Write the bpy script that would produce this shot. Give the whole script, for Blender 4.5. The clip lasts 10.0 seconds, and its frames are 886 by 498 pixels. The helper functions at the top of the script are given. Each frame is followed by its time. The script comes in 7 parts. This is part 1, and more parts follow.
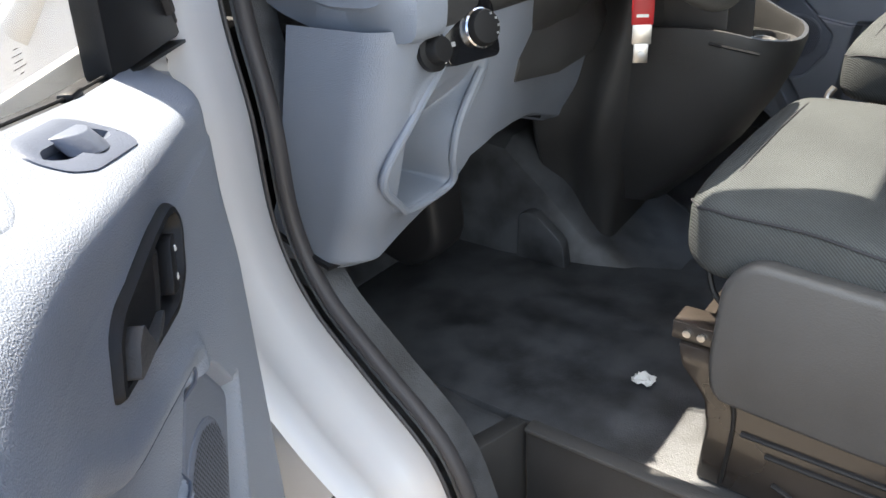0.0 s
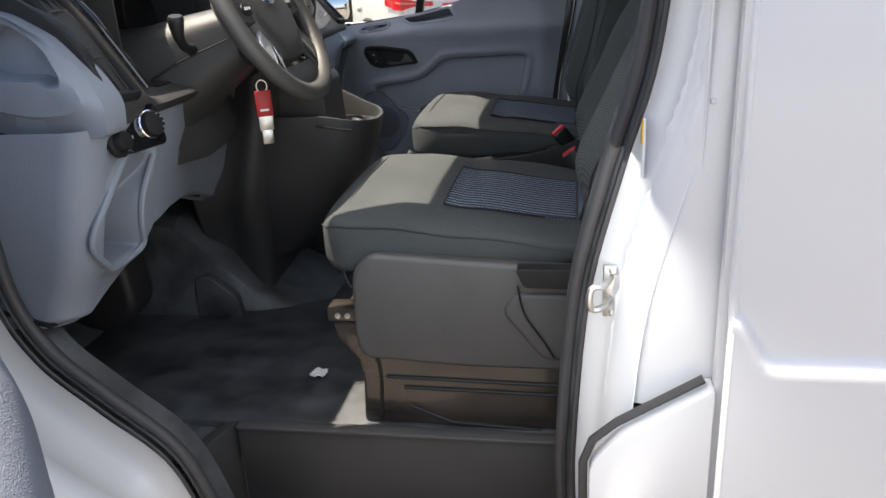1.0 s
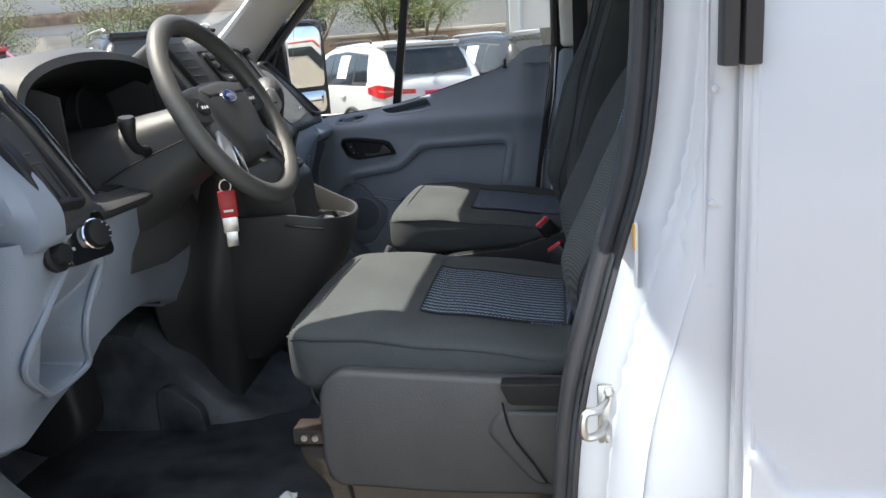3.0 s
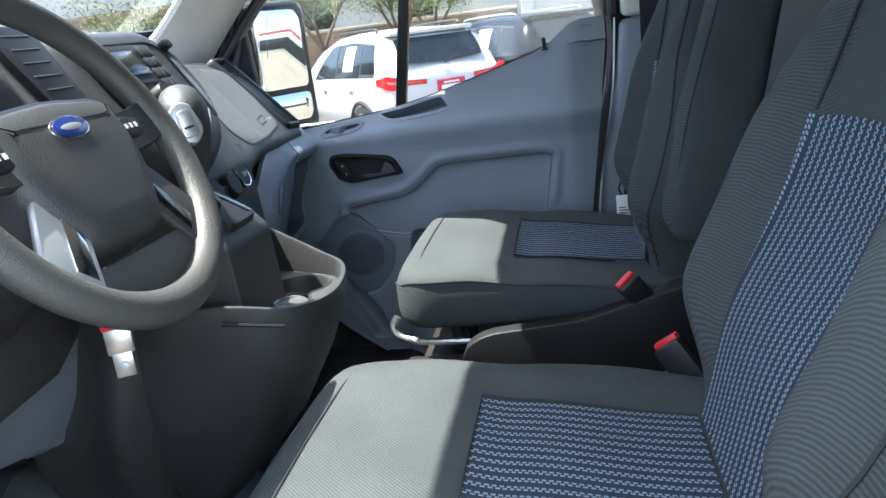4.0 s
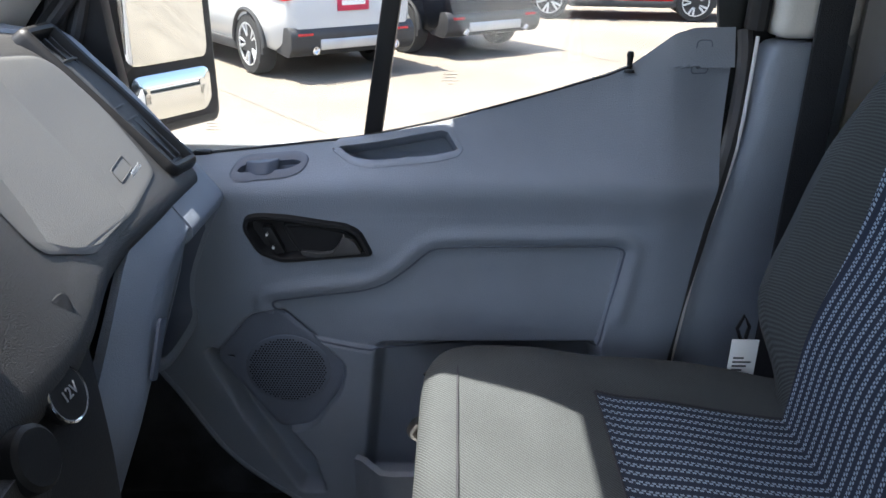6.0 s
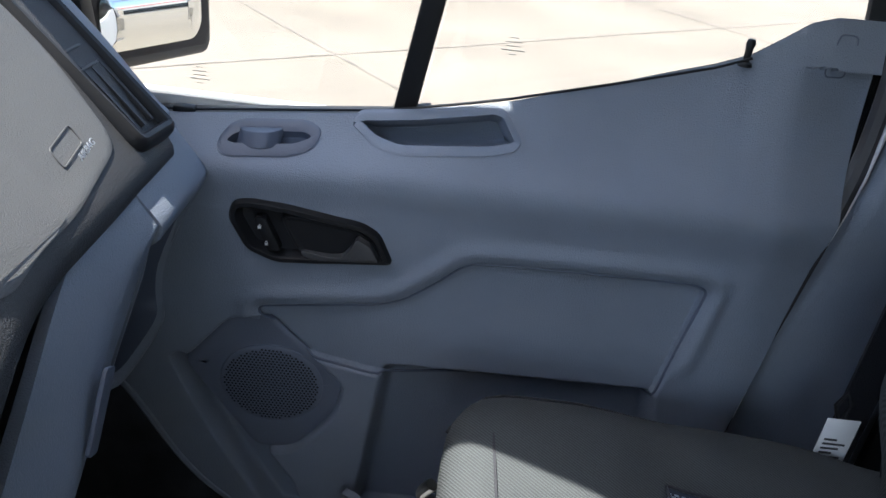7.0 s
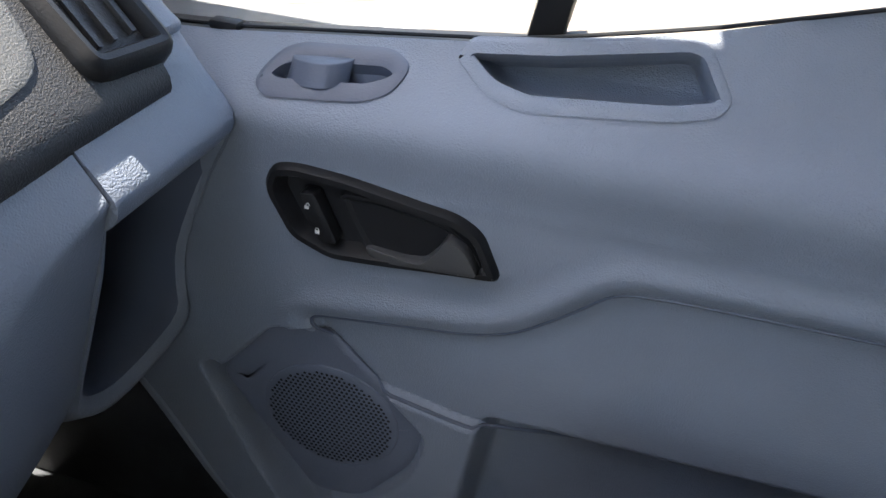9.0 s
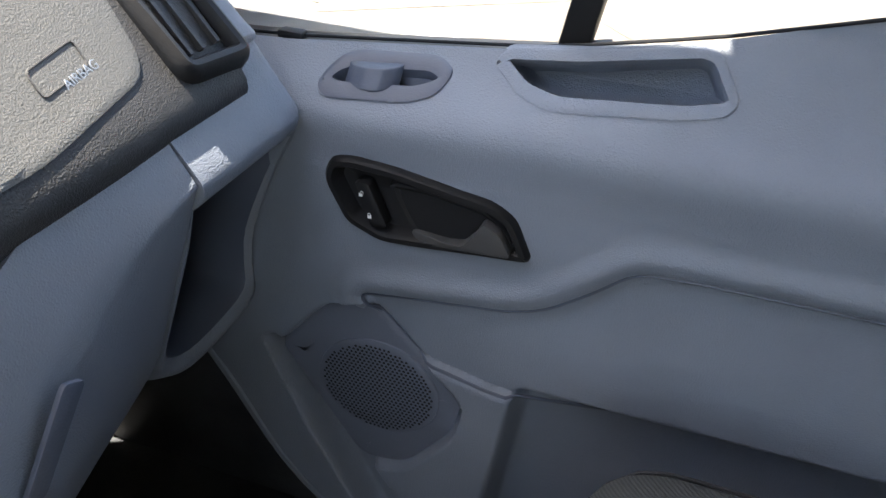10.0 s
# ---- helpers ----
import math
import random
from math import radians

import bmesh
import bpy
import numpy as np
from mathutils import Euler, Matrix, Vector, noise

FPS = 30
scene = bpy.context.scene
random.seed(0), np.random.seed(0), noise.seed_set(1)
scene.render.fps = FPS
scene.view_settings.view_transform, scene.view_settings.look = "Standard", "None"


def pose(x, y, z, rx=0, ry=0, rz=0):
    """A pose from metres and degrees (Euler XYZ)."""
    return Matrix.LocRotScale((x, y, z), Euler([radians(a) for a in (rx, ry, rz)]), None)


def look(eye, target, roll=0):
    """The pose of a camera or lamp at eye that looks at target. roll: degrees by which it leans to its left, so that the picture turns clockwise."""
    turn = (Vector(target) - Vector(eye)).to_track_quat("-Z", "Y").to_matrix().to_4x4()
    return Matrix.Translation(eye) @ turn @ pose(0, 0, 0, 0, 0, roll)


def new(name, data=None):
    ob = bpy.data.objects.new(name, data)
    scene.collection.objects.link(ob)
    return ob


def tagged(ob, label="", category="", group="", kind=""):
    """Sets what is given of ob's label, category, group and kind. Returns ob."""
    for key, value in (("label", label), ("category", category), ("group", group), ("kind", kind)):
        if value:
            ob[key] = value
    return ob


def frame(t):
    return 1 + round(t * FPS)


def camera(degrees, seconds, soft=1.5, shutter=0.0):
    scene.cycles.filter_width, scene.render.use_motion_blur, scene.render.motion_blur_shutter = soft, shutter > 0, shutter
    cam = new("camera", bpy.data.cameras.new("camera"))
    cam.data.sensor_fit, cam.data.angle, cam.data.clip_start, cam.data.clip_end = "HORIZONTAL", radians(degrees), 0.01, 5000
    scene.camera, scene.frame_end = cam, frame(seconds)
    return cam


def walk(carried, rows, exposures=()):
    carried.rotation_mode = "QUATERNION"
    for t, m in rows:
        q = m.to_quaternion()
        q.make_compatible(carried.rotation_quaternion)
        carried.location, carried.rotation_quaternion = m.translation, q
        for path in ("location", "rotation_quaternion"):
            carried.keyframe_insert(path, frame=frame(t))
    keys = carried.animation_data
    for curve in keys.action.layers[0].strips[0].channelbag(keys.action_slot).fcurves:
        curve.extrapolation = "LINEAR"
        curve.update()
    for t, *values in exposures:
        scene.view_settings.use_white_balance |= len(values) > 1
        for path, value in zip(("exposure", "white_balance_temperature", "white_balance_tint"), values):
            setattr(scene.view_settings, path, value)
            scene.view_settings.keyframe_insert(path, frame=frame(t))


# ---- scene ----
import functools

cam = camera(59.7, 10.0)
PATH = [
    (0, (0.084, -1.559, 1.533), (-1.012, -0.157, 0.621), -3.3),
    (0.3, (0.135, -1.663, 1.553), (-0.628, -0.027, 0.691), -2.9),
    (0.4, (0.181, -1.705, 1.551), (-0.518, -0.018, 0.736), -3.7),
    (0.5, (0.198, -1.753, 1.545), (-0.393, -0.011, 0.759), -3.2),
    (1, (0.261, -1.988, 1.583), (-0.076, -0.149, 0.875), -3.2),
    (1.5, (0.255, -2.148, 1.617), (-0.014, -0.253, 1.034), -2.8),
    (2, (0.254, -2.179, 1.623), (-0.008, -0.264, 1.111), -2.7),
    (2.5, (0.264, -2.11, 1.616), (-0.007, -0.195, 1.107), -2.9),
    (2.7, (0.268, -2.028, 1.605), (-0.013, -0.114, 1.098), -3.3),
    (3.8, (0.182, -1.26, 1.566), (-0.185, 0.631, 1.027), -6.4),
    (4, (0.141, -1.127, 1.568), (-0.217, 0.766, 1.031), -7.3),
    (4.5, (0.073, -0.825, 1.613), (-0.24, 1.075, 1.072), -15.8),
    (5, (-0.025, -0.569, 1.627), (-0.211, 1.333, 1.038), -14.0),
    (5.5, (-0.102, -0.333, 1.661), (-0.188, 1.558, 1.015), -6.5),
    (5.7, (-0.137, -0.284, 1.679), (-0.227, 1.594, 0.998), -3.4),
    (6.8, (-0.294, -0.029, 1.722), (-0.152, 1.721, 0.764), 8.1),
    (7, (-0.284, 0.058, 1.702), (-0.241, 1.817, 0.752), 7.3),
    (7.5, (-0.268, 0.26, 1.616), (-0.47, 2.016, 0.681), 4.3),
    (8, (-0.265, 0.347, 1.584), (-0.573, 2.045, 0.573), 6.1),
    (8.5, (-0.262, 0.39, 1.568), (-0.617, 2.042, 0.498), 6.2),
    (9, (-0.255, 0.393, 1.58), (-0.635, 2.018, 0.477), 5.2),
    (9.5, (-0.246, 0.381, 1.588), (-0.642, 2.0, 0.482), 4.7),
    (10, (-0.229, 0.32, 1.608), (-0.722, 1.917, 0.509), 3.8),
]
walk(cam, [(t, look(eye, target, roll)) for t, eye, target, roll in PATH], [(0, 2.15, 7100, 9), (0.5, 2.12, 7050, 12), (1.0, 1.50, 7200, 11), (2.5, 1.30, 7000, 9), (4.0, 2.25, 6100, 4), (4.5, 2.35, 6200, 5), (5.5, 2.25, 6450, 9), (7.0, 1.84, 6150, 9), (7.6, 1.84, 6400, 11), (8.2, 2.43, 6500, 10), (9.0, 2.5, 6650, 10), (10, 2.5, 6900, 10)])

# ---------------------------------------------------------------- light
SUN_DIR = Vector((-0.41, 0.008, 1.0)).normalized()
world = bpy.data.worlds.new("world")
scene.world = world
world.use_nodes = True
wn = world.node_tree.nodes
sky = wn.new("ShaderNodeTexSky")
sky.sky_type = "NISHITA"
sky.sun_disc = False
sky.dust_density, sky.ozone_density = 2.2, 0.8
sky.sun_elevation = math.asin(SUN_DIR.z)
sky.sun_rotation = math.atan2(SUN_DIR.x, SUN_DIR.y)
wn["Background"].inputs[1].default_value = 0.15
world.node_tree.links.new(sky.outputs[0], wn["Background"].inputs[0])
sun_data = bpy.data.lights.new("sun", "SUN")
sun_data.energy, sun_data.angle, sun_data.color = 5.0, radians(0.6), (1.0, 0.95, 0.87)
sun = new("sun", sun_data)
sun.matrix_world = look(SUN_DIR * 30, (0, 0, 0))
# daylight that falls in through the open door
day = bpy.data.lights.new("door_daylight", "AREA")
day.shape, day.size, day.size_y, day.energy, day.color = "RECTANGLE", 0.66, 1.20, 1.6, (0.88, 0.95, 1.0)
day_ob = new("door_daylight", day)
day_ob.matrix_world = look((0.02, -0.97, 1.36), (-0.30, -0.25, 0.62))

# ---------------------------------------------------------------- materials
MATS = {}


def material(name, color, rough=0.5, metal=0.0, grain=0.0, grain_scale=900.0, stain=0.12, stain_scale=6.0, coat=0.0, spec=0.5, second=None):
    """A principled surface with fine relief and slow, uneven colour."""
    m = bpy.data.materials.new(name)
    m.use_nodes = True
    nt = m.node_tree
    b = nt.nodes["Principled BSDF"]
    b.inputs["Roughness"].default_value = rough
    b.inputs["Metallic"].default_value = metal
    b.inputs["Coat Weight"].default_value = coat
    b.inputs["Specular IOR Level"].default_value = spec
    co = nt.nodes.new("ShaderNodeTexCoord")
    n1 = nt.nodes.new("ShaderNodeTexNoise")
    n1.inputs["Scale"].default_value = stain_scale
    n1.inputs["Detail"].default_value = 6
    nt.links.new(co.outputs["Object"], n1.inputs["Vector"])
    mix = nt.nodes.new("ShaderNodeMix")
    mix.data_type = "RGBA"
    dark = second or tuple(c * (1 - stain * 1.6) for c in color)
    mix.inputs["A"].default_value = (*dark, 1)
    mix.inputs["B"].default_value = (*[min(1, c * (1 + stain * 0.6)) for c in color], 1)
    ramp = nt.nodes.new("ShaderNodeMapRange")
    ramp.inputs["From Min"].default_value, ramp.inputs["From Max"].default_value = 0.32, 0.62
    nt.links.new(n1.outputs["Fac"], ramp.inputs["Value"])
    nt.links.new(ramp.outputs["Result"], mix.inputs["Factor"])
    nt.links.new(mix.outputs["Result"], b.inputs["Base Color"])
    rr = nt.nodes.new("ShaderNodeMapRange")
    rr.inputs["To Min"].default_value, rr.inputs["To Max"].default_value = max(0.02, rough * 0.85), min(1, rough * 1.15)
    nt.links.new(n1.outputs["Fac"], rr.inputs["Value"])
    nt.links.new(rr.outputs["Result"], b.inputs["Roughness"])
    if grain:
        v = nt.nodes.new("ShaderNodeTexVoronoi")
        v.feature = "SMOOTH_F1"
        v.inputs["Scale"].default_value = grain_scale
        nt.links.new(co.outputs["Object"], v.inputs["Vector"])
        n2 = nt.nodes.new("ShaderNodeTexNoise")
        n2.inputs["Scale"].default_value = grain_scale * 0.45
        n2.inputs["Detail"].default_value = 3
        nt.links.new(co.outputs["Object"], n2.inputs["Vector"])
        add = nt.nodes.new("ShaderNodeMath")
        nt.links.new(v.outputs["Distance"], add.inputs[0])
        nt.links.new(n2.outputs["Fac"], add.inputs[1])
        bump = nt.nodes.new("ShaderNodeBump")
        bump.inputs["Strength"].default_value = grain
        bump.inputs["Distance"].default_value = 0.0012
        nt.links.new(add.outputs[0], bump.inputs["Height"])
        nt.links.new(bump.outputs["Normal"], b.inputs["Normal"])
    MATS[name] = m
    return m


def glass(name, color=(1, 1, 1), rough=0.0, alpha_mix=0.9):
    """Thin window glass: mostly clear, with a Fresnel gloss."""
    m = bpy.data.materials.new(name)
    m.use_nodes = True
    nt = m.node_tree
    nt.nodes.remove(nt.nodes["Principled BSDF"])
    tr = nt.nodes.new("ShaderNodeBsdfTransparent")
    tr.inputs[0].default_value = (*color, 1)
    gl = nt.nodes.new("ShaderNodeBsdfGlossy")
    gl.inputs["Roughness"].default_value = rough
    lw = nt.nodes.new("ShaderNodeLayerWeight")
    lw.inputs["Blend"].default_value = 0.5
    pw = nt.nodes.new("ShaderNodeMath")
    pw.operation = "POWER"
    pw.inputs[1].default_value = 5.0
    nt.links.new(lw.outputs["Facing"], pw.inputs[0])
    fr = nt.nodes.new("ShaderNodeMapRange")
    fr.inputs["To Min"].default_value, fr.inputs["To Max"].default_value = 0.035, 0.9
    nt.links.new(pw.outputs[0], fr.inputs["Value"])
    mx = nt.nodes.new("ShaderNodeMixShader")
    nt.links.new(fr.outputs[0], mx.inputs[0])
    nt.links.new(tr.outputs[0], mx.inputs[1])
    nt.links.new(gl.outputs[0], mx.inputs[2])
    nt.links.new(mx.outputs[0], nt.nodes["Material Output"].inputs[0])
    MATS[name] = m
    return m


BLUE = material("blue_grey_plastic", (0.196, 0.220, 0.262), 0.46, grain=0.5, grain_scale=800, stain=0.06)
BLUE_CLOTH = material("blue_grey_inset", (0.135, 0.152, 0.190), 0.55, grain=0.3, grain_scale=600, stain=0.08)
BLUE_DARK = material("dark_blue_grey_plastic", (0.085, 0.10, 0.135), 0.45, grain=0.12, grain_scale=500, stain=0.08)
DARK = material("charcoal_plastic", (0.033, 0.0325, 0.0325), 0.5, grain=0.4, grain_scale=700, stain=0.15)
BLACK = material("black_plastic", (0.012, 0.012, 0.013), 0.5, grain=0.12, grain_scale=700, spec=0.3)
GLOSS = material("gloss_black", (0.006, 0.006, 0.007), 0.12, coat=0.3)
PAD = material("grey_pad", (0.030, 0.030, 0.031), 0.55, grain=0.5, grain_scale=850)
COVER = material("grey_airbag_cover", (0.092, 0.093, 0.092), 0.55, grain=0.35, grain_scale=850, stain=0.06)
SIDE = material("seat_side_plastic", (0.058, 0.057, 0.057), 0.5, grain=0.25, grain_scale=420)
RUBBER = material("rubber_floor", (0.054, 0.057, 0.062), 0.48, grain=0.35, grain_scale=500, stain=0.4, stain_scale=11)
SEAL = material("rubber_seal", (0.042, 0.040, 0.042), 0.55, grain=0.1, grain_scale=300)
CLOTH = material("seat_cloth", (0.035, 0.036, 0.040), 0.9, grain=0.7, grain_scale=700, spec=0.2)
WHITE = material("white_paint", (0.64, 0.64, 0.645), 0.30, coat=0.5, stain=0.004, stain_scale=2.0)
TRIM = material("light_trim", (0.62, 0.60, 0.56), 0.7, grain=0.3, grain_scale=500, stain=0.05)
PEDESTAL = material("black_painted_metal", (0.032, 0.026, 0.022), 0.28, coat=0.4, stain=0.3)
METAL = material("bare_steel", (0.55, 0.54, 0.52), 0.35, metal=1.0, stain=0.15, stain_scale=40)
CHROME = material("chrome", (0.8, 0.8, 0.82), 0.12, metal=1.0, stain=0.03)
SILVER = material("silver_plastic", (0.45, 0.46, 0.48), 0.35, metal=0.6, stain=0.05)
RED = material("red_plastic", (0.55, 0.012, 0.02), 0.4)
MIRROR = material("mirror_glass", (0.72, 0.74, 0.74), 0.01, metal=1.0, stain=0.0)
LOT = material("lot_surface", (0.175, 0.150, 0.121), 0.9, grain=0.4, grain_scale=60, stain=0.12, stain_scale=0.6)
LABEL = material("paper_label", (0.75, 0.75, 0.73), 0.5, stain=0.03)
YELLOW = material("yellow_label", (0.80, 0.42, 0.01), 0.5)
BADGE = material("blue_badge", (0.01, 0.03, 0.16), 0.2, coat=0.5)
PANE = glass("window_glass", (0.94, 0.95, 0.94))

# ---------------------------------------------------------------- mesh tools
CY = 0.04


def finish(bm, sharp=0.62):
    bmesh.ops.recalc_face_normals(bm, faces=bm.faces)
    for f in bm.faces:
        f.smooth = True
    for e in bm.edges:
        if len(e.link_faces) == 2:
            e.smooth = e.calc_face_angle(0) < sharp
    return bm


def part(name, bm, mat, parent=None, label="", sharp=0.62):
    me = bpy.data.meshes.new(name)
    finish(bm, sharp)
    bm.to_mesh(me)
    bm.free()
    for m in (mat if isinstance(mat, (list, tuple)) else [mat]):
        me.materials.append(m)
    ob = new(name, me)
    if parent is not None:
        ob.parent = parent
    if label:
        ob["label"] = label
    return ob


def thing(name, label, category, group="", kind=""):
    return tagged(new(name), label, category, group, kind)


def bevel(bm, off, seg=2, angle=0.4):
    if off <= 0:
        return bm
    es = [e for e in bm.edges if len(e.link_faces) == 2 and e.calc_face_angle(0) > angle]
    bmesh.ops.bevel(bm, geom=es, offset=off, segments=seg, affect="EDGES", profile=0.5, clamp_overlap=True)
    return bm


def box(a, b, off=0.004, seg=2, bm=None, m=None):
    """A box from corner a to corner b with rounded edges."""
    t = bmesh.new()
    c = [(p + q) / 2 for p, q in zip(a, b)]
    s = [abs(q - p) for p, q in zip(a, b)]
    bmesh.ops.create_cube(t, size=1)
    bmesh.ops.scale(t, vec=s, verts=t.verts)
    bmesh.ops.translate(t, vec=c, verts=t.verts)
    bevel(t, min(off, min(s) * 0.45), seg)
    if m is not None:
        t.transform(m)
    return join(bm, t)


def join(bm, t):
    if bm is None:
        return t
    me = bpy.data.meshes.new("tmp")
    t.to_mesh(me)
    t.free()
    bm.from_mesh(me)
    bpy.data.meshes.remove(me)
    return bm


AX = {"x": (1, 2, 0), "y": (0, 2, 1), "z": (0, 1, 2)}


def place(axis, u, v, w):
    i, j, k = AX[axis]
    p = [0, 0, 0]
    p[i], p[j], p[k] = u, v, w
    return p


def prism(poly, axis, w0, w1, off=0.004, seg=2, bm=None, m=None):
    """A flat outline drawn across an axis and pushed from w0 to w1."""
    t = bmesh.new()
    lo = [t.verts.new(place(axis, u, v, w0)) for u, v in poly]
    hi = [t.verts.new(place(axis, u, v, w1)) for u, v in poly]
    n = len(poly)
    t.faces.new(lo)
    t.faces.new(hi[::-1])
    for i in range(n):
        t.faces.new((lo[i], hi[i], hi[(i + 1) % n], lo[(i + 1) % n]))
    bmesh.ops.recalc_face_normals(t, faces=t.faces)
    bevel(t, off, seg)
    if m is not None:
        t.transform(m)
    return join(bm, t)


def rounded(poly, r, n=5):
    """An outline with its corners rounded."""
    out = []
    k = len(poly)
    for i in range(k):
        p, q, s = Vector(poly[i - 1]), Vector(poly[i]), Vector(poly[(i + 1) % k])
        a, b = (p - q), (s - q)
        ra = min(r, a.length * 0.45, b.length * 0.45)
        a, b = q + a.normalized() * ra, q + b.normalized() * ra
        for j in range(n + 1):
            f = j / n
            out.append(tuple((1 - f) ** 2 * a + 2 * f * (1 - f) * q + f * f * b))
    return out


def smooth_path(pts, n=6, closed=False):
    """Catmull-Rom through points."""
    P = [Vector(p) for p in pts]
    k = len(P)
    out = []
    for i in range(k if closed else k - 1):
        if closed:
            a, b, c, d = P[i - 1], P[i], P[(i + 1) % k], P[(i + 2) % k]
        else:
            a, b, c, d = P[max(i - 1, 0)], P[i], P[i + 1], P[min(i + 2, k - 1)]
        for j in range(n):
            t = j / n
            out.append(0.5 * ((2 * b) + (c - a) * t + (2 * a - 5 * b + 4 * c - d) * t * t + (3 * b - 3 * c + d - a) * t ** 3))
    if not closed:
        out.append(P[-1])
    return out


def tube(pts, r, seg=10, closed=False, bm=None, r2=None, up=None):
    """A round or oval bar along points; r may be a list."""
    P = [Vector(p) for p in pts]
    t = bmesh.new()
    n = len(P)
    rings = []
    side = None
    for i in range(n):
        d = (P[(i + 1) % n] - P[i - 1]) if closed else (P[min(i + 1, n - 1)] - P[max(i - 1, 0)])
        d.normalize()
        if side is None:
            ref = Vector(up) if up else (Vector((0, 0, 1)) if abs(d.z) < 0.9 else Vector((1, 0, 0)))
            side = d.cross(ref).normalized()
        side = (side - d * side.dot(d)).normalized()
        o = d.cross(side)
        a = r[i] if isinstance(r, (list, tuple)) else r
        b = a if r2 is None else (r2[i] if isinstance(r2, (list, tuple)) else r2)
        rings.append([t.verts.new(P[i] + side * a * math.cos(2 * math.pi * j / seg) + o * b * math.sin(2 * math.pi * j / seg)) for j in range(seg)])
    for i in range(n if closed else n - 1):
        A, B = rings[i], rings[(i + 1) % n]
        for j in range(seg):
            t.faces.new((A[j], A[(j + 1) % seg], B[(j + 1) % seg], B[j]))
    if not closed:
        t.faces.new(rings[0][::-1])
        t.faces.new(rings[-1])
    return join(bm, t)


def loft(loops, cap=True, bm=None, closed=True):
    """Skin between loops of equal length."""
    t = bmesh.new()
    L = [[t.verts.new(p) for p in lp] for lp in loops]
    n = len(L[0])
    for A, B in zip(L, L[1:]):
        for j in range(n if closed else n - 1):
            t.faces.new((A[j], A[(j + 1) % n], B[(j + 1) % n], B[j]))
    if cap and closed:
        t.faces.new(L[0][::-1])
        t.faces.new(L[-1])
    return join(bm, t)


def sheet(nu, nv, fn, thick=0.0, bm=None):
    """A surface fn(u, v) over the unit square, with thickness."""
    t = bmesh.new()
    V = [[t.verts.new(fn(i / nu, j / nv)) for j in range(nv + 1)] for i in range(nu + 1)]
    for i in range(nu):
        for j in range(nv):
            t.faces.new((V[i][j], V[i + 1][j], V[i + 1][j + 1], V[i][j + 1]))
    if thick:
        bmesh.ops.recalc_face_normals(t, faces=t.faces)
        bmesh.ops.solidify(t, geom=t.faces[:], thickness=thick)
    return join(bm, t)


def lathe(profile, seg=32, m=None, bm=None):
    """A turned solid: (radius, height) pairs about z."""
    t = bmesh.new()
    rings = []
    for r, h in profile:
        if r < 1e-6:
            rings.append([t.verts.new((0, 0, h))])
        else:
            rings.append([t.verts.new((r * math.cos(2 * math.pi * j / seg), r * math.sin(2 * math.pi * j / seg), h)) for j in range(seg)])
    for A, B in zip(rings, rings[1:]):
        for j in range(seg):
            k = (j + 1) % seg
            if len(A) == 1 and len(B) > 1:
                t.faces.new((A[0], B[j], B[k]))
            elif len(B) == 1 and len(A) > 1:
                t.faces.new((A[j], B[0], A[k]))
            elif len(A) > 1:
                t.faces.new((A[j], B[j], B[k], A[k]))
    if m is not None:
        t.transform(m)
    return join(bm, t)


def sstep(a, b, x):
    t = min(1.0, max(0.0, (x - a) / (b - a)))
    return t * t * (3 - 2 * t)


BOUNDS = {}


def poly_dist(poly, u, v):
    """Signed distance to an outline, negative inside; far off, a rough one."""
    if id(poly) not in BOUNDS:
        BOUNDS[id(poly)] = (poly, min(p[0] for p in poly), max(p[0] for p in poly), min(p[1] for p in poly), max(p[1] for p in poly))
    _, a, b, c, d = BOUNDS[id(poly)]
    far = max(a - u, u - b, c - v, v - d)
    if far > 0.06:
        return far
    best, inside = 1e9, False
    n = len(poly)
    for i in range(n):
        x0, y0 = poly[i - 1]
        x1, y1 = poly[i]
        dx, dy = x1 - x0, y1 - y0
        t = max(0.0, min(1.0, ((u - x0) * dx + (v - y0) * dy) / (dx * dx + dy * dy + 1e-12)))
        best = min(best, math.hypot(u - x0 - t * dx, v - y0 - t * dy))
        if (y0 > v) != (y1 > v) and u < (x1 - x0) * (v - y0) / (y1 - y0) + x0:
            inside = not inside
    return -best if inside else best


def aim(p, normal, roll=0):
    """A pose at p whose z axis points along normal."""
    q = Vector(normal).to_track_quat("Z", "Y").to_matrix().to_4x4()
    return Matrix.Translation(p) @ q @ pose(0, 0, 0, 0, 0, roll)

# ---------------------------------------------------------------- the ground and the van's shell
tagged(part("ground", sheet(30, 40, lambda u, v: (-75 + 150 * u, -60 + 200 * v, 0)), LOT), "sunlit tan concrete car lot with faint joints", "ground", kind="structure")

floor = part("floor", box((-1.0, -0.69, 0.60), (2.3, 1.0, 0.69), 0.006), RUBBER)
tagged(floor, "black rubber cab floor with scuffs and dust", "floor", kind="structure")
t = prism([(-0.98, 0.62), (-0.98, 0.69), (-1.22, 0.95), (-1.30, 1.25), (-1.36, 1.25), (-1.36, 0.62)], "y", -0.86, 0.98, 0.01)
part("toe_board", t, RUBBER, floor)
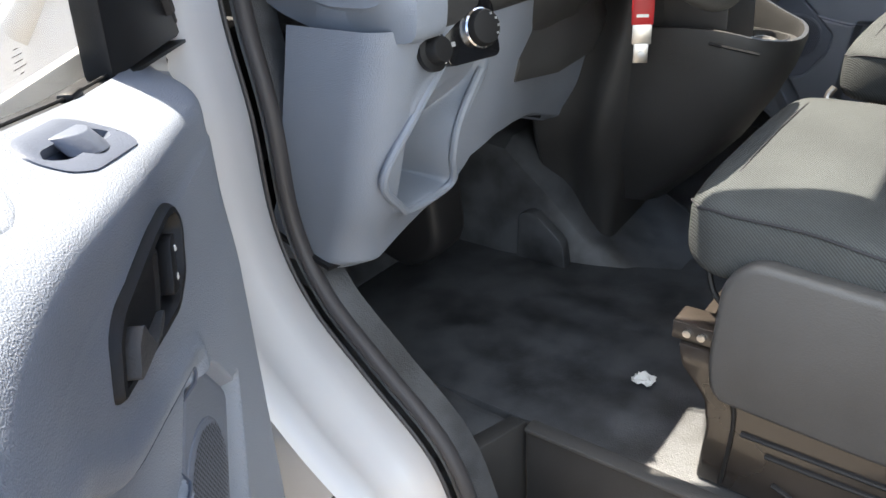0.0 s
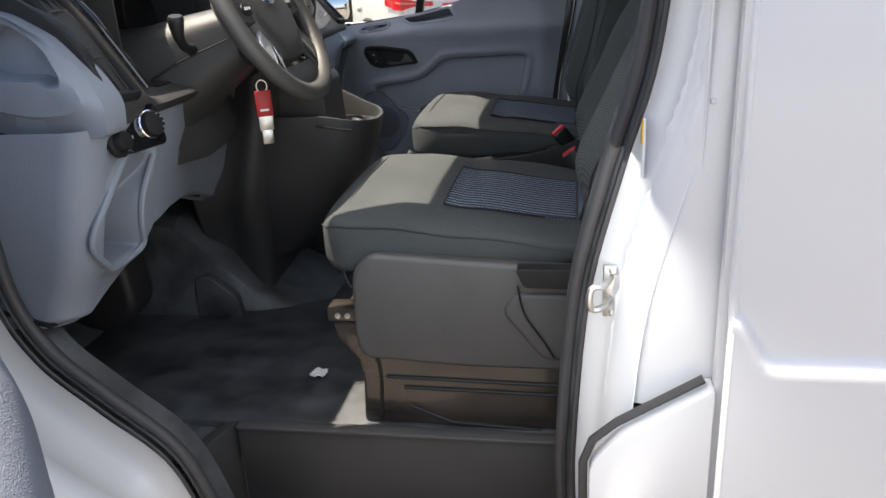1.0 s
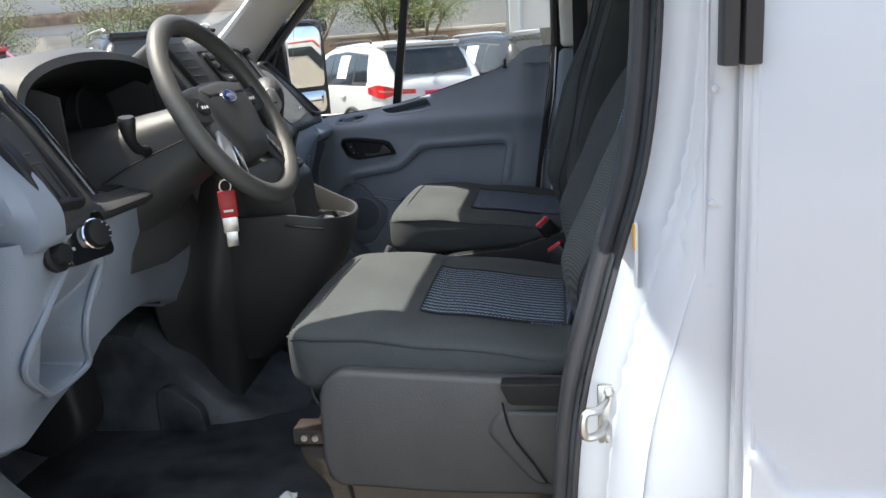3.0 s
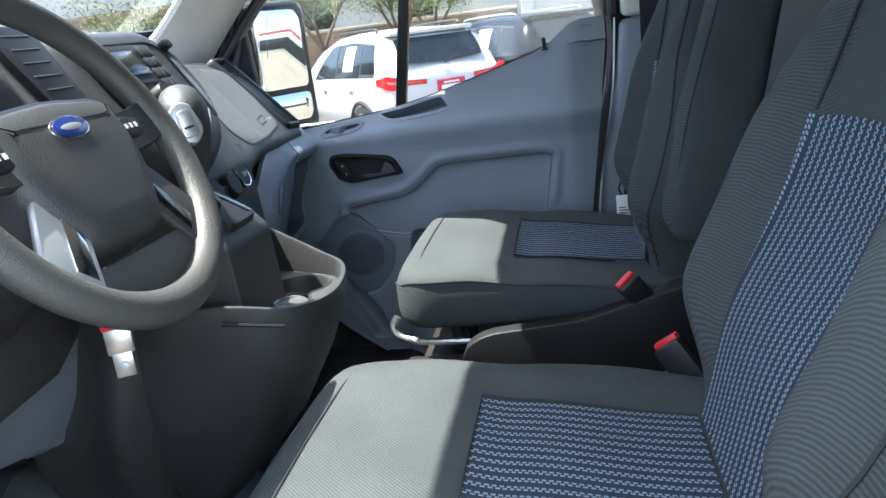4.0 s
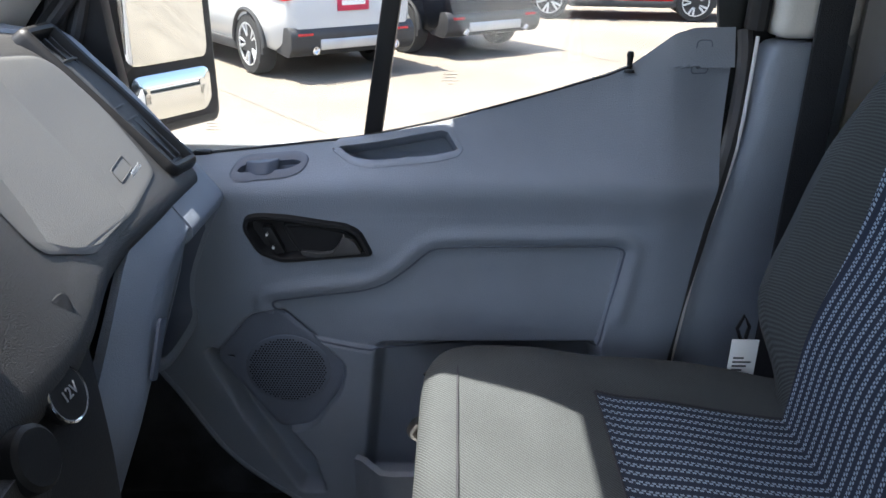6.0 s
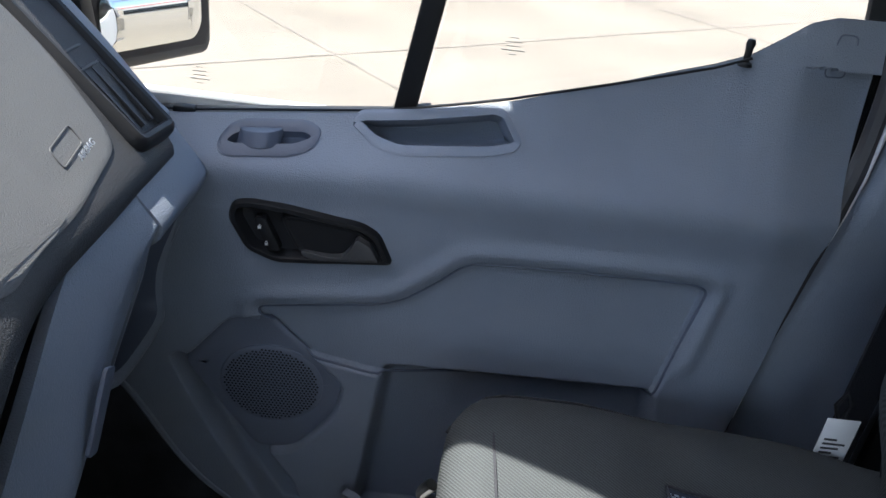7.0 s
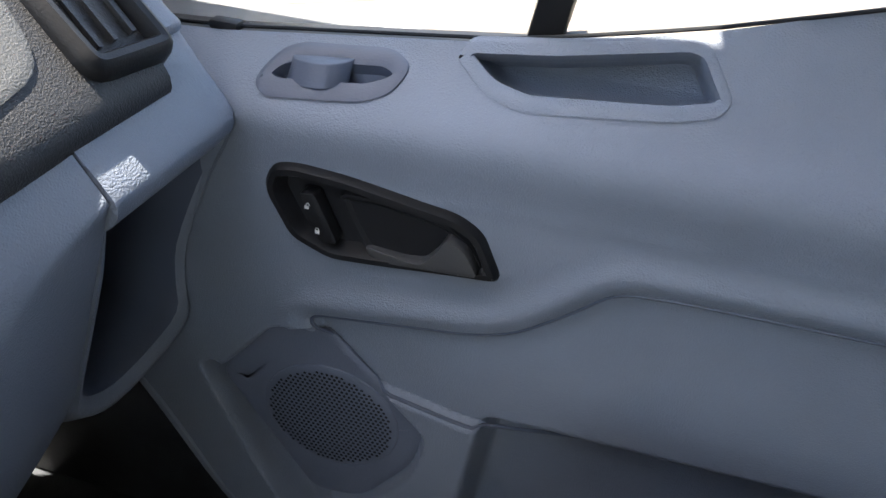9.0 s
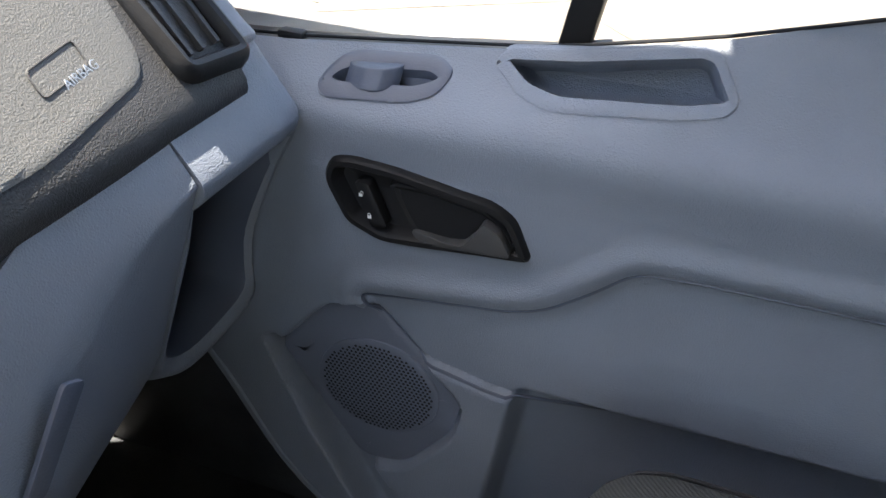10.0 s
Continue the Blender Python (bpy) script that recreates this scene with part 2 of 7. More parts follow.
# low ridge beside the pedals and the hump over the wheel
part("floor_ridge", prism(rounded([(-0.76, 0.68), (-0.755, 0.80), (-0.72, 0.81), (-0.645, 0.75), (-0.635, 0.68)], 0.015), "y", -0.200, -0.170, 0.010, 3), RUBBER, floor)
part("tunnel", loft([[(x, -0.20 + i, 0.68), (x, -0.185 + i, z - 0.02), (x, -0.15 + i, z), (x, 0.25 - i, z), (x, 0.29 - i, z - 0.02), (x, 0.30 - i, 0.68)] for x, z, i in ((-1.1, 1.0, 0.0), (-0.80, 0.96, 0.0), (-0.70, 0.86, 0.02), (-0.60, 0.745, 0.04), (-0.50, 0.70, 0.06), (-0.40, 0.688, 0.08))]), RUBBER, floor)


def hump(u, v):
    x, y = -1.15 + 0.68 * u, -0.865 + 0.215 * v
    a = sstep(0.0, 0.22, u) * (1 - sstep(0.70, 1.0, u)) * (1 - sstep(0.30, 0.95, v))
    return (x, y, 0.672 + 0.30 * a * (1 - 0.62 * u) + 0.004 * noise.noise((x * 18, y * 18, 0)))


part("wheel_hump", sheet(40, 24, hump), RUBBER, floor)
# the entry step: its riser, tread and slanted front wall
t = box((-0.43, -0.71, 0.36), (0.34, -0.692, 0.688), 0.004)
t = box((-0.44, -0.98, 0.34), (0.36, -0.69, 0.40), 0.008, bm=t)
t = prism([(-0.44, -0.69), (-0.47, -0.69), (-0.53, -0.88), (-0.49, -0.88)], "z", 0.34, 0.688, 0.004, bm=t)
part("entry_step", t, DARK, floor)
t = prism([(-0.46, -0.70), (-0.66, -0.72), (-0.74, -0.86), (-0.50, -0.86)], "z", 0.62, 0.686, 0.01)
part("sill_mat", t, RUBBER, floor)
part("sill_strip", box((-0.43, -0.716, 0.687), (0.30, -0.686, 0.695), 0.003), SIDE, floor)
part("paper_scrap", sheet(9, 9, lambda u, v: (-0.335 + 0.034 * u + 0.008 * noise.noise((v * 4, u * 3, 1)), -0.515 + 0.032 * v + 0.008 * noise.noise((u * 4, v * 3, 7)), 0.702 + 0.012 * noise.noise((u * 4, v * 4, 3))), 0.001), LABEL, floor)

# the driver's door opening: one contour, swept into seal and jamb
OPENING = [(0.20, 0.43), (0.235, 0.60), (0.235, 0.80), (0.255, 1.08), (0.30, 1.28), (0.345, 1.45), (0.36, 1.66), (0.34, 1.86), (0.20, 1.985),
           (-0.20, 1.985), (-0.42, 1.90), (-0.62, 1.72), (-0.74, 1.54), (-0.76, 1.38), (-0.735, 1.22), (-0.725, 1.06), (-0.675, 0.95),
           (-0.58, 0.86), (-0.46, 0.75), (-0.40, 0.60), (-0.36, 0.46), (-0.25, 0.40), (0.10, 0.40)]
ring = [Vector((p[0], 0, p[1])) for p in smooth_path([(a, b, 0) for a, b in OPENING], 6, True) for p in [(p.x, p.y)]]


def ring_normals(r):
    out = []
    for i in range(len(r)):
        d = r[(i + 1) % len(r)] - r[i - 1]
        n = Vector((d.z, 0, -d.x)).normalized()
        out.append(n)
    c = sum(r, Vector()) / len(r)
    if (r[0] - c).dot(out[0]) < 0:
        out = [-n for n in out]
    return out


norms = ring_normals(ring)


def ring_loop(d, y, front=1.0):
    lp = []
    for p, n in zip(ring, norms):
        k = 1 + (front - 1) * sstep(-0.2, -0.6, p.x)
        q = p + n * d * k
        lp.append((q.x, max(y, -0.944) if p.x > 0.1 else y, q.z))
    return lp


wall_left = tagged(new("wall_left"), "white painted van side with open door frame", "van side", kind="structure")
levels = [(0.030, -0.882), (0.052, -0.892), (0.064, -0.905), (0.074, -0.930), (0.094, -0.940), (0.106, -0.946), (0.109, -0.985)]
part("inner_lip", loft([ring_loop(d, y, 1.0) for d, y in ((-0.004, -0.825), (0.0, -0.85), (0.004, -0.868), (0.020, -0.882))], cap=False), RUBBER, wall_left)
t = loft([ring_loop(d, y, 1.5) for d, y in levels] + [ring_loop(0.109, -0.96, 1.5)], cap=False)
part("door_jamb", t, WHITE, wall_left, sharp=1.3)
part("door_seal", tube([(p[0], -0.872, p[2]) for p in ring_loop(0.006, 0)], 0.0105, 12, True, r2=0.013, up=(0, 1, 0)), SEAL, wall_left, "black rubber door seal")
part("seal_lip", tube([(p[0], -0.893, p[2]) for p in ring_loop(0.024, 0)], 0.0035, 8, True), SEAL, wall_left)


SIDE_WINDOW = rounded([(0.615, 1.44), (2.2, 1.44), (2.2, 2.2), (0.615, 2.2)], 0.09)


def side_y(x, z):
    y = -0.988 + 0.10 * max(0.0, z - 1.37) ** 1.3
    low = sstep(0.0, 0.024, 1.045 + 0.075 * (1 - sstep(0.47, 0.535, x)) - z)
    y -= 0.014 * low
    win = poly_dist(SIDE_WINDOW, x, z)
    y += 0.016 * (1 - sstep(-0.030, 0.002, win))
    return y


t = sheet(90, 300, lambda u, v: (0.472 + 2.0 * u ** 1.6, side_y(0.472 + 2.0 * u ** 1.6, 0.36 + 2.15 * v), 0.36 + 2.15 * v))
part("side_panel", t, WHITE, wall_left)
part("panel_edge", tube([(0.4745, side_y(0.474, 0.36 + 0.06 * i) + 0.006, 0.36 + 0.06 * i) for i in range(36)], 0.007, 8), WHITE, wall_left)
part("panel_gap", box((0.460, -0.976, 0.36), (0.480, -0.955, 2.5), 0.0), WHITE, wall_left)
t = prism(rounded([(0.285, 0.36), (0.285, 0.845), (0.33, 0.905), (0.452, 0.985), (0.460, 0.985), (0.460, 0.36)], 0.02), "y", -0.99, -0.95, 0.006)
part("rocker_panel", t, WHITE, wall_left)
part("rocker_seal", tube([(0.276, -0.975, 0.40), (0.276, -0.975, 0.845), (0.29, -0.975, 0.885), (0.325, -0.975, 0.918), (0.445, -0.972, 0.995)], 0.007, 8), SEAL, wall_left)
part("pillar_strip", box((0.436, -0.990, 1.545), (0.452, -0.955, 2.4), 0.002), SEAL, wall_left, "black rubber drip strip")
part("pillar_strip", box((0.457, -0.992, 1.545), (0.475, -0.955, 2.4), 0.002), SEAL, wall_left)
for z in (1.02, 1.10, 1.21, 1.29, 1.39, 1.52):
    part("rivet", lathe([(0.0045, 0), (0.004, 0.003), (0, 0.004)], 10, aim((0.436, -0.945, z), (0, -1, 0))), WHITE, wall_left)
part("flange", tube([(0.428, -0.944, 1.0 + 0.06 * i) for i in range(18)], 0.0025, 6), WHITE, wall_left)
# flat face of the pillar behind the jamb
def pillar_face(u, v):
    z = 0.93 + 1.08 * v
    xs = [(p.x, p.z) for p in ring if p.x > 0.15]
    xa = min(xs, key=lambda q: abs(q[1] - z))[0] + 0.066
    return (xa + (0.468 - xa) * u, -0.915 - 0.030 * sstep(0, 0.35, u) + 0.004 * math.sin(6 * u), z)


part("pillar_face", sheet(14, 90, pillar_face), WHITE, wall_left)
# skin ahead of and above the opening
front = [i for i in range(len(ring)) if ring[i].x < 0.18]
lo = ring_loop(0.109, -0.985, 1.5)
hi = ring_loop(0.75, -0.97, 1.2)
n0 = len(ring)
start = next(i for i in range(n0) if ring[i].x < 0.18 and ring[i - 1].x >= 0.18)
order = [(start + k) % n0 for k in range(len(front))]
part("fender", loft([[lo[i] for i in order], [hi[i] for i in order]], cap=False, closed=False), WHITE, wall_left)
striker = thing("door_striker", "bare steel door striker loop on the white pillar", "striker")
q = Vector((0.315, -0.895, 1.10))
part("plate", box(q + Vector((-0.012, -0.004, -0.045)), q + Vector((0.014, 0.004, 0.04)), 0.003), METAL, striker)
part("loop", tube(smooth_path([q + Vector((0.0, 0, 0.02)), q + Vector((-0.012, -0.035, 0.02)), q + Vector((-0.03, -0.045, 0.018)), q + Vector((-0.03, -0.045, -0.012)), q + Vector((-0.012, -0.035, -0.014)), q + Vector((0, 0, -0.014))], 4), 0.0055, 8), METAL, striker)
for dz in (-0.036, 0.032):
    part("bolt", lathe([(0.007, 0), (0.007, 0.004), (0.004, 0.006), (0, 0.006)], 8, aim(q + Vector((0.003, -0.004, dz)), (0, -1, 0))), METAL, striker)
lab = tagged(part("warning_label", box((0.352, -0.906, 1.275), (0.356, -0.893, 1.36), 0.001), LABEL), "narrow white and yellow sticker on the door pillar", "sticker")
part("yellow_field", box((0.3505, -0.9065, 1.325), (0.3525, -0.8925, 1.357), 0.0), YELLOW, lab)

# passenger side shell
wall_right = tagged(new("wall_right"), "passenger side body shell of the van", "van side", kind="structure")
part("cargo_panel", sheet(30, 24, lambda u, v: (0.42 + 2.0 * u, 1.00 - 0.02 * math.sin(u * 20) * (v > 0.5), 1.24 + 0.8 * v), 0.01), WHITE, wall_right, "white painted cargo side metal")
part("panel_slot", prism(rounded([(0.74, 1.30), (0.775, 1.30), (0.775, 1.36), (0.74, 1.36)], 0.016), "y", 0.985, 1.003, 0), BLACK, wall_right)
part("lower_lining", box((0.42, 0.97, 0.69), (2.4, 1.0, 1.238), 0.006), DARK, wall_right)
part("outer_skin", box((0.30, 1.045, 0.36), (2.45, 1.06, 2.2), 0.004), WHITE, wall_right)
t = prism([(0.185, 1.00), (0.215, 1.20), (0.255, 1.38), (0.275, 1.545), (0.40, 1.545), (0.40, 0.69), (0.175, 0.69)], "y", 0.945, 1.03, 0.02, 3)
part("pillar_trim_lower", t, BLUE, wall_right, "blue-grey moulded pillar trim")
t = prism([(0.278, 1.549), (0.285, 2.02), (0.42, 2.02), (0.40, 1.549)], "y", 0.95, 1.03, 0.02, 3)
part("seal_channel", prism([(0.205, 1.62), (0.225, 1.50), (0.205, 1.38), (0.165, 1.20), (0.14, 1.04), (0.13, 0.70), (0.25, 0.70), (0.262, 1.04), (0.285, 1.24), (0.305, 1.42), (0.310, 1.62)], "y", 1.030, 1.043, 0.004), BLACK, wall_right)
t = prism([(0.278, 1.549), (0.285, 2.02), (0.42, 2.02), (0.40, 1.549)], "y", 0.95, 1.03, 0.02, 3)
part("pillar_trim_upper", t, TRIM, wall_right, "light grey pillar trim")
part("cargo_lining", box((0.42, -0.90, 0.69), (2.4, -0.88, 2.0), 0.006), DARK, wall_left)
part("rear_wall", box((2.38, -0.97, 0.6), (2.42, 1.05, 2.1), 0.006), DARK, wall_left)

# roof, header and pillars round the windscreen
roof = tagged(new("ceiling"), "light grey van headliner and white roof", "ceiling", kind="structure")
part("headliner", box((-0.40, -0.93, 2.015), (2.45, 1.0, 2.045), 0.01), TRIM, roof)
part("roof_skin", box((-0.405, -0.99, 2.05), (2.46, 1.06, 2.09), 0.02, 3), WHITE, roof)


def pillar_trim(sgn):
    def s(p):
        return (p[0], CY + sgn * (p[1] - CY), p[2])
    # unseen upper end widened inboard to shape the shadow edge on the seats
    a = [s(p) for p in smooth_path([(-1.32, 0.86, 1.42), (-1.12, 0.875, 1.545), (-0.94, 0.86, 1.65), (-0.70, 0.775, 1.836), (-0.40, 0.615, 2.02)], 6)]
    b = [s(p) for p in smooth_path([(-0.98, 1.005, 1.36), (-0.90, 1.0, 1.50), (-0.82, 0.975, 1.595), (-0.63, 0.945, 1.775), (-0.30, 0.87, 2.02)], 6)]
    rows = []
    for p, q in zip(a, b):
        p, q = Vector(p), Vector(q)
        mid = Vector((0.0, -0.022 * sgn, 0.0))
        out = Vector((-0.02, 0.05 * sgn, 0.02))
        rows.append([p + out * 0.6, p, p.lerp(q, 0.12) + mid * 0.7, p.lerp(q, 0.35) + mid, p.lerp(q, 0.65) + mid, p.lerp(q, 0.88) + mid * 0.7, q, q + out * 0.6, p.lerp(q, 0.5) + out])
    return loft(rows)


part("pillar_trim", pillar_trim(1), TRIM, wall_right, "light grey grained windscreen pillar trim")
part("pillar_trim", pillar_trim(-1), TRIM, wall_left, "light grey grained windscreen pillar trim")
tw = Vector((-0.862, 0.908, 1.678))
tn = Vector((0.25, -1.0, 0.15))
tweeter = thing("tweeter_speaker", "round grey tweeter grille set in the pillar trim", "speaker")
part("grille", lathe([(0.034, -0.004), (0.034, 0.003), (0.031, 0.006), (0.0, 0.008)], 32, aim(tw, tn)), SIDE, tweeter)
part("rim", tube([aim(tw, tn) @ Vector((0.0345 * math.cos(a), 0.0345 * math.sin(a), 0.004)) for a in [i * math.pi / 16 for i in range(32)]], 0.002, 6, True), TRIM, tweeter)
grab = thing("grab_handle", "light grey grab handle on the windscreen pillar", "handle")
part("grip", tube(smooth_path([(-0.70, 0.875, 1.80), (-0.67, 0.85, 1.815), (-0.58, 0.835, 1.885), (-0.47, 0.815, 1.96), (-0.42, 0.83, 1.995)], 5), 0.019, 12, r2=0.015), TRIM, grab)
part("mount", lathe([(0.024, -0.02), (0.024, 0.012), (0.018, 0.02), (0, 0.022)], 16, aim((-0.69, 0.885, 1.805), (0.2, -1, 0.1))), TRIM, grab)

for sgn, wl in ((1, wall_right), (-1, wall_left)):
    P = smooth_path([(-1.15, CY + sgn * 1.0, 1.30), (-0.98, CY + sgn * 0.985, 1.42), (-0.83, CY + sgn * 0.965, 1.60), (-0.62, CY + sgn * 0.935, 1.80), (-0.38, CY + sgn * 0.90, 2.03)], 6)
    part("outer_pillar", tube([p + Vector((-0.03, 0, 0.03)) for p in P], 0.045, 12, r2=0.040), WHITE, wl)
    part("roof_rail", box((-0.45, CY + sgn * 0.90 - 0.09, 2.00), (0.42, CY + sgn * 0.90 + 0.09, 2.06), 0.02), WHITE, wl)

ws = tagged(new("window_1"), "raked clear windscreen glass", "windscreen", kind="structure")
wp = part("pane", sheet(16, 10, lambda u, v: (-1.36 + 0.94 * v - 0.10 * math.sin(math.pi * u), -0.82 + 1.70 * u, 1.43 + 0.605 * v)), PANE, ws)
wp.visible_shadow = False
part("cowl", box((-1.75, -0.90, 1.20), (-1.34, 0.98, 1.40), 0.05, 3), BLACK, ws)
part("wiper", tube(smooth_path([(-1.42, 0.3, 1.425), (-1.36, 0.7, 1.47), (-1.33, 0.86, 1.50)], 4), 0.008, 6), BLACK, ws)
hood = tagged(part("bonnet", sheet(16, 16, lambda u, v: (-2.45 + 0.90 * v, -0.85 + 1.78 * u, 0.98 + 0.32 * v ** 0.7 - 0.06 * (2 * u - 1) ** 4), 0.02), WHITE), "white painted sloping van bonnet", "bonnet", kind="structure")
part("nose", box((-2.46, -0.86, 0.40), (-1.55, 0.94, 0.97), 0.06, 3), WHITE, hood)
ant = thing("roof_antenna", "thin black antenna rod ahead of the windscreen", "antenna")
part("rod", tube([(-1.30, -0.02, 1.40), (-1.42, -0.05, 2.05)], 0.004, 6), BLACK, ant)

# ---------------------------------------------------------------- doors
def sill_z(x):
    pts = [(-1.05, 1.325), (-0.61, 1.352), (-0.35, 1.382), (-0.21, 1.413), (-0.06, 1.455), (0.04, 1.485), (0.085, 1.503), (0.115, 1.525), (0.145, 1.548), (0.175, 1.558), (0.25, 1.560)]
    for (a, p), (b, q) in zip(pts, pts[1:]):
        if x <= b:
            return p + (q - p) * max(0.0, (x - a) / (b - a))
    return pts[-1][1]


INSET = rounded([(-0.500, 1.128), (-0.46, 1.085), (-0.43, 1.058), (-0.34, 1.040), (-0.15, 1.040), (0.045, 1.045), (0.078, 1.225), (0.060, 1.232), (-0.18, 1.228), (-0.232, 1.224), (-0.262, 1.195), (-0.305, 1.162), (-0.34, 1.150), (-0.40, 1.142)], 0.018, 4)
SPEAKER = rounded([(-0.605, 1.02), (-0.535, 1.105), (-0.485, 1.118), (-0.40, 1.035), (-0.375, 1.01), (-0.385, 0.955), (-0.44, 0.88), (-0.50, 0.87)], 0.02, 4)
GROOVE = rounded([(-0.618, 1.035), (-0.598, 1.045), (-0.575, 1.02), (-0.53, 0.95), (-0.44, 0.82), (-0.42, 0.74), (-0.47, 0.74), (-0.56, 0.90)], 0.010, 3)
LOWER = rounded([(-0.325, 1.050), (0.05, 1.057), (0.11, 0.76), (-0.355, 0.76)], 0.015, 3)
BEZEL = rounded([(-0.531, 1.256), (-0.526, 1.278), (-0.505, 1.283), (-0.46, 1.281), (-0.365, 1.268), (-0.343, 1.256), (-0.323, 1.214), (-0.38, 1.209), (-0.435, 1.203), (-0.472, 1.200), (-0.508, 1.214)], 0.010, 4)
SWITCH = rounded([(-0.556, 1.335), (-0.546, 1.350), (-0.530, 1.356), (-0.448, 1.364), (-0.428, 1.357), (-0.436, 1.343), (-0.458, 1.335), (-0.540, 1.328)], 0.012, 4)
TRAY = rounded([(-0.396, 1.368), (-0.386, 1.379), (-0.32, 1.388), (-0.218, 1.408), (-0.204, 1.405), (-0.182, 1.377), (-0.190, 1.367), (-0.222, 1.360), (-0.33, 1.349), (-0.362, 1.352)], 0.010, 4)


def shoulder_z(x):
    return 1.326 + 0.014 * sstep(-0.5, -0.3, x)


@functools.lru_cache(maxsize=None)
def door_y(x, z):
    """The moulded face of the trim: how far out it lies at (x, z)."""
    zs, zt = shoulder_z(x), sill_z(x)
    y = 0.893 + 0.015 * sstep(1.335, 1.265, z) - 0.006 * sstep(1.22, 1.10, z)
    if z > zs - 0.06:
        k = ((math.sqrt((z - zs) ** 2 + 0.0001) + z - zs) / 2 - 0.00041) / (zt + 0.002 - zs)
        y += (0.100 + 0.026 * sstep(-0.25, 0.05, x)) * min(max(k, 0.0), 1.0) ** 0.62
    # armrest bulge round the handle
    y -= 0.004 * math.exp(-((x + 0.43) / 0.16) ** 2 - ((z - 1.24) / 0.06) ** 2)
    d = poly_dist(INSET, x, z)
    y += 0.012 * (1 - sstep(-0.004, 0.001, d)) + 0.004 * math.exp(-(d / 0.003) ** 2)
    y -= 0.006 * math.exp(-((d - 0.018) / 0.012) ** 2) * sstep(1.08, 1.12, z)
    d = poly_dist(SPEAKER, x, z)
    y += 0.016 * (1 - sstep(-0.005, 0.002, d))
    y += 0.040 * (1 - sstep(-0.012, 0.001, poly_dist(GROOVE, x, z)))
    y += 0.042 * (1 - sstep(-0.018, 0.003, poly_dist(LOWER, x, z)))
    y += 0.02 * sstep(0.12, 0.235, x) * (z < 1.50)
    y += 0.10 * sstep(-0.70, -0.95, x)
    return y


def offset(poly, d):
    """An outline moved inward by d."""
    n = len(poly)
    area = sum(poly[i - 1][0] * poly[i][1] - poly[i][0] * poly[i - 1][1] for i in range(n))
    s = 1 if area > 0 else -1
    out = []
    for i in range(n):
        e = Vector(poly[(i + 1) % n]) - Vector(poly[i - 1])
        nn = Vector((-e.y, e.x)).normalized() * s
        out.append((poly[i][0] + nn.x * d, poly[i][1] + nn.y * d))
    return out


def dish(poly, rims, yfun, cap=True, bm=None):
    """A rim and well over an outline: rims are (inset, depth) pairs over the face yfun."""
    loops = []
    for d, w, *dz in rims:
        o = offset(poly, d)
        loops.append([(u, yfun(u, v) + w, v + (dz[0] if dz else 0.0)) for u, v in o])
    t = bmesh.new()
    L = [[t.verts.new(p) for p in lp] for lp in loops]
    n = len(poly)
    for A, B in zip(L, L[1:]):
        for j in range(n):
            t.faces.new((A[j], A[(j + 1) % n], B[(j + 1) % n], B[j]))
    if cap:
        f = t.faces.new(L[-1])
        bmesh.ops.triangulate(t, faces=[f])
    return join(bm, t)


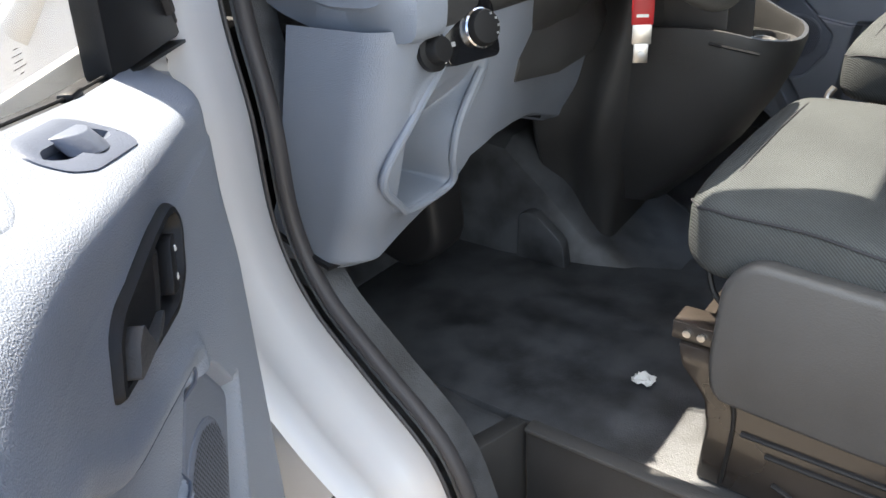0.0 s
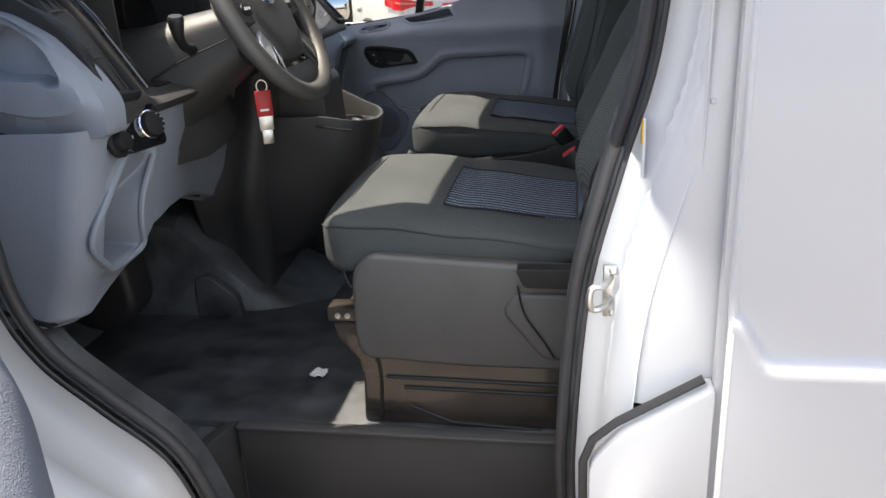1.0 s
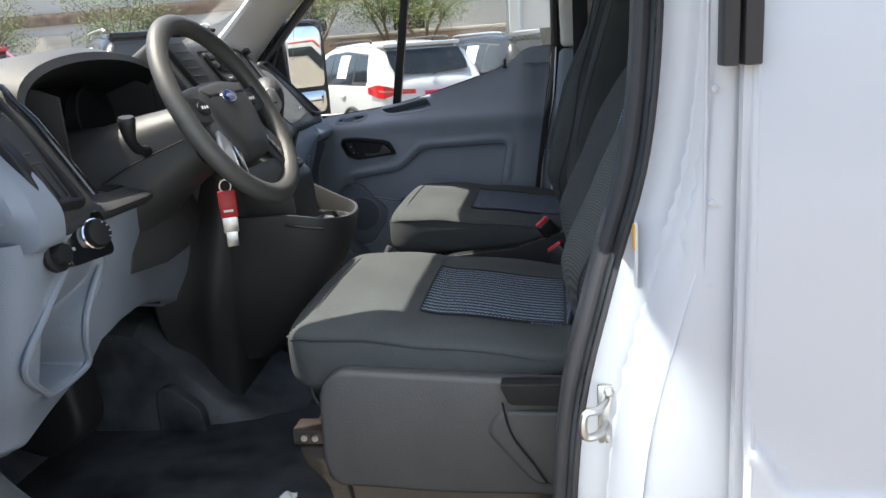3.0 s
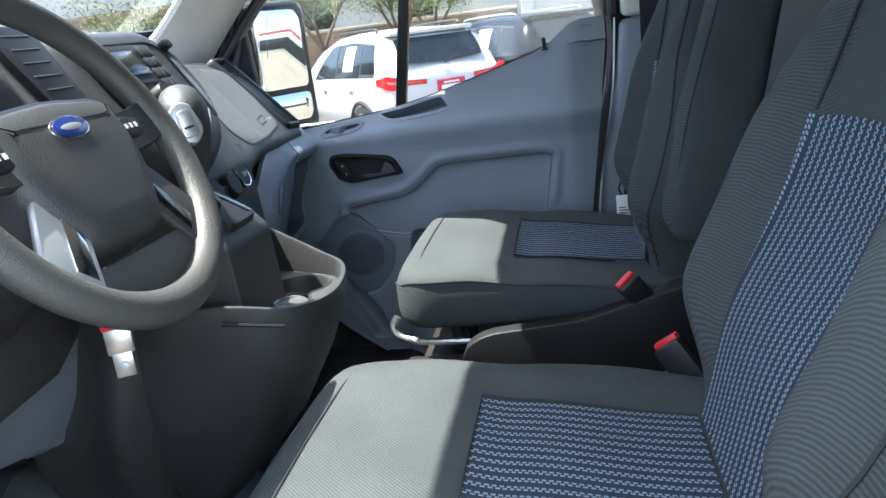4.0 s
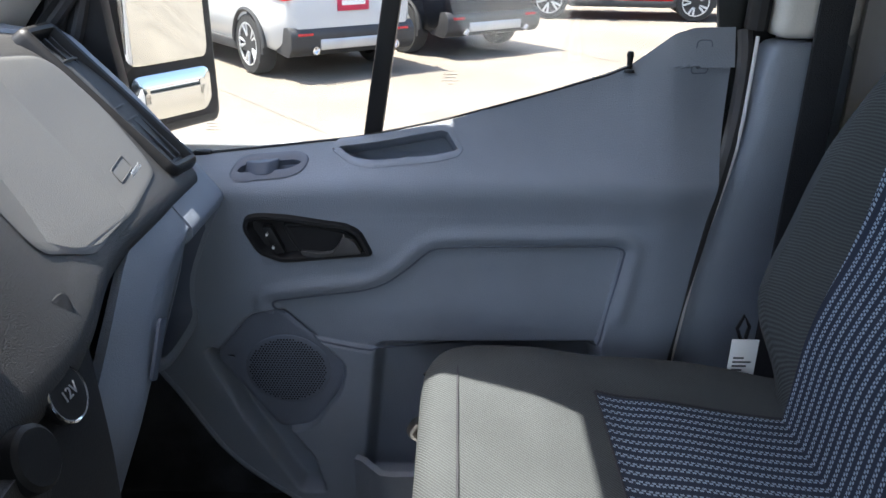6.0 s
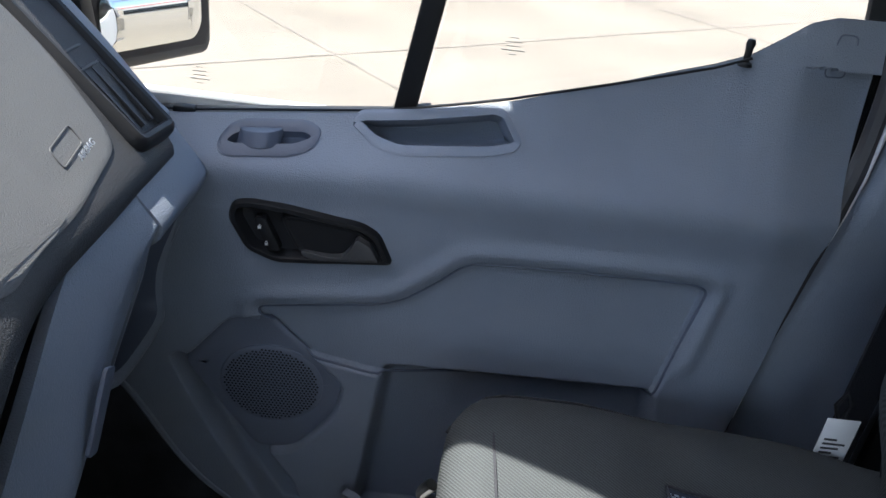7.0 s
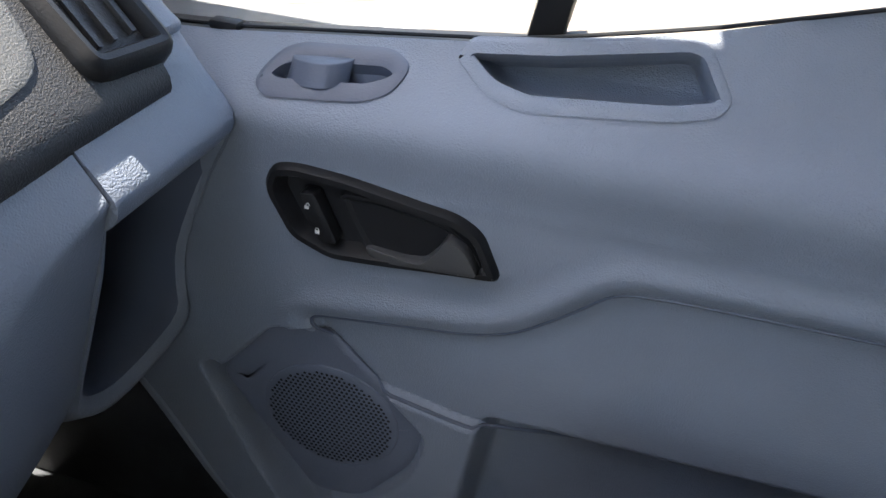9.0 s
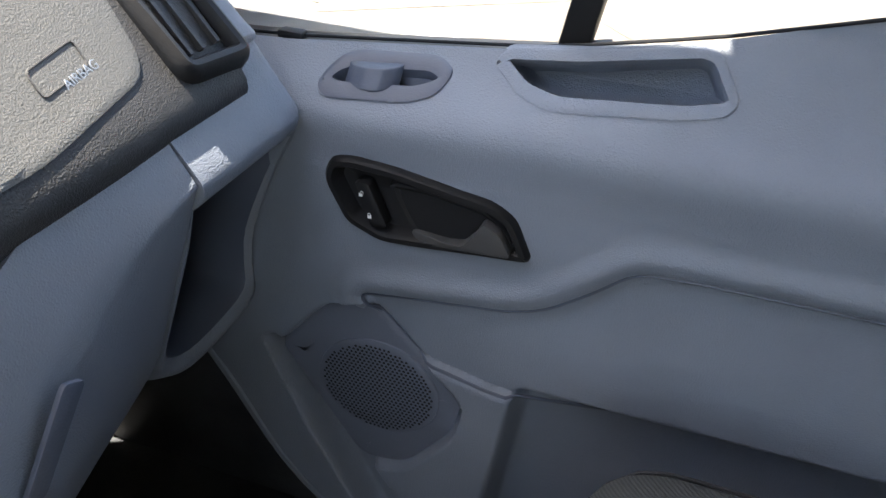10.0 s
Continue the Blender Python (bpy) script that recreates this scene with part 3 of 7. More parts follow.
def door(name, label, M, sail=True):
    d = tagged(new(name), label, "van door", kind="structure")

    def put(pname, bm, mat, parent=d, lab="", sharp=0.62):
        bm.transform(M)
        return part(pname, bm, mat, parent, lab, sharp)
    # moulded trim, with openings under the switch and the tray
    x0, x1, zb = -1.02, 0.238, 0.70
    nx, nz = 400, 280

    def trim(u, v):
        x = x0 + (x1 - x0) * u
        zt = sill_z(x) if sail else min(sill_z(x), 1.372) + 0.055 * sstep(-0.34, -0.04, x)
        z = zb + (zt - zb) * v
        if sail:
            x -= 0.075 * max(0.0, (1.50 - z) / 0.5) * sstep(0.05, 0.238, x)
            return (x, door_y(x, z), z)
        e = sstep(0.10, 0.238, x)
        # the fuller rear shoulder of the driver's trim
        yb = 0.862 + 0.045 * sstep(1.20, 0.95, z) + 0.16 * max(0.0, (z - 1.25) / 0.177) ** 2.2
        w = sstep(-0.36, -0.06, x)
        y = door_y(x, z) * (1 - w) + yb * w
        return (x - 0.02 * e, y + 0.15 * e ** 2.4, z)
    t = sheet(nx, nz, trim)
    cut = [f for f in t.faces if min(poly_dist(SWITCH, f.calc_center_median().x, f.calc_center_median().z), poly_dist(TRAY, f.calc_center_median().x, f.calc_center_median().z), poly_dist(BEZEL, f.calc_center_median().x, f.calc_center_median().z)) < -0.006]
    if sail:
        # the trim's slanting front foot, over the dark step well
        foot = [(-1.10, 1.05), (-0.76, 1.04), (-0.685, 0.98), (-0.605, 0.845), (-0.54, 0.775), (-0.44, 0.70)]

        def foot_z(x):
            for (a, p), (b, q) in zip(foot, foot[1:]):
                if x <= b:
                    return p + (q - p) * (x - a) / (b - a)
            return 0.0
        gone = set(cut)
        cut += [f for f in t.faces if f not in gone and f.calc_center_median().z < foot_z(f.calc_center_median().x)]
        put("trim_edge", tube(smooth_path([(a, door_y(a, b) + 0.004, b) for a, b in foot], 5), 0.007, 8), BLUE)
        put("step_well", box((-1.02, 0.955, 0.69), (-0.36, 0.967, 1.06), 0.003), RUBBER)
    bmesh.ops.delete(t, geom=cut, context="FACES")
    panel = put("trim_panel", t, BLUE, sharp=0.9)
    # dark tube painting the shade line round the inset; then the speaker panel
    put("inset_shade_line", tube([(u, door_y(u, v) - 0.0008, v) for u, v in offset(INSET, -0.0005)], 0.0019, 6, True), BLUE_DARK)
    sp = put("speaker_panel", dish(SPEAKER, [(0.002, 0.004), (0.003, -0.001), (0.006, -0.003), (0.012, -0.003), (0.03, -0.003)], lambda u, v: door_y(-0.47, 1.0)), BLUE_CLOTH, lab="darker blue-grey speaker panel")
    # tray beside the glass
    put("door_tray", dish(TRAY, [(-0.0015, 0.0045), (-0.0005, 0.003), (0.0, -0.001), (0.001, -0.0022), (0.007, -0.0022), (0.0085, 0.001), (0.0092, 0.015, -0.008), (0.0100, 0.040, -0.016), (0.013, 0.048, -0.018)], door_y), BLUE, lab="blue-grey moulded tray in the door top")
    # window switch
    sw = put("window_switch", dish(SWITCH, [(-0.001, 0.002), (0.0, -0.003), (0.004, -0.005), (0.009, -0.003), (0.011, 0.006, -0.008), (0.015, 0.008, -0.016)], door_y), BLUE_DARK, lab="dark blue-grey window switch bezel")
    cx, cz = -0.512, 1.343
    yy = door_y(cx, 1.342)
    rk = prism(rounded([(-0.534, yy + 0.008), (-0.526, yy - 0.006), (-0.508, yy - 0.013), (-0.492, yy - 0.014), (-0.480, yy - 0.004), (-0.476, yy + 0.010)], 0.006, 3), "z", 1.336, 1.352, 0.003, 3)
    for v in rk.verts:
        v.co.y += 0.9 * (v.co.z - 1.342)
        v.co.z += 0.10 * (v.co.x - cx)
    put("rocker", rk, BLUE_DARK, parent=sw)
    # handle bezel
    hb = put("handle_bezel", dish(BEZEL, [(-0.001, 0.004), (0.0, -0.004), (0.003, -0.008), (0.008, -0.008), (0.011, -0.003), (0.014, 0.008), (0.03, 0.010)], door_y), BLACK, lab="black plastic inner handle bezel")
    well = rounded([(-0.464, 1.265), (-0.430, 1.266), (-0.372, 1.257), (-0.352, 1.240), (-0.340, 1.222), (-0.42, 1.210), (-0.438, 1.216), (-0.452, 1.238)], 0.007, 4)
    put("handle_well", dish(well, [(-0.003, 0.001), (-0.001, -0.003), (0.002, -0.003), (0.005, -0.0005)], lambda u, v: 0.905), BLACK, parent=hb)
    lev_ol = rounded([(-0.441, 1.222), (-0.405, 1.2195), (-0.388, 1.222), (-0.376, 1.238), (-0.370, 1.252), (-0.353, 1.243), (-0.341, 1.2225), (-0.42, 1.211), (-0.436, 1.2135)], 0.005, 4)
    t = prism(lev_ol, "y", 0.889, 0.903, 0.005, 3)
    for v in t.verts:
        v.co.y += 0.010 * sstep(-0.37, -0.44, v.co.x)
    put("lever", t, SIDE, parent=hb, lab="dark grey door release lever")
    lock = rounded([(-0.498, 1.262), (-0.484, 1.262), (-0.464, 1.219), (-0.480, 1.217)], 0.004, 3)
    lk = put("lock_switch", prism(lock, "y", 0.897, 0.912, 0.0015), BLACK, parent=hb)
    for k, (ux, uz) in enumerate(((-0.491, 1.250), (-0.482, 1.228))):
        b = box((ux - 0.0018, 0.8962, uz - 0.0022), (ux + 0.0018, 0.8972, uz + 0.0008), 0)
        arc = [(ux + (0.0015 * math.cos(a) + (0.0012 if k == 0 else 0)), 0.8964, uz + 0.0012 + 0.0022 * math.sin(a)) for a in [i * math.pi / 6 for i in range(7)]]
        b = tube(arc, 0.0004, 5, bm=b)
        put("lock_icon", b, LABEL, parent=lk)
    # speaker grille with its holes
    gc = Vector((-0.478, 0, 0.995))
    gp = [(gc.x + 0.072 * math.cos(a), gc.z + 0.066 * math.sin(a)) for a in [i * math.pi / 24 for i in range(48)]]
    gr = put("speaker_grille", dish(gp, [(-0.002, 0.003), (0.0, -0.0015), (0.004, -0.003), (0.02, -0.0035)], lambda u, v: door_y(-0.47, 1.0) - 0.003), BLUE_CLOTH, parent=sp, lab="perforated round speaker grille")
    holes = bmesh.new()
    gy = door_y(-0.47, 1.0) - 0.0072
    for i in range(-16, 17):
        for j in range(-16, 17):
            a, b = gc.x + 0.0052 * (i + 0.5 * (j % 2)), gc.z + 0.0045 * j
            if ((a - gc.x) / 0.066) ** 2 + ((b - gc.z) / 0.060) ** 2 < 1:
                vs = [holes.verts.new((a + 0.0017 * math.cos(k * math.pi / 3), gy, b + 0.0017 * math.sin(k * math.pi / 3))) for k in range(6)]
                holes.faces.new(vs)
    tagged(put("perforation", holes, BLACK, parent=gr), kind="stuff")
    # map pocket, low on the door
    t = sheet(30, 8, lambda u, v: (-0.36 + 0.50 * u, 0.835 + 0.02 * (1 - v) + 0.05 * (1 - sstep(0, 0.12, u)), 0.70 + (0.14 + 0.025 * u) * v), 0.012)
    put("map_pocket", t, BLUE, lab="blue-grey map pocket along the door foot")
    # glass, divider and outer skin
    bar = prism([(-0.348, 1.375), (-0.318, 1.378), (-0.215, 2.0), (-0.245, 2.0)], "y", 1.012, 1.042, 0.004)
    put("divider_bar", bar, BLACK, lab="black upright window divider bar")
    g = put("pane", loft([[(-0.345, 1.03, 1.36), (-0.242, 1.0, 1.99), (-0.36, 1.0, 1.99), (-0.92, 1.03, 1.40), (-0.98, 1.03, 1.33)], [(-0.345, 1.034, 1.36), (-0.242, 1.004, 1.99), (-0.36, 1.004, 1.99), (-0.92, 1.034, 1.40), (-0.98, 1.034, 1.33)]]), PANE)
    g.visible_shadow = False
    if sail:
        g2 = put("pane", loft([[(-0.318, 1.03, 1.36), (-0.215, 1.0, 1.99), (0.26, 1.0, 1.99), (0.26, 1.03, 1.42)], [(-0.318, 1.034, 1.36), (-0.215, 1.004, 1.99), (0.26, 1.004, 1.99), (0.26, 1.034, 1.42)]]), PANE)
        g2.visible_shadow = False
    put("sill_strip", sheet(27, 1, lambda u, v: (-1.0 + 0.70 * u, 0.988 + 0.047 * v, (sill_z(-1.0 + 0.70 * u) if sail else min(sill_z(-1.0 + 0.70 * u), 1.372)) - 0.005), 0.004), BLACK)
    put("glass_seal", tube([(x, 0.9995, (sill_z(x) if sail else min(sill_z(x), 1.372)) + 0.001) for x in [-1.0 + 0.04 * i for i in range(28)]], 0.0018, 6), BLACK)
    put("corner_block", box((-0.625, 0.990, 1.350), (-0.597, 1.006, 1.359), 0.003), BLACK)
    # fired-on glass marks
    for gx, gz, w in ((-0.205, 1.485, 0.030), (-0.60, 1.400, 0.026))[0 if sail else 1:]:
        for k in range(5):
            ww = w * (0.35, 0.75, 0.6, 1.0, 0.3)[k]
            put("glass_mark", box((gx - ww / 2, 1.0285, gz - 0.0052 * k), (gx + ww / 2, 1.0295, gz - 0.0052 * k + 0.0006), 0), SIDE, parent=g2 if gx > -0.4 else g)
    rest = [(-0.30, 0.95, 2.0), (0.16, 0.95, 2.0), (0.25, 0.965, 1.93), (0.262, 1.0, 1.56)] if sail else [(-0.27, 0.97, 2.0)]
    put("window_frame", tube(smooth_path([(-0.985, 1.012, 1.35), (-0.90, 1.005, 1.47), (-0.80, 0.995, 1.585), (-0.62, 0.975, 1.765), (-0.40, 0.95, 1.96)] + rest, 5), 0.022, 10, r2=0.016), BLACK, lab="black window frame and run channel")
    corner = [(-1.0, 1.33), (-0.93, 1.47), (-0.845, 1.59), (-0.80, 1.665), (-0.735, 1.745), (-0.745, 1.70), (-0.735, 1.54), (-0.712, 1.34)]
    put("corner_panel", prism(corner, "y", 0.992, 1.024, 0.006), BLACK, lab="black panel in the front window corner")
    for dx, r, mat in ((0.016, 0.009, SEAL), (0.040, 0.006, SIDE), (0.066, 0.010, SEAL)):
        put("corner_seal", tube(smooth_path([(-0.90 + dx, 0.990, 1.42), (-0.838 + dx, 0.990, 1.57), (-0.800 + dx * 0.8, 0.988, 1.66), (-0.745 + dx * 0.3, 0.984, 1.73)], 5), r, 8), mat)
    put("frame_seal", tube(smooth_path([(-0.95, 0.99, 1.37), (-0.865, 0.985, 1.50), (-0.765, 0.975, 1.61), (-0.60, 0.955, 1.78)], 5), 0.010, 8), SEAL)
    if sail:
        put("lock_knob", lathe([(0.009, 0), (0.008, 0.004), (0.004, 0.006), (0.0045, 0.020), (0.006, 0.028), (0.004, 0.033), (0, 0.034)], 14, Matrix.Translation((0.078, 1.012, 1.489))), BLACK)
        put("trim_plug", tube([(u, door_y(u, v) - 0.0004, v) for u, v in rounded([(0.172, 1.490), (0.200, 1.490), (0.203, 1.540), (0.180, 1.540)], 0.007)], 0.0010, 5, True), BLUE_DARK)
        edge = [(0.238, 1.005, 1.556), (0.240, 0.99, 1.50), (0.222, 0.955, 1.38), (0.185, 0.935, 1.20), (0.160, 0.93, 1.04), (0.150, 0.93, 0.72)]
        put("edge_seal", tube(smooth_path([(x + 0.014, y + 0.012, z) for x, y, z in edge], 4), 0.012, 8), SEAL)
    put("outer_skin", box((-1.04, 1.045, 0.42), (0.23, 1.062, 1.36), 0.006), WHITE)
    put("shell", box((-1.03, 1.018, 0.44), (0.15, 1.044, 1.33), 0.006), WHITE)
    return d


door_1 = door("door_1", "blue-grey moulded passenger door, shut", Matrix.Identity(4))
part("paint_edge", tube(smooth_path([(0.262, 0.985, 1.55), (0.247, 0.962, 1.38), (0.210, 0.952, 1.20), (0.186, 0.948, 1.0)], 4), 0.003, 6), WHITE, wall_right)
MIRROR_Y = Matrix(((1, 0, 0, 0), (0, -1, 0, 2 * CY), (0, 0, 1, 0), (0, 0, 0, 1)))
HINGE = pose(-0.915, -1.07, 0) @ pose(0, 0, 0, 0, 0, -49.5) @ pose(0.92, 1.06, 0)
door_2 = door("door_2", "blue-grey moulded driver door, standing open", HINGE @ MIRROR_Y, sail=False)

# hinge hardware on the front jamb
for x, y, z in ((-0.865, -0.925, 1.40), (-0.90, -0.93, 1.32), (-0.87, -0.925, 1.285)):
    part("jamb_plug", lathe([(0.019, -0.004), (0.019, 0.004), (0.014, 0.006), (0.008, 0.003), (0, 0.003)], 18, aim((x, y, z), (0.8, -0.5, 0.1))), BLACK, wall_left)

# ---------------------------------------------------------------- wing mirror
wm = thing("wing_mirror", "tall black wing mirror with two glasses", "wing mirror")
mdir = Vector((0.86, -0.50, 0.0)).normalized()
msid = Vector((0.50, 0.86, 0.0)).normalized()
MF = Matrix(((msid.x, 0, mdir.x, -0.755), (msid.y, 0, mdir.y, 1.27), (0, 1, 0, 1.525), (0, 0, 0, 1)))


def mirror_outline(w, h0, h1, r):
    return rounded([(-w, h0), (w * 0.92, h0), (w, h0 + 0.02), (w, h1 - 0.03), (w * 0.8, h1), (-w * 0.9, h1), (-w, h1 - 0.02)], r, 4)


t = prism([(u - 0.045 * (u < 0), v) for u, v in mirror_outline(0.128, -0.205, 0.200, 0.05)], "z", -0.12, 0.004, 0.028, 4)
t.transform(MF)
part("housing", t, DARK, wm, "black moulded mirror housing")
for nm, h0, h1, mat in (("rim", -0.175, 0.178, BLACK),):
    t = prism(mirror_outline(0.116, h0 - 0.012, h1 + 0.010, 0.042), "z", -0.004, 0.008, 0.004)
    t.transform(MF)
    part(nm, t, mat, wm)
t = prism(mirror_outline(0.098, -0.068, 0.172, 0.03), "z", 0.004, 0.010, 0.001)
t.transform(MF)
part("main_glass", t, MIRROR, wm, "flat mirror glass")
t = dish(rounded([(-0.094, -0.172), (0.080, -0.172), (0.096, -0.150), (0.096, -0.086), (-0.094, -0.086)], 0.022, 5), [(0.0, 0.0), (0.0, 0.005), (0.008, 0.0085), (0.02, 0.012), (0.034, 0.014)], lambda u, v: 0.006)
t.transform(Matrix(((1, 0, 0, 0), (0, 0, 1, 0), (0, 1, 0, 0), (0, 0, 0, 1))))
t.transform(MF)
part("blind_spot_glass", t, MIRROR, wm, "small convex mirror glass")
part("arm", tube([(-0.83, 1.03, 1.40), (-0.84, 1.15, 1.44), (-0.80, 1.24, 1.48)], 0.03, 10), BLACK, wm)

# ---------------------------------------------------------------- dashboard
dash = thing("dashboard", "charcoal and blue-grey van dashboard with vents and radio", "dashboard")


def dput(pname, bm, mat, parent=dash, lab="", m=None, sharp=0.62):
    if m is not None:
        bm.transform(m)
    return part(pname, bm, mat, parent, lab, sharp)


def pad_shift(y, z=1.37):
    """The passenger half of the face stands further forward and leans back more."""
    k = sstep(0.30, 0.60, y)
    return -0.064 * k - 0.27 * k * max(0.0, z - 1.37)


def section(y):
    """The upper pad's outline, front to back, at the side y."""
    e = abs(y - CY) / 0.86
    drop = 0.035 * max(0.0, e - 0.6) / 0.4
    pts = [(-1.32, 1.40), (-1.24, 1.475), (-1.05, 1.535 - drop * 0.5), (-0.82, 1.575 - drop * 0.6), (-0.70, 1.582 - drop * 0.7), (-0.645, 1.570 - drop * 0.7), (-0.610, 1.535 - drop * 0.5), (-0.575, 1.475), (-0.535, 1.405), (-0.512, 1.362), (-0.520, 1.335), (-0.58, 1.318), (-0.95, 1.30), (-1.30, 1.30)]
    # the pad is scooped out where the instruments sit
    w = sstep(-0.668, -0.640, y) * sstep(-0.195, -0.225, y)
    return [(x + pad_shift(y, z) + w * sstep(1.385, 1.42, z) * min(0.0, -0.79 - x), y, z) for x, z in pts]


def dense(pts):
    P = smooth_path(pts[:11], 4)
    return [tuple(p) for p in P] + pts[11:]


pad = loft([dense(section(-0.775 + 1.63 * i / 92)) for i in range(93)])
upper = dput("upper_pad", pad, PAD, lab="charcoal grained dashboard top")
# airbag cover on the passenger face
AIR0 = rounded([(0.400, 1.425), (0.470, 1.396), (0.515, 1.377), (0.64, 1.377), (0.764, 1.394), (0.784, 1.47), (0.772, 1.544), (0.62, 1.562), (0.45, 1.568), (0.39, 1.50)], 0.022, 4)
AIR = [tuple(p) for a, b in zip(AIR0, AIR0[1:] + AIR0[:1]) for p in [Vector(a), Vector(a).lerp(Vector(b), 0.5)]]


FACE = [(p.x, p.y) for p in smooth_path([(1.582, -0.70, 0), (1.57, -0.645, 0), (1.535, -0.61, 0), (1.475, -0.575, 0), (1.405, -0.535, 0), (1.362, -0.512, 0), (1.335, -0.518, 0)], 8)]


def face_x(y, z):
    """The pad's rear face at height z."""
    for (a, p), (b, q) in zip(FACE, FACE[1:]):
        if z >= b:
            return p + (q - p) * (a - z) / (a - b) + pad_shift(y, z)
    return -0.52 + pad_shift(y, z)


def seam_y(u, v):
    """A faint crease across the cover."""
    m = 1.505 - (u - 0.43) * 0.44
    return 0.0025 * math.exp(-((v - m) / 0.004) ** 2) * sstep(0.42, 0.45, u) * sstep(0.62, 0.59, u)


t = bmesh.new()
loops = []
for d, w in ((-0.0015, -0.003), (-0.0005, -0.004), (0.0, -0.002), (0.0012, 0.002), (0.004, 0.003)):
    loops.append([(face_x(u, v) + w, u, v) for u, v in offset(AIR, d)])
ac = (0.60, 1.47)
edge = offset(AIR, 0.004)
for k in [1 - 0.04 * i for i in range(1, 25)]:
    loops.append([(face_x(ac[0] + (u - ac[0]) * k, ac[1] + (v - ac[1]) * k) + 0.003 + seam_y(ac[0] + (u - ac[0]) * k, ac[1] + (v - ac[1]) * k), ac[0] + (u - ac[0]) * k, ac[1] + (v - ac[1]) * k) for u, v in edge])
t = loft(loops)
cover = dput("airbag_cover", t, COVER, lab="grey grained airbag cover with seam")
font = bpy.data.curves.new("letters", "FONT")
font.body, font.size, font.extrude, font.align_x = "AIRBAG", 0.0095, 0.0004, "CENTER"
lt = new("lettering", font)
lt.data.materials.append(SILVER)
lt.parent = cover
lt.matrix_world = Matrix.Translation((-0.5945, 0.697, 1.4135)) @ Matrix(((-0.05, -0.50, 0.865, 0), (0.985, -0.17, 0.0, 0), (0.16, 0.85, 0.5, 0), (0, 0, 0, 1)))
dput("lettering_frame", tube([(face_x(y, z) + 0.0035, y, z) for y, z in rounded([(0.672, 1.406), (0.720, 1.412), (0.722, 1.427), (0.674, 1.421)], 0.004, 3)], 0.0008, 5, True), SIDE, cover)


# side vents, one at each end, set along the sloping face
def side_vent(yc, out, name_label):
    top, bot = Vector((-0.640 + pad_shift(yc, 1.565), yc, 1.565)), Vector((-0.518 + pad_shift(yc, 1.385), yc, 1.385))
    ax = (bot - top).normalized()
    nrm = Vector((0.75, 0, 0.65)).normalized()
    nrm = (nrm - ax * nrm.dot(ax)).normalized()
    lat = Vector((0, 1, 0))
    L = (bot - top).length
    M4 = Matrix(((lat.x, ax.x, nrm.x, top.x), (lat.y, ax.y, nrm.y, top.y), (lat.z, ax.z, nrm.z, top.z), (0, 0, 0, 1)))
    w = 0.042
    ol = rounded([(-w, -0.01), (w, -0.01), (w, L + 0.012), (-w, L + 0.004)], 0.016, 4)
    t = bmesh.new()
    lp = []
    for d, h in ((-0.004, -0.012), (-0.002, 0.001), (0.001, 0.006), (0.006, 0.0085), (0.011, 0.0075), (0.0135, 0.003), (0.016, -0.022)):
        lp.append([t.verts.new((u, v, h)) for u, v in offset(ol, d)])
    for A, B in zip(lp, lp[1:]):
        for j in range(len(A)):
            t.faces.new((A[j], A[(j + 1) % len(A)], B[(j + 1) % len(A)], B[j]))
    vent = dput("side_vent", t, BLACK, lab=name_label, m=M4)
    dput("vent_well", box((-w + 0.01, 0, -0.024), (w - 0.01, L, -0.020), 0.0), GLOSS, vent, m=M4)
    for k in range(3):
        u = -0.021 + 0.020 * k
        t = sheet(6, 2, lambda a, b, u=u: (u + 0.003 * math.sin(3 * a), 0.010 + (L - 0.022) * (0.42 + 0.58 * a), -0.016 + 0.018 * b), 0.004)
        dput("slat", t, DARK, vent, m=M4)
        t = sheet(6, 2, lambda a, b, u=u: (u, 0.010 + (L - 0.022) * 0.34 * a, -0.016 + 0.016 * b), 0.003)
        dput("slat", t, DARK, vent, m=M4)
    for v in (0.20, 0.55, 0.64):
        dput("slat_bar", prism([(-w + 0.015, -0.012), (w - 0.015, -0.012), (w - 0.015, 0.0), (0.0, 0.005), (-w + 0.015, 0.002)], "y", L * v - 0.0015, L * v + 0.0015, 0.0008), SIDE, vent, m=M4)
    return vent


side_vent(-0.735, -1, "black side air vent with slats")
side_vent(0.828, 1, "black side air vent with slats")
# the shiny strip inboard of the driver's vent
dput("trim_strip", tube([(-0.640, -0.672, 1.574), (-0.592, -0.668, 1.515), (-0.545, -0.662, 1.435), (-0.515, -0.66, 1.385)], 0.008, 8, r2=0.004), GLOSS)

# black band beside the driver's vent, and the hollowed blue-grey dash end
BAND = [(-0.90, 1.38), (-0.90, 1.55), (-0.800, 1.575), (-0.724, 1.580), (-0.660, 1.571), (-0.590, 1.530), (-0.537, 1.472), (-0.506, 1.403), (-0.502, 1.372), (-0.530, 1.345), (-0.62, 1.335)]
dput("end_band", loft([[(a * k - 0.72 * (1 - k), y, b * k + 1.46 * (1 - k)) for a, b in rounded(BAND, 0.03, 4)] for y, k in ((-0.772, 0.94), (-0.790, 0.96), (-0.796, 0.985), (-0.801, 0.99), (-0.806, 0.975), (-0.808, 0.93))]), BLACK, upper, "black side band of the dashboard")


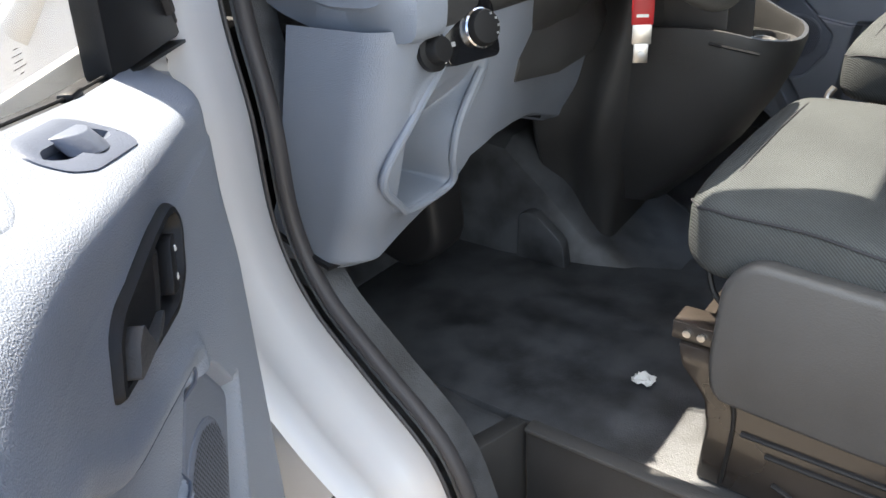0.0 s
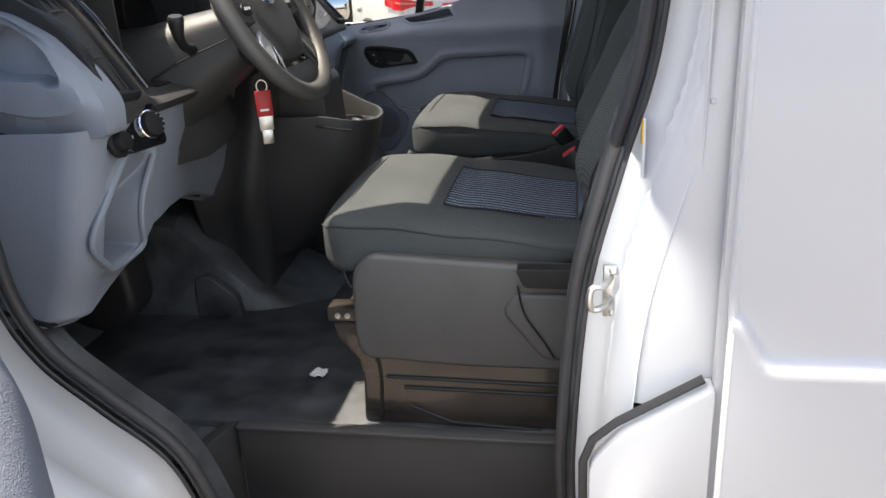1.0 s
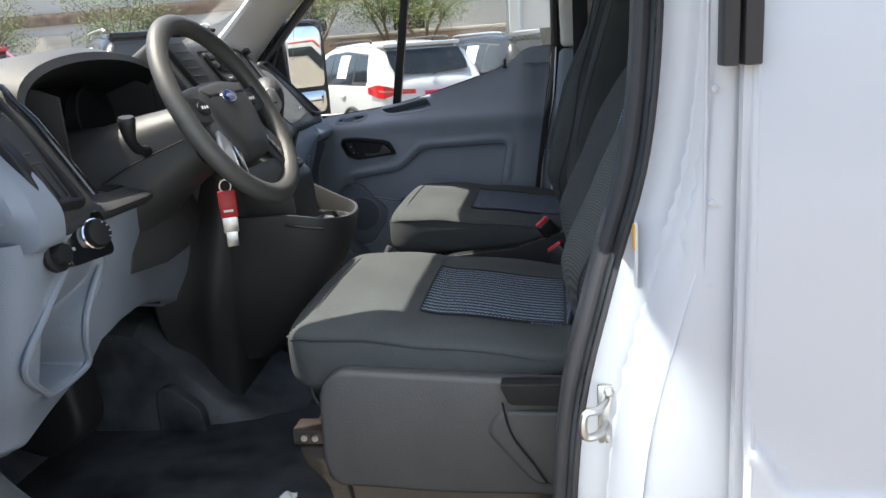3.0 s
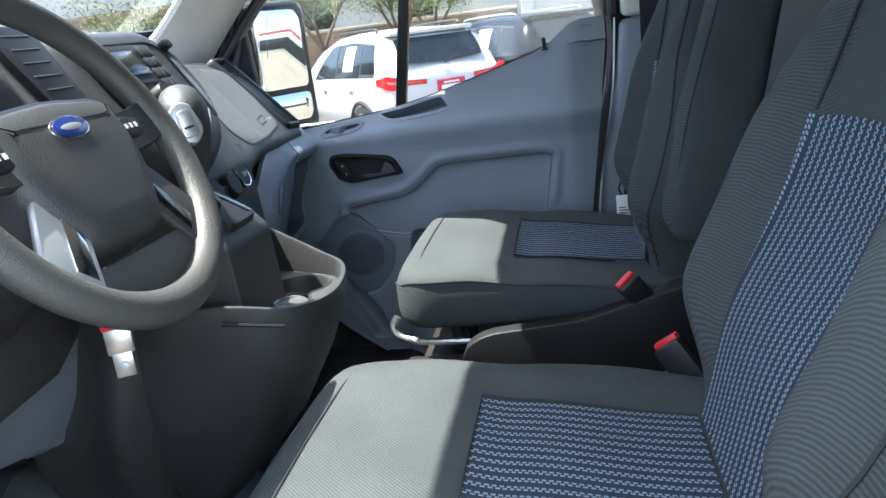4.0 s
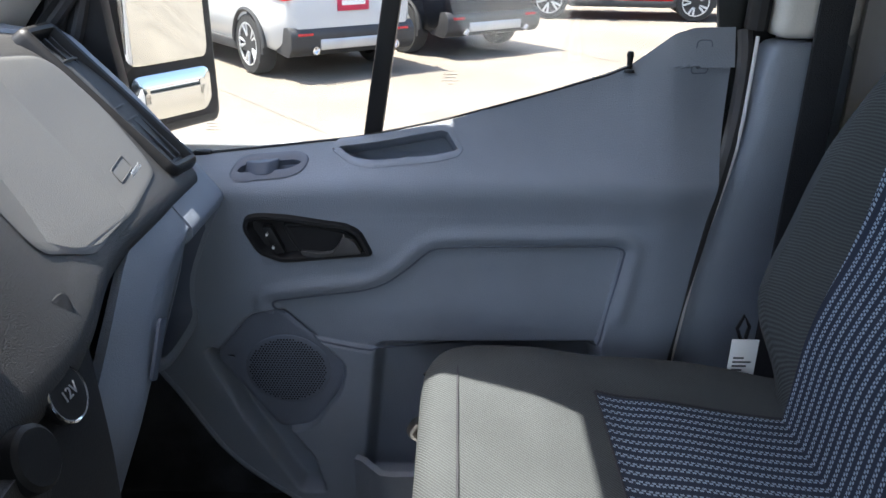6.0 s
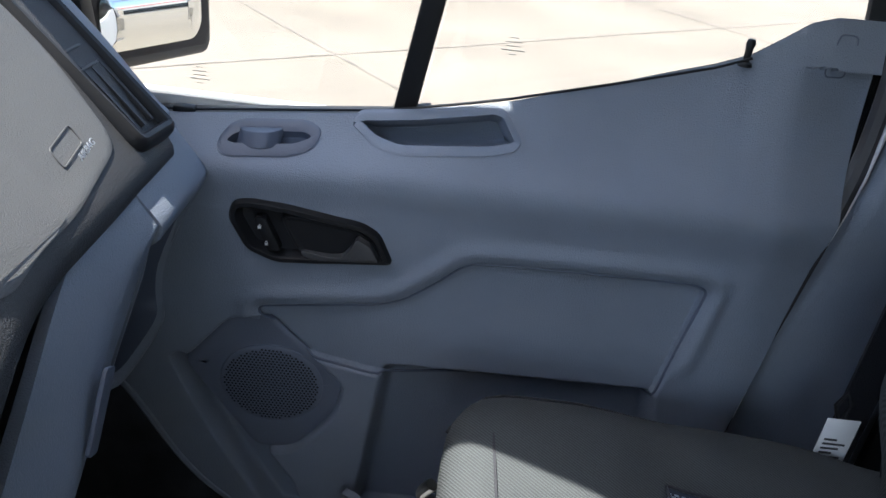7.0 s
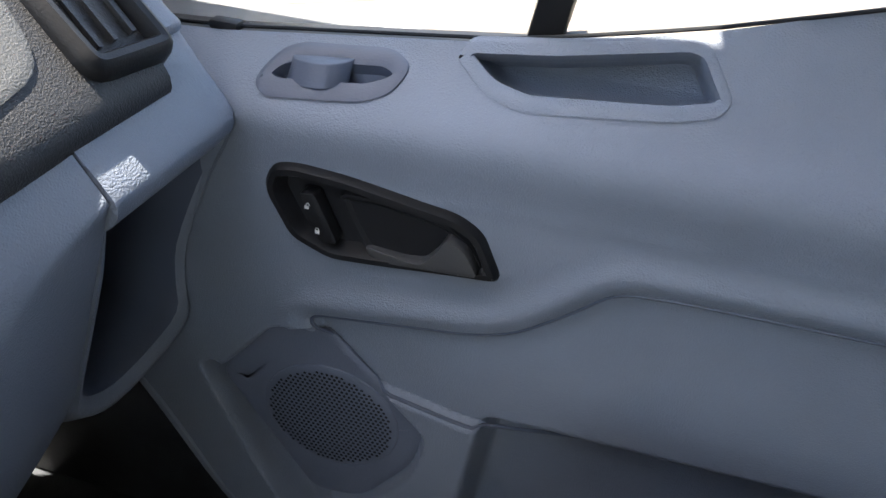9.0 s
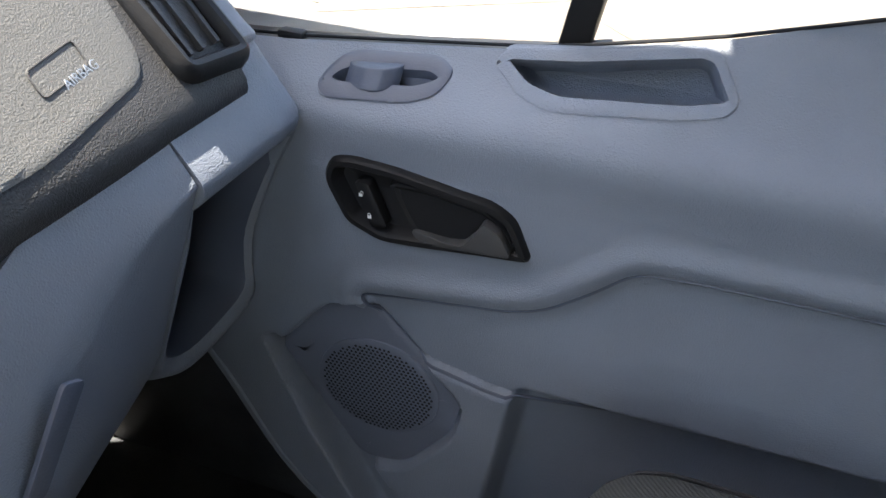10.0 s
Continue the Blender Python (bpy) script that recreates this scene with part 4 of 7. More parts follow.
def reach(poly, an, cx=-0.625, cz=1.462):
    """Distance from the hollow's middle to an outline, in one direction."""
    c, s_ = math.cos(an), math.sin(an)
    for (a, b), (p, q) in zip(poly, poly[1:] + poly[:1]):
        a, b, p, q = a - cx, b - cz, p - cx, q - cz
        u, v = a * s_ - b * c, p * s_ - q * c
        if u * v <= 0 and u != v:
            r = (a + (p - a) * u / (u - v)) * c + (b + (q - b) * u / (u - v)) * s_
            if r > 0:
                return r
    return 0.02


CAP = rounded([(-0.83, 1.40), (-0.78, 1.50), (-0.694, 1.542), (-0.645, 1.533), (-0.575, 1.492), (-0.524, 1.433), (-0.494, 1.385), (-0.500, 1.330), (-0.62, 1.320), (-0.735, 1.352)], 0.018, 4)
RIM = rounded([(-0.79, 1.43), (-0.76, 1.490), (-0.690, 1.534), (-0.645, 1.526), (-0.580, 1.486), (-0.532, 1.430), (-0.515, 1.385), (-0.548, 1.368), (-0.62, 1.366), (-0.696, 1.382), (-0.745, 1.405)], 0.016, 4)
WELL = rounded([(-0.712, 1.465), (-0.690, 1.505), (-0.657, 1.521), (-0.622, 1.516), (-0.575, 1.474), (-0.553, 1.436), (-0.558, 1.420), (-0.582, 1.418), (-0.592, 1.430), (-0.668, 1.431), (-0.700, 1.440)], 0.008, 3)
rows = []
for poly, grow, k, y in ((CAP, 1, 1.0, -0.780), (CAP, 1, 1.0, -0.826), (CAP, 1, 0.985, -0.838), (RIM, 1, 1.0, -0.850), (RIM, 1, 0.95, -0.856), (RIM, 0.5, 0.97, -0.860), (WELL, 1, 1.08, -0.862), (WELL, 1, 1.02, -0.859), (WELL, 1, 0.985, -0.850), (WELL, 1, 0.93, -0.822), (WELL, 1, 0.84, -0.812), (WELL, 1, 0.3, -0.810)):
    ring = []
    for n in range(120):
        an = math.tau * n / 120
        r = k * (grow * reach(poly, an) + (1 - grow) * reach(WELL, an))
        zz = 1.462 + r * math.sin(an)
        # the hollow's upper edge runs out flat, its lower one is a lip
        lean = 0.016 * sstep(1.43, 1.52, zz) if y < -0.84 else 0.0
        ring.append((-0.625 + r * math.cos(an), y + lean, zz))
    rows.append(ring)
cap = dput("end_cap", loft(rows), BLUE, lab="blue-grey moulded dash end with a shallow hollow")
# passenger's end: a sloping face under the vent and a cheek beside it
def cap_low(y):
    e = sstep(0.885, 0.940, y)
    return [(x - 0.035 * e * e, y, z) for x, z in smooth2([(-0.76, 1.365), (-0.640, 1.393), (-0.606, 1.389), (-0.596, 1.377), (-0.577, 1.350), (-0.556, 1.322), (-0.553, 1.311), (-0.558, 1.300), (-0.575, 1.290), (-0.62, 1.283), (-0.76, 1.283)])]


def smooth2(pts):
    return [(p.x, p.y) for p in smooth_path([(a, b, 0) for a, b in pts], 4)]


capr = dput("end_cap", loft([cap_low(y) for y in (0.7485, 0.750, 0.77, 0.80, 0.83, 0.86, 0.885, 0.90, 0.912, 0.922, 0.930)]), BLUE, lab="blue-grey moulded dash end")


def cheek(y):
    e = sstep(0.885, 0.955, y)
    return [(x - 0.05 * e * e, y, z - 0.03 * e * e) for x, z in smooth2([(-0.90, 1.37), (-0.90, 1.555), (-0.81, 1.564), (-0.757, 1.558), (-0.716, 1.520), (-0.664, 1.465), (-0.612, 1.402), (-0.594, 1.383), (-0.62, 1.372), (-0.75, 1.370)])]


dput("cheek", loft([cheek(y) for y in (0.8655, 0.867, 0.885, 0.90, 0.915, 0.928, 0.940, 0.950)]), BLUE, capr)

# driver's lower panel with its open pocket
def lower_x(y, z):
    k = (1.335 - z) / 0.28
    return -0.520 - 0.075 * k - 0.02 * sstep(0.8, 1.15, k) - 0.06 * sstep(-0.62, -0.25, y)


POCKET = rounded([(-0.733, 1.300), (-0.640, 1.285), (-0.648, 1.235), (-0.690, 1.186), (-0.700, 1.139), (-0.680, 1.082), (-0.783, 1.078), (-0.848, 1.152), (-0.800, 1.226)], 0.016, 4)
EDGE = [(-0.93, 1.05), (-0.87, 0.985), (-0.80, 0.975), (-0.74, 1.005), (-0.68, 1.035), (-0.645, 1.06), (-0.625, 1.095), (-0.55, 1.108), (-0.46, 1.10), (-0.34, 1.075), (-0.23, 1.035), (-0.10, 0.99), (0.2, 0.97)]


def lower_bottom(y):
    for (a, p), (b, q) in zip(EDGE, EDGE[1:]):
        if y <= b:
            return p + (q - p) * max(0.0, (y - a) / (b - a))
    return EDGE[-1][1]


def lower_panel(u, v):
    s = 0.965 * u
    if s < 0.12:
        q, arc = 0.12 - s, 1.0
    else:
        q, arc = 0.0, sstep(0.214, 0.12, s) if s < 0.214 else 0.0
    y = -0.862 if s < 0.12 else (-0.802 - 0.06 * math.sin(math.pi / 2 * max(0.0, (0.214 - s) / 0.094)) if s < 0.214 else -0.802 + s - 0.214)
    z = 1.345 - (1.345 - lower_bottom(y)) * v
    x = lower_x(max(y, -0.802), z)
    if s < 0.214:
        x -= 0.06 * (1 - math.cos(math.pi / 2 * min(1.0, (0.214 - s) / 0.094))) + q
    else:
        # the dent that runs from the switches into the pocket
        d = poly_dist(POCKET, y, z)
        deep = sstep(1.27, 1.13, z)
        x -= (0.010 + 0.085 * deep) * (1 - sstep(-0.009 - 0.006 * deep, 0.0, d))
        x += (0.003 + 0.011 * deep) * math.exp(-((d - 0.007) / 0.007) ** 2)
    x -= 0.03 * sstep(0.93, 1.0, v) ** 2
    return (x, y, z)


t = sheet(320, 180, lower_panel)
lowp = dput("lower_panel", t, BLUE, lab="blue-grey knee panel with open pocket", sharp=0.9)
lip = smooth_path([(lower_x(max(y, -0.802), z) + dx, y, z) for y, z, dx in ((-0.645, 1.255, 0.0), (-0.686, 1.190, 0.006), (-0.696, 1.139, 0.012), (-0.679, 1.090, 0.012), (-0.705, 1.074, 0.012), (-0.775, 1.072, 0.012), (-0.805, 1.092, 0.008), (-0.842, 1.146, 0.000), (-0.800, 1.224, 0.004), (-0.745, 1.285, 0.0))], 6)
dput("pocket_lip", tube(lip, 0.0065, 8), BLUE, lowp, "rounded blue-grey lip of the pocket")
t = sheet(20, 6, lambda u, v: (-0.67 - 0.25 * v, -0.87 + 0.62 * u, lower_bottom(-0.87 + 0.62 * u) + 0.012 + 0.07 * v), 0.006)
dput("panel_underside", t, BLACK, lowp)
# light switch and mirror knob
SN = Vector((0.92, -0.30, 0.25))
sm_ = aim((-0.514, -0.712, 1.322), SN)
sw = dput("light_switch", prism(rounded([(-0.044, -0.040), (0.044, -0.038), (0.044, 0.038), (-0.044, 0.040)], 0.012, 4), "z", -0.02, 0.004, 0.003, 3, m=sm_), GLOSS, lab="gloss black light switch panel")
km = aim((-0.507, -0.700, 1.324), SN)
dput("ring", lathe([(0.0265, 0), (0.0265, 0.008), (0.0245, 0.010), (0.0245, 0.004), (0, 0.004)], 32, km), CHROME, sw)
dput("dial", lathe([(0.0235, 0), (0.0235, 0.016), (0.021, 0.020), (0.012, 0.021), (0, 0.0205)], 32, km), BLACK, sw)
for a in (-0.012, 0.012):
    dput("switch_icon", box((-0.036, a - 0.003, 0.0035), (-0.028, a + 0.003, 0.0046), 0, m=sm_), SILVER, sw)
for k in range(4):
    an = 0.5 + k * 0.55
    dput("switch_icon", box((-0.0015, -0.0015, 0), (0.0015, 0.0015, 0.001), 0, m=km @ Matrix.Translation((0.018 * math.sin(an), 0.018 * math.cos(an), 0.0205))), SILVER, sw)
mk = dput("mirror_knob", lathe([(0.026, -0.004), (0.026, 0.004), (0.018, 0.006), (0.017, 0.018), (0.015, 0.021), (0, 0.022)], 28, aim((-0.522, -0.782, 1.310), Vector((1, -0.1, 0.27)))), BLACK, lab="black round mirror adjuster knob")
for k in range(5):
    an = -0.9 + 0.45 * k
    dput("knob_mark", box((-0.0016, -0.0016, 0), (0.0016, 0.0016, 0.001), 0, m=aim((-0.522, -0.782, 1.310), Vector((1, -0.1, 0.27))) @ Matrix.Translation((0.022 * math.cos(an), 0.022 * math.sin(an), 0.0045))), LABEL, mk)

# instrument hood
def arch(x, a, b, zc, n=25):
    return [(x, -0.43 + a * math.cos(math.pi * k / (n - 1)), zc + b * math.sin(math.pi * k / (n - 1)) ** 0.62) for k in range(n)]


rows = [arch(-0.98, 0.27, 0.01, 1.535), arch(-0.85, 0.262, 0.060, 1.53), arch(-0.73, 0.256, 0.100, 1.525), arch(-0.655, 0.252, 0.117, 1.515), arch(-0.615, 0.248, 0.112, 1.510), arch(-0.608, 0.240, 0.102, 1.505), arch(-0.63, 0.232, 0.094, 1.495), arch(-0.74, 0.215, 0.080, 1.48)]
ih = dput("instrument_hood", loft(rows[:6], cap=False, closed=False), PAD, lab="charcoal hood over the instruments")
dput("hood_lining", loft(rows[5:], cap=False, closed=False), BLACK, ih)
t = prism(rounded([(-0.64, 1.395), (-0.22, 1.395), (-0.225, 1.54), (-0.29, 1.578), (-0.57, 1.578), (-0.635, 1.54)], 0.03), "x", -0.76, -0.735, 0.004)
dput("instrument_face", t, GLOSS, ih, "black unlit instrument cluster")
for yc in (-0.49, -0.31):
    q = aim((-0.735, yc, 1.488), (1, 0, 0.1))
    dput("gauge_tube", lathe([(0.068, 0), (0.070, 0.028), (0.065, 0.030), (0.062, 0.006), (0, 0.004)], 32, q), BLACK, ih)
for sgn in (-1, 1):
    t = sheet(8, 8, lambda u, v, sgn=sgn: (-0.74 + 0.13 * u, -0.41 + sgn * (0.172 - 0.01 * u), 1.39 + (0.185 - 0.03 * u * u) * v), 0.006)
    dput("cluster_cheek", t, DARK, ih)
dput("cluster_floor", sheet(6, 8, lambda u, v: (-0.75 + 0.20 * u, -0.57 + 0.34 * v, 1.395 - 0.02 * u), 0.01), BLACK, ih)

# centre pod with radio and vents
PODM = Matrix(((0.55, 0, 0.835, -0.535), (0, 1, 0, 0.035), (-0.835, 0, 0.55, 1.528), (0, 0, 0, 1)))
pod_ol = rounded([(-0.125, -0.150), (-0.128, 0.150), (-0.06, 0.212), (0.03, 0.205), (0.105, 0.145), (0.150, 0.02), (0.115, -0.125), (0.00, -0.160)], 0.05, 7)
rows = []
for d, h in ((-0.020, -0.16), (-0.014, -0.035), (-0.010, -0.016), (-0.002, 0.000), (0.008, 0.009), (0.020, 0.0145), (0.034, 0.0155), (0.037, 0.013), (0.045, 0.013)):
    rows.append([PODM @ Vector((u, v, h)) for u, v in offset(pod_ol, d)])
pod = dput("centre_pod", loft(rows), PAD, lab="grey centre pod round the radio")
dput("radio", prism(rounded([(-0.085, -0.10), (-0.085, 0.10), (0.085, 0.088), (0.085, -0.088)], 0.015), "z", 0.012, 0.022, 0.004), BLACK, pod, "black radio with many keys", m=PODM)
dput("display", box((-0.072, -0.062, 0.021), (-0.026, 0.045, 0.024), 0.002), MATS["gloss_black"], pod, "dark radio display", m=PODM)
LCD = material("display_grey", (0.020, 0.022, 0.018), 0.2)
dput("display_glass", box((-0.066, -0.054, 0.023), (-0.034, 0.037, 0.0248), 0.001), LCD, pod, m=PODM)
for i in range(4):
    for j in range(3):
        dput("radio_key", box((-0.078 + 0.022 * i, 0.052 + 0.015 * j, 0.021), (-0.060 + 0.022 * i, 0.064 + 0.015 * j, 0.0255), 0.002), DARK, pod, m=PODM)
for i in range(4):
    dput("radio_key", box((-0.016 + 0.024 * i, -0.092, 0.021), (0.004 + 0.024 * i, -0.036, 0.0255), 0.002), DARK, pod, m=PODM)
    dput("key_mark", box((-0.0075 + 0.024 * i, -0.074, 0.0254), (-0.0045 + 0.024 * i, -0.052, 0.0260), 0), LABEL, pod, m=PODM)
for i in range(2):
    dput("radio_key", box((-0.078 + 0.022 * i, -0.093, 0.021), (-0.060 + 0.022 * i, -0.068, 0.0255), 0.002), DARK, pod, m=PODM)
kn = PODM @ Matrix.Translation((0.022, 0.005, 0.02))
dput("volume_knob", lathe([(0.019, 0), (0.018, 0.018), (0.016, 0.021), (0, 0.021)], 28, kn), BLACK, pod)
dput("disc_slot", box((-0.015, -0.03, 0.0215), (-0.008, 0.04, 0.0232), 0.0005), BLACK, pod, m=PODM)


def centre_vent(vy, k):
    VM = PODM @ Matrix.Translation((0.0, vy, 0.0)) @ Matrix.Diagonal((1, k, 1, 1))
    fr = dput("centre_vent", prism(rounded([(-0.130, -0.020), (-0.130, 0.020), (0.090, 0.012), (0.090, -0.012)], 0.008), "z", 0.004, 0.0185, 0.002), BLACK, pod, "black centre air vent", m=VM)
    for j in range(9):
        t = box((-0.114 + 0.022 * j, -0.012, 0.012), (-0.111 + 0.022 * j, 0.012, 0.0195), 0.001)
        dput("slat", t, SIDE, fr, m=VM)
    return fr


dput("vent_surround", prism(rounded([(-0.140, -0.060), (-0.140, 0.060), (0.11, 0.050), (0.11, -0.050)], 0.02), "z", -0.14, 0.006, 0.010, 3), PAD, pod, m=PODM @ Matrix.Translation((0.0, -0.195, 0.0)))
centre_vent(-0.195, 2.4)
slim = dput("centre_vent", prism(rounded([(-0.075, 0.150), (-0.070, 0.168), (0.02, 0.172), (0.075, 0.150), (0.070, 0.138), (0.0, 0.150)], 0.006), "z", 0.006, 0.0165, 0.002), BLACK, pod, "slim centre air vent with a silver blade", m=PODM)
for k in range(3):
    dput("blade", box((-0.055 + 0.004 * k, 0.1535 + 0.005 * k, 0.014), (0.060 - 0.012 * k, 0.1555 + 0.005 * k, 0.0185), 0.0008), SILVER, slim, m=PODM)
dput("vent_tab", box((-0.088, 0.150, 0.010), (-0.072, 0.176, 0.030), 0.004), BLACK, slim, m=PODM)
# climate panel, knobs and power socket
CP = Matrix(((0.36, 0, 0.933, -0.518), (0, 1, 0, 0.16), (-0.933, 0, 0.36, 1.335), (0, 0, 0, 1)))
clim = dput("climate_panel", prism(rounded([(-0.07, -0.22), (-0.07, 0.225), (-0.01, 0.205), (0.06, 0.165), (0.11, 0.13), (0.11, -0.22)], 0.015), "z", -0.20, 0.004, 0.004), BLACK, lab="black climate control panel", m=CP)
for v, r in ((-0.012, 0.027), (0.062, 0.027)):
    dput("climate_knob", lathe([(r + 0.006, 0), (r + 0.005, 0.005), (r, 0.006), (r * 0.94, 0.022), (r * 0.8, 0.025), (0, 0.025)], 28, CP @ Matrix.Translation((0.0, v, 0.003))), BLACK, clim)
so = dput("power_socket", lathe([(0.024, 0), (0.024, 0.009), (0.022, 0.011), (0.0, 0.0115)], 32, CP @ Matrix.Translation((-0.008, 0.140, 0.003))), BLACK, clim, "round power socket cap with chrome rim")
dput("socket_rim", tube([CP @ Matrix.Translation((-0.008, 0.140, 0.010)) @ Vector((0.0235 * math.cos(a), 0.0235 * math.sin(a), 0.003)) for a in [i * math.pi / 16 for i in range(32)]], 0.0016, 6, True), CHROME, so)
f2 = bpy.data.curves.new("letters", "FONT")
f2.body, f2.size, f2.extrude, f2.align_x, f2.align_y = "12V", 0.014, 0.0004, "CENTER", "CENTER"
l2 = new("lettering", f2)
l2.data.materials.append(SILVER)
l2.parent = so
l2.matrix_world = CP @ Matrix.Translation((-0.008, 0.140, 0.0155)) @ pose(0, 0, 0, 0, 0, 90)

# passenger's blue side panel that falls from the end cap to the floor
def along(pts, v):
    P = smooth_path(pts, 8)
    k = v * (len(P) - 1)
    i = min(int(k), len(P) - 2)
    return P[i].lerp(P[i + 1], k - i)


KNEE_IN = [(-0.597, 0.747, 1.378), (-0.578, 0.60, 1.345), (-0.556, 0.465, 1.290), (-0.55, 0.365, 1.225), (-0.62, 0.31, 1.02)]
KNEE_FOLD = [(-0.556, 0.746, 1.318), (-0.556, 0.655, 1.290), (-0.548, 0.565, 1.240), (-0.540, 0.46, 1.170), (-0.60, 0.42, 1.00)]
KNEE_OUT = [(-0.562, 0.7485, 1.306), (-0.588, 0.751, 1.235), (-0.612, 0.750, 1.165), (-0.636, 0.742, 1.10), (-0.68, 0.64, 0.99)]


def knee(u, v):
    """u: from the inner edge over the fold to the outer edge; v: downward."""
    a, c, b = along(KNEE_IN, v), along(KNEE_FOLD, v), along(KNEE_OUT, v)
    w = 0.5 + 0.5 * math.tanh((u - 0.5) * 9.0)
    p = a.lerp(c, min(1, u / 0.5)) if u < 0.5 else c.lerp(b, (u - 0.5) / 0.5)
    soft = math.exp(-((u - 0.5) / 0.10) ** 2)
    return p + (a.lerp(b, w) - p) * 0.10 * soft * min(1.0, v * 6)


kneep = dput("side_panel", sheet(40, 44, knee, 0.012), BLUE, lab="blue-grey slanted panel beside the glove area", sharp=1.2)
dput("panel_vent", prism(rounded([(-0.035, -0.006), (0.04, -0.010), (0.045, 0.008), (-0.03, 0.010)], 0.005), "z", 0.0, 0.004, 0.001, m=Matrix.Translation((-0.545, 0.555, 1.235)) @ Matrix(((0, 0.0, 1, 0), (0.70, 0.71, 0, 0), (0.71, -0.70, 0, 0), (0, 0, 0, 1)))), BLUE_DARK, kneep)
# open pocket between the panel and the door
slot = [Vector(p) for p in smooth_path([(-0.566, 0.758, 1.302), (-0.580, 0.755, 1.25), (-0.604, 0.755, 1.18), (-0.622, 0.754, 1.125), (-0.632, 0.768, 1.092), (-0.630, 0.80, 1.078), (-0.622, 0.85, 1.086), (-0.614, 0.888, 1.105), (-0.618, 0.899, 1.134), (-0.612, 0.90, 1.18), (-0.585, 0.905, 1.25), (-0.562, 0.905, 1.295), (-0.562, 0.86, 1.300), (-0.562, 0.80, 1.302)], 3, True)]
mid = sum(slot, Vector()) / len(slot)
rings = []
for k, back, drop in ((1.22, 0.05, 0.0), (1.17, 0.018, 0.0), (1.08, 0.000, 0.0), (1.0, 0.0, 0.0), (0.93, 0.008, 0.0), (0.88, 0.03, 0.0), (0.85, 0.09, 0.005), (0.80, 0.20, 0.01)):
    lp = []
    for p in slot:
        q = mid + (p - mid) * k
        if k > 1:
            q.y = min(q.y, 0.901)
            q.y = max(q.y, 0.7515 + 0.0 * k)
            q.z = min(q.z, 1.304)
        lp.append((q.x - back, q.y, q.z - drop))
    rings.append(lp)
dput("open_pocket", loft(rings[:5], cap=False), BLUE, kneep, "blue-grey open pocket in the dash end", sharp=1.0)
# deep part of the same moulding; the pocket's shade is put into its colour
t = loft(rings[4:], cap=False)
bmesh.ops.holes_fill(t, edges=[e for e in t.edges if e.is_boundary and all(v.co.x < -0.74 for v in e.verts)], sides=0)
dput("pocket_inside_shade", t, BLUE_DARK, kneep, sharp=1.0)
# dark bulkhead behind everything, down to the floor
dput("lower_body", prism([(-0.66, 1.325), (-0.80, 0.95), (-1.02, 0.69), (-1.30, 0.69), (-1.34, 1.325)], "y", 0.30, 0.945, 0.01), BLACK)
dput("firewall", prism([(-0.85, 1.325), (-0.98, 1.08), (-1.18, 0.95), (-1.30, 0.95), (-1.34, 1.325)], "y", -0.86, 0.30, 0.01), BLACK)

# ---------------------------------------------------------------- console and gear lever
con = thing("centre_console", "charcoal centre console with cup holders and open tray", "console")
top = smooth_path([(-0.385, -0.135, 1.222), (-0.300, -0.105, 1.205), (-0.262, -0.02, 1.192), (-0.270, 0.10, 1.183), (-0.302, 0.205, 1.182), (-0.355, 0.245, 1.195), (-0.44, 0.285, 1.225), (-0.52, 0.305, 1.256), (-0.60, 0.30, 1.256), (-0.62, 0.0, 1.225), (-0.55, -0.14, 1.222)], 4, True)
cxy = Vector((-0.47, 0.07, 0))


def con_loop(k, dz, shift=0.0, flat=None):
    out = []
    for p in top:
        q = Vector((cxy.x + (p.x - cxy.x) * k + shift, cxy.y + (p.y - cxy.y) * k, (p.z + dz) if flat is None else flat))
        out.append(q)
    return out


body = loft([con_loop(0.40, 0, -0.20, 0.80), con_loop(0.58, 0, -0.15, 0.82), con_loop(0.72, 0, -0.11, 0.89), con_loop(0.85, 0, -0.06, 0.98), con_loop(0.94, 0, -0.025, 1.07), con_loop(0.985, -0.06, -0.01), con_loop(1.0, -0.012), con_loop(0.992, 0.0), con_loop(0.955, 0.001), con_loop(0.940, -0.006), con_loop(0.925, 0, 0.0, 1.150)], cap=False)
dput("console_body", body, DARK, con, "charcoal moulded console body")
CUPS = ((-0.382, 0.165, 0.058), (-0.372, 0.083, 0.036), (-0.437, 0.060, 0.036))
tray_ol = [(p.x, p.y) for p in con_loop(0.935, 0, 0.0, 1.15)]
t = sheet(110, 110, lambda u, v: (-0.64 + 0.40 * u, -0.16 + 0.49 * v, 1.152))


def off_tray(f):
    c = f.calc_center_median()
    return poly_dist(tray_ol, c.x, c.y) > 0.004 or min(math.hypot(c.x - x, c.y - y) - r for x, y, r in CUPS) < -0.001


bmesh.ops.delete(t, geom=[f for f in t.faces if off_tray(f)], context="FACES")
dput("holder_tray", t, DARK, con)
for x, y, r in CUPS:
    dput("cup_holder", lathe([(r + 0.004, 0.0005), (r + 0.002, 0.0025), (r, 0.002), (r - 0.003, -0.004), (r - 0.008, -0.055), (r - 0.012, -0.06), (0, -0.06)], 32, Matrix.Translation((x, y, 1.152))), DARK, con)
sockc = dput("socket_cap", lathe([(0.026, 0), (0.026, 0.020), (0.024, 0.024), (0.020, 0.024), (0.018, 0.022), (0, 0.022)], 28, Matrix.Translation((-0.318, -0.035, 1.168)) @ pose(0, 0, 0, 6, 8, 0)), SIDE, con, "grey round power socket cap")
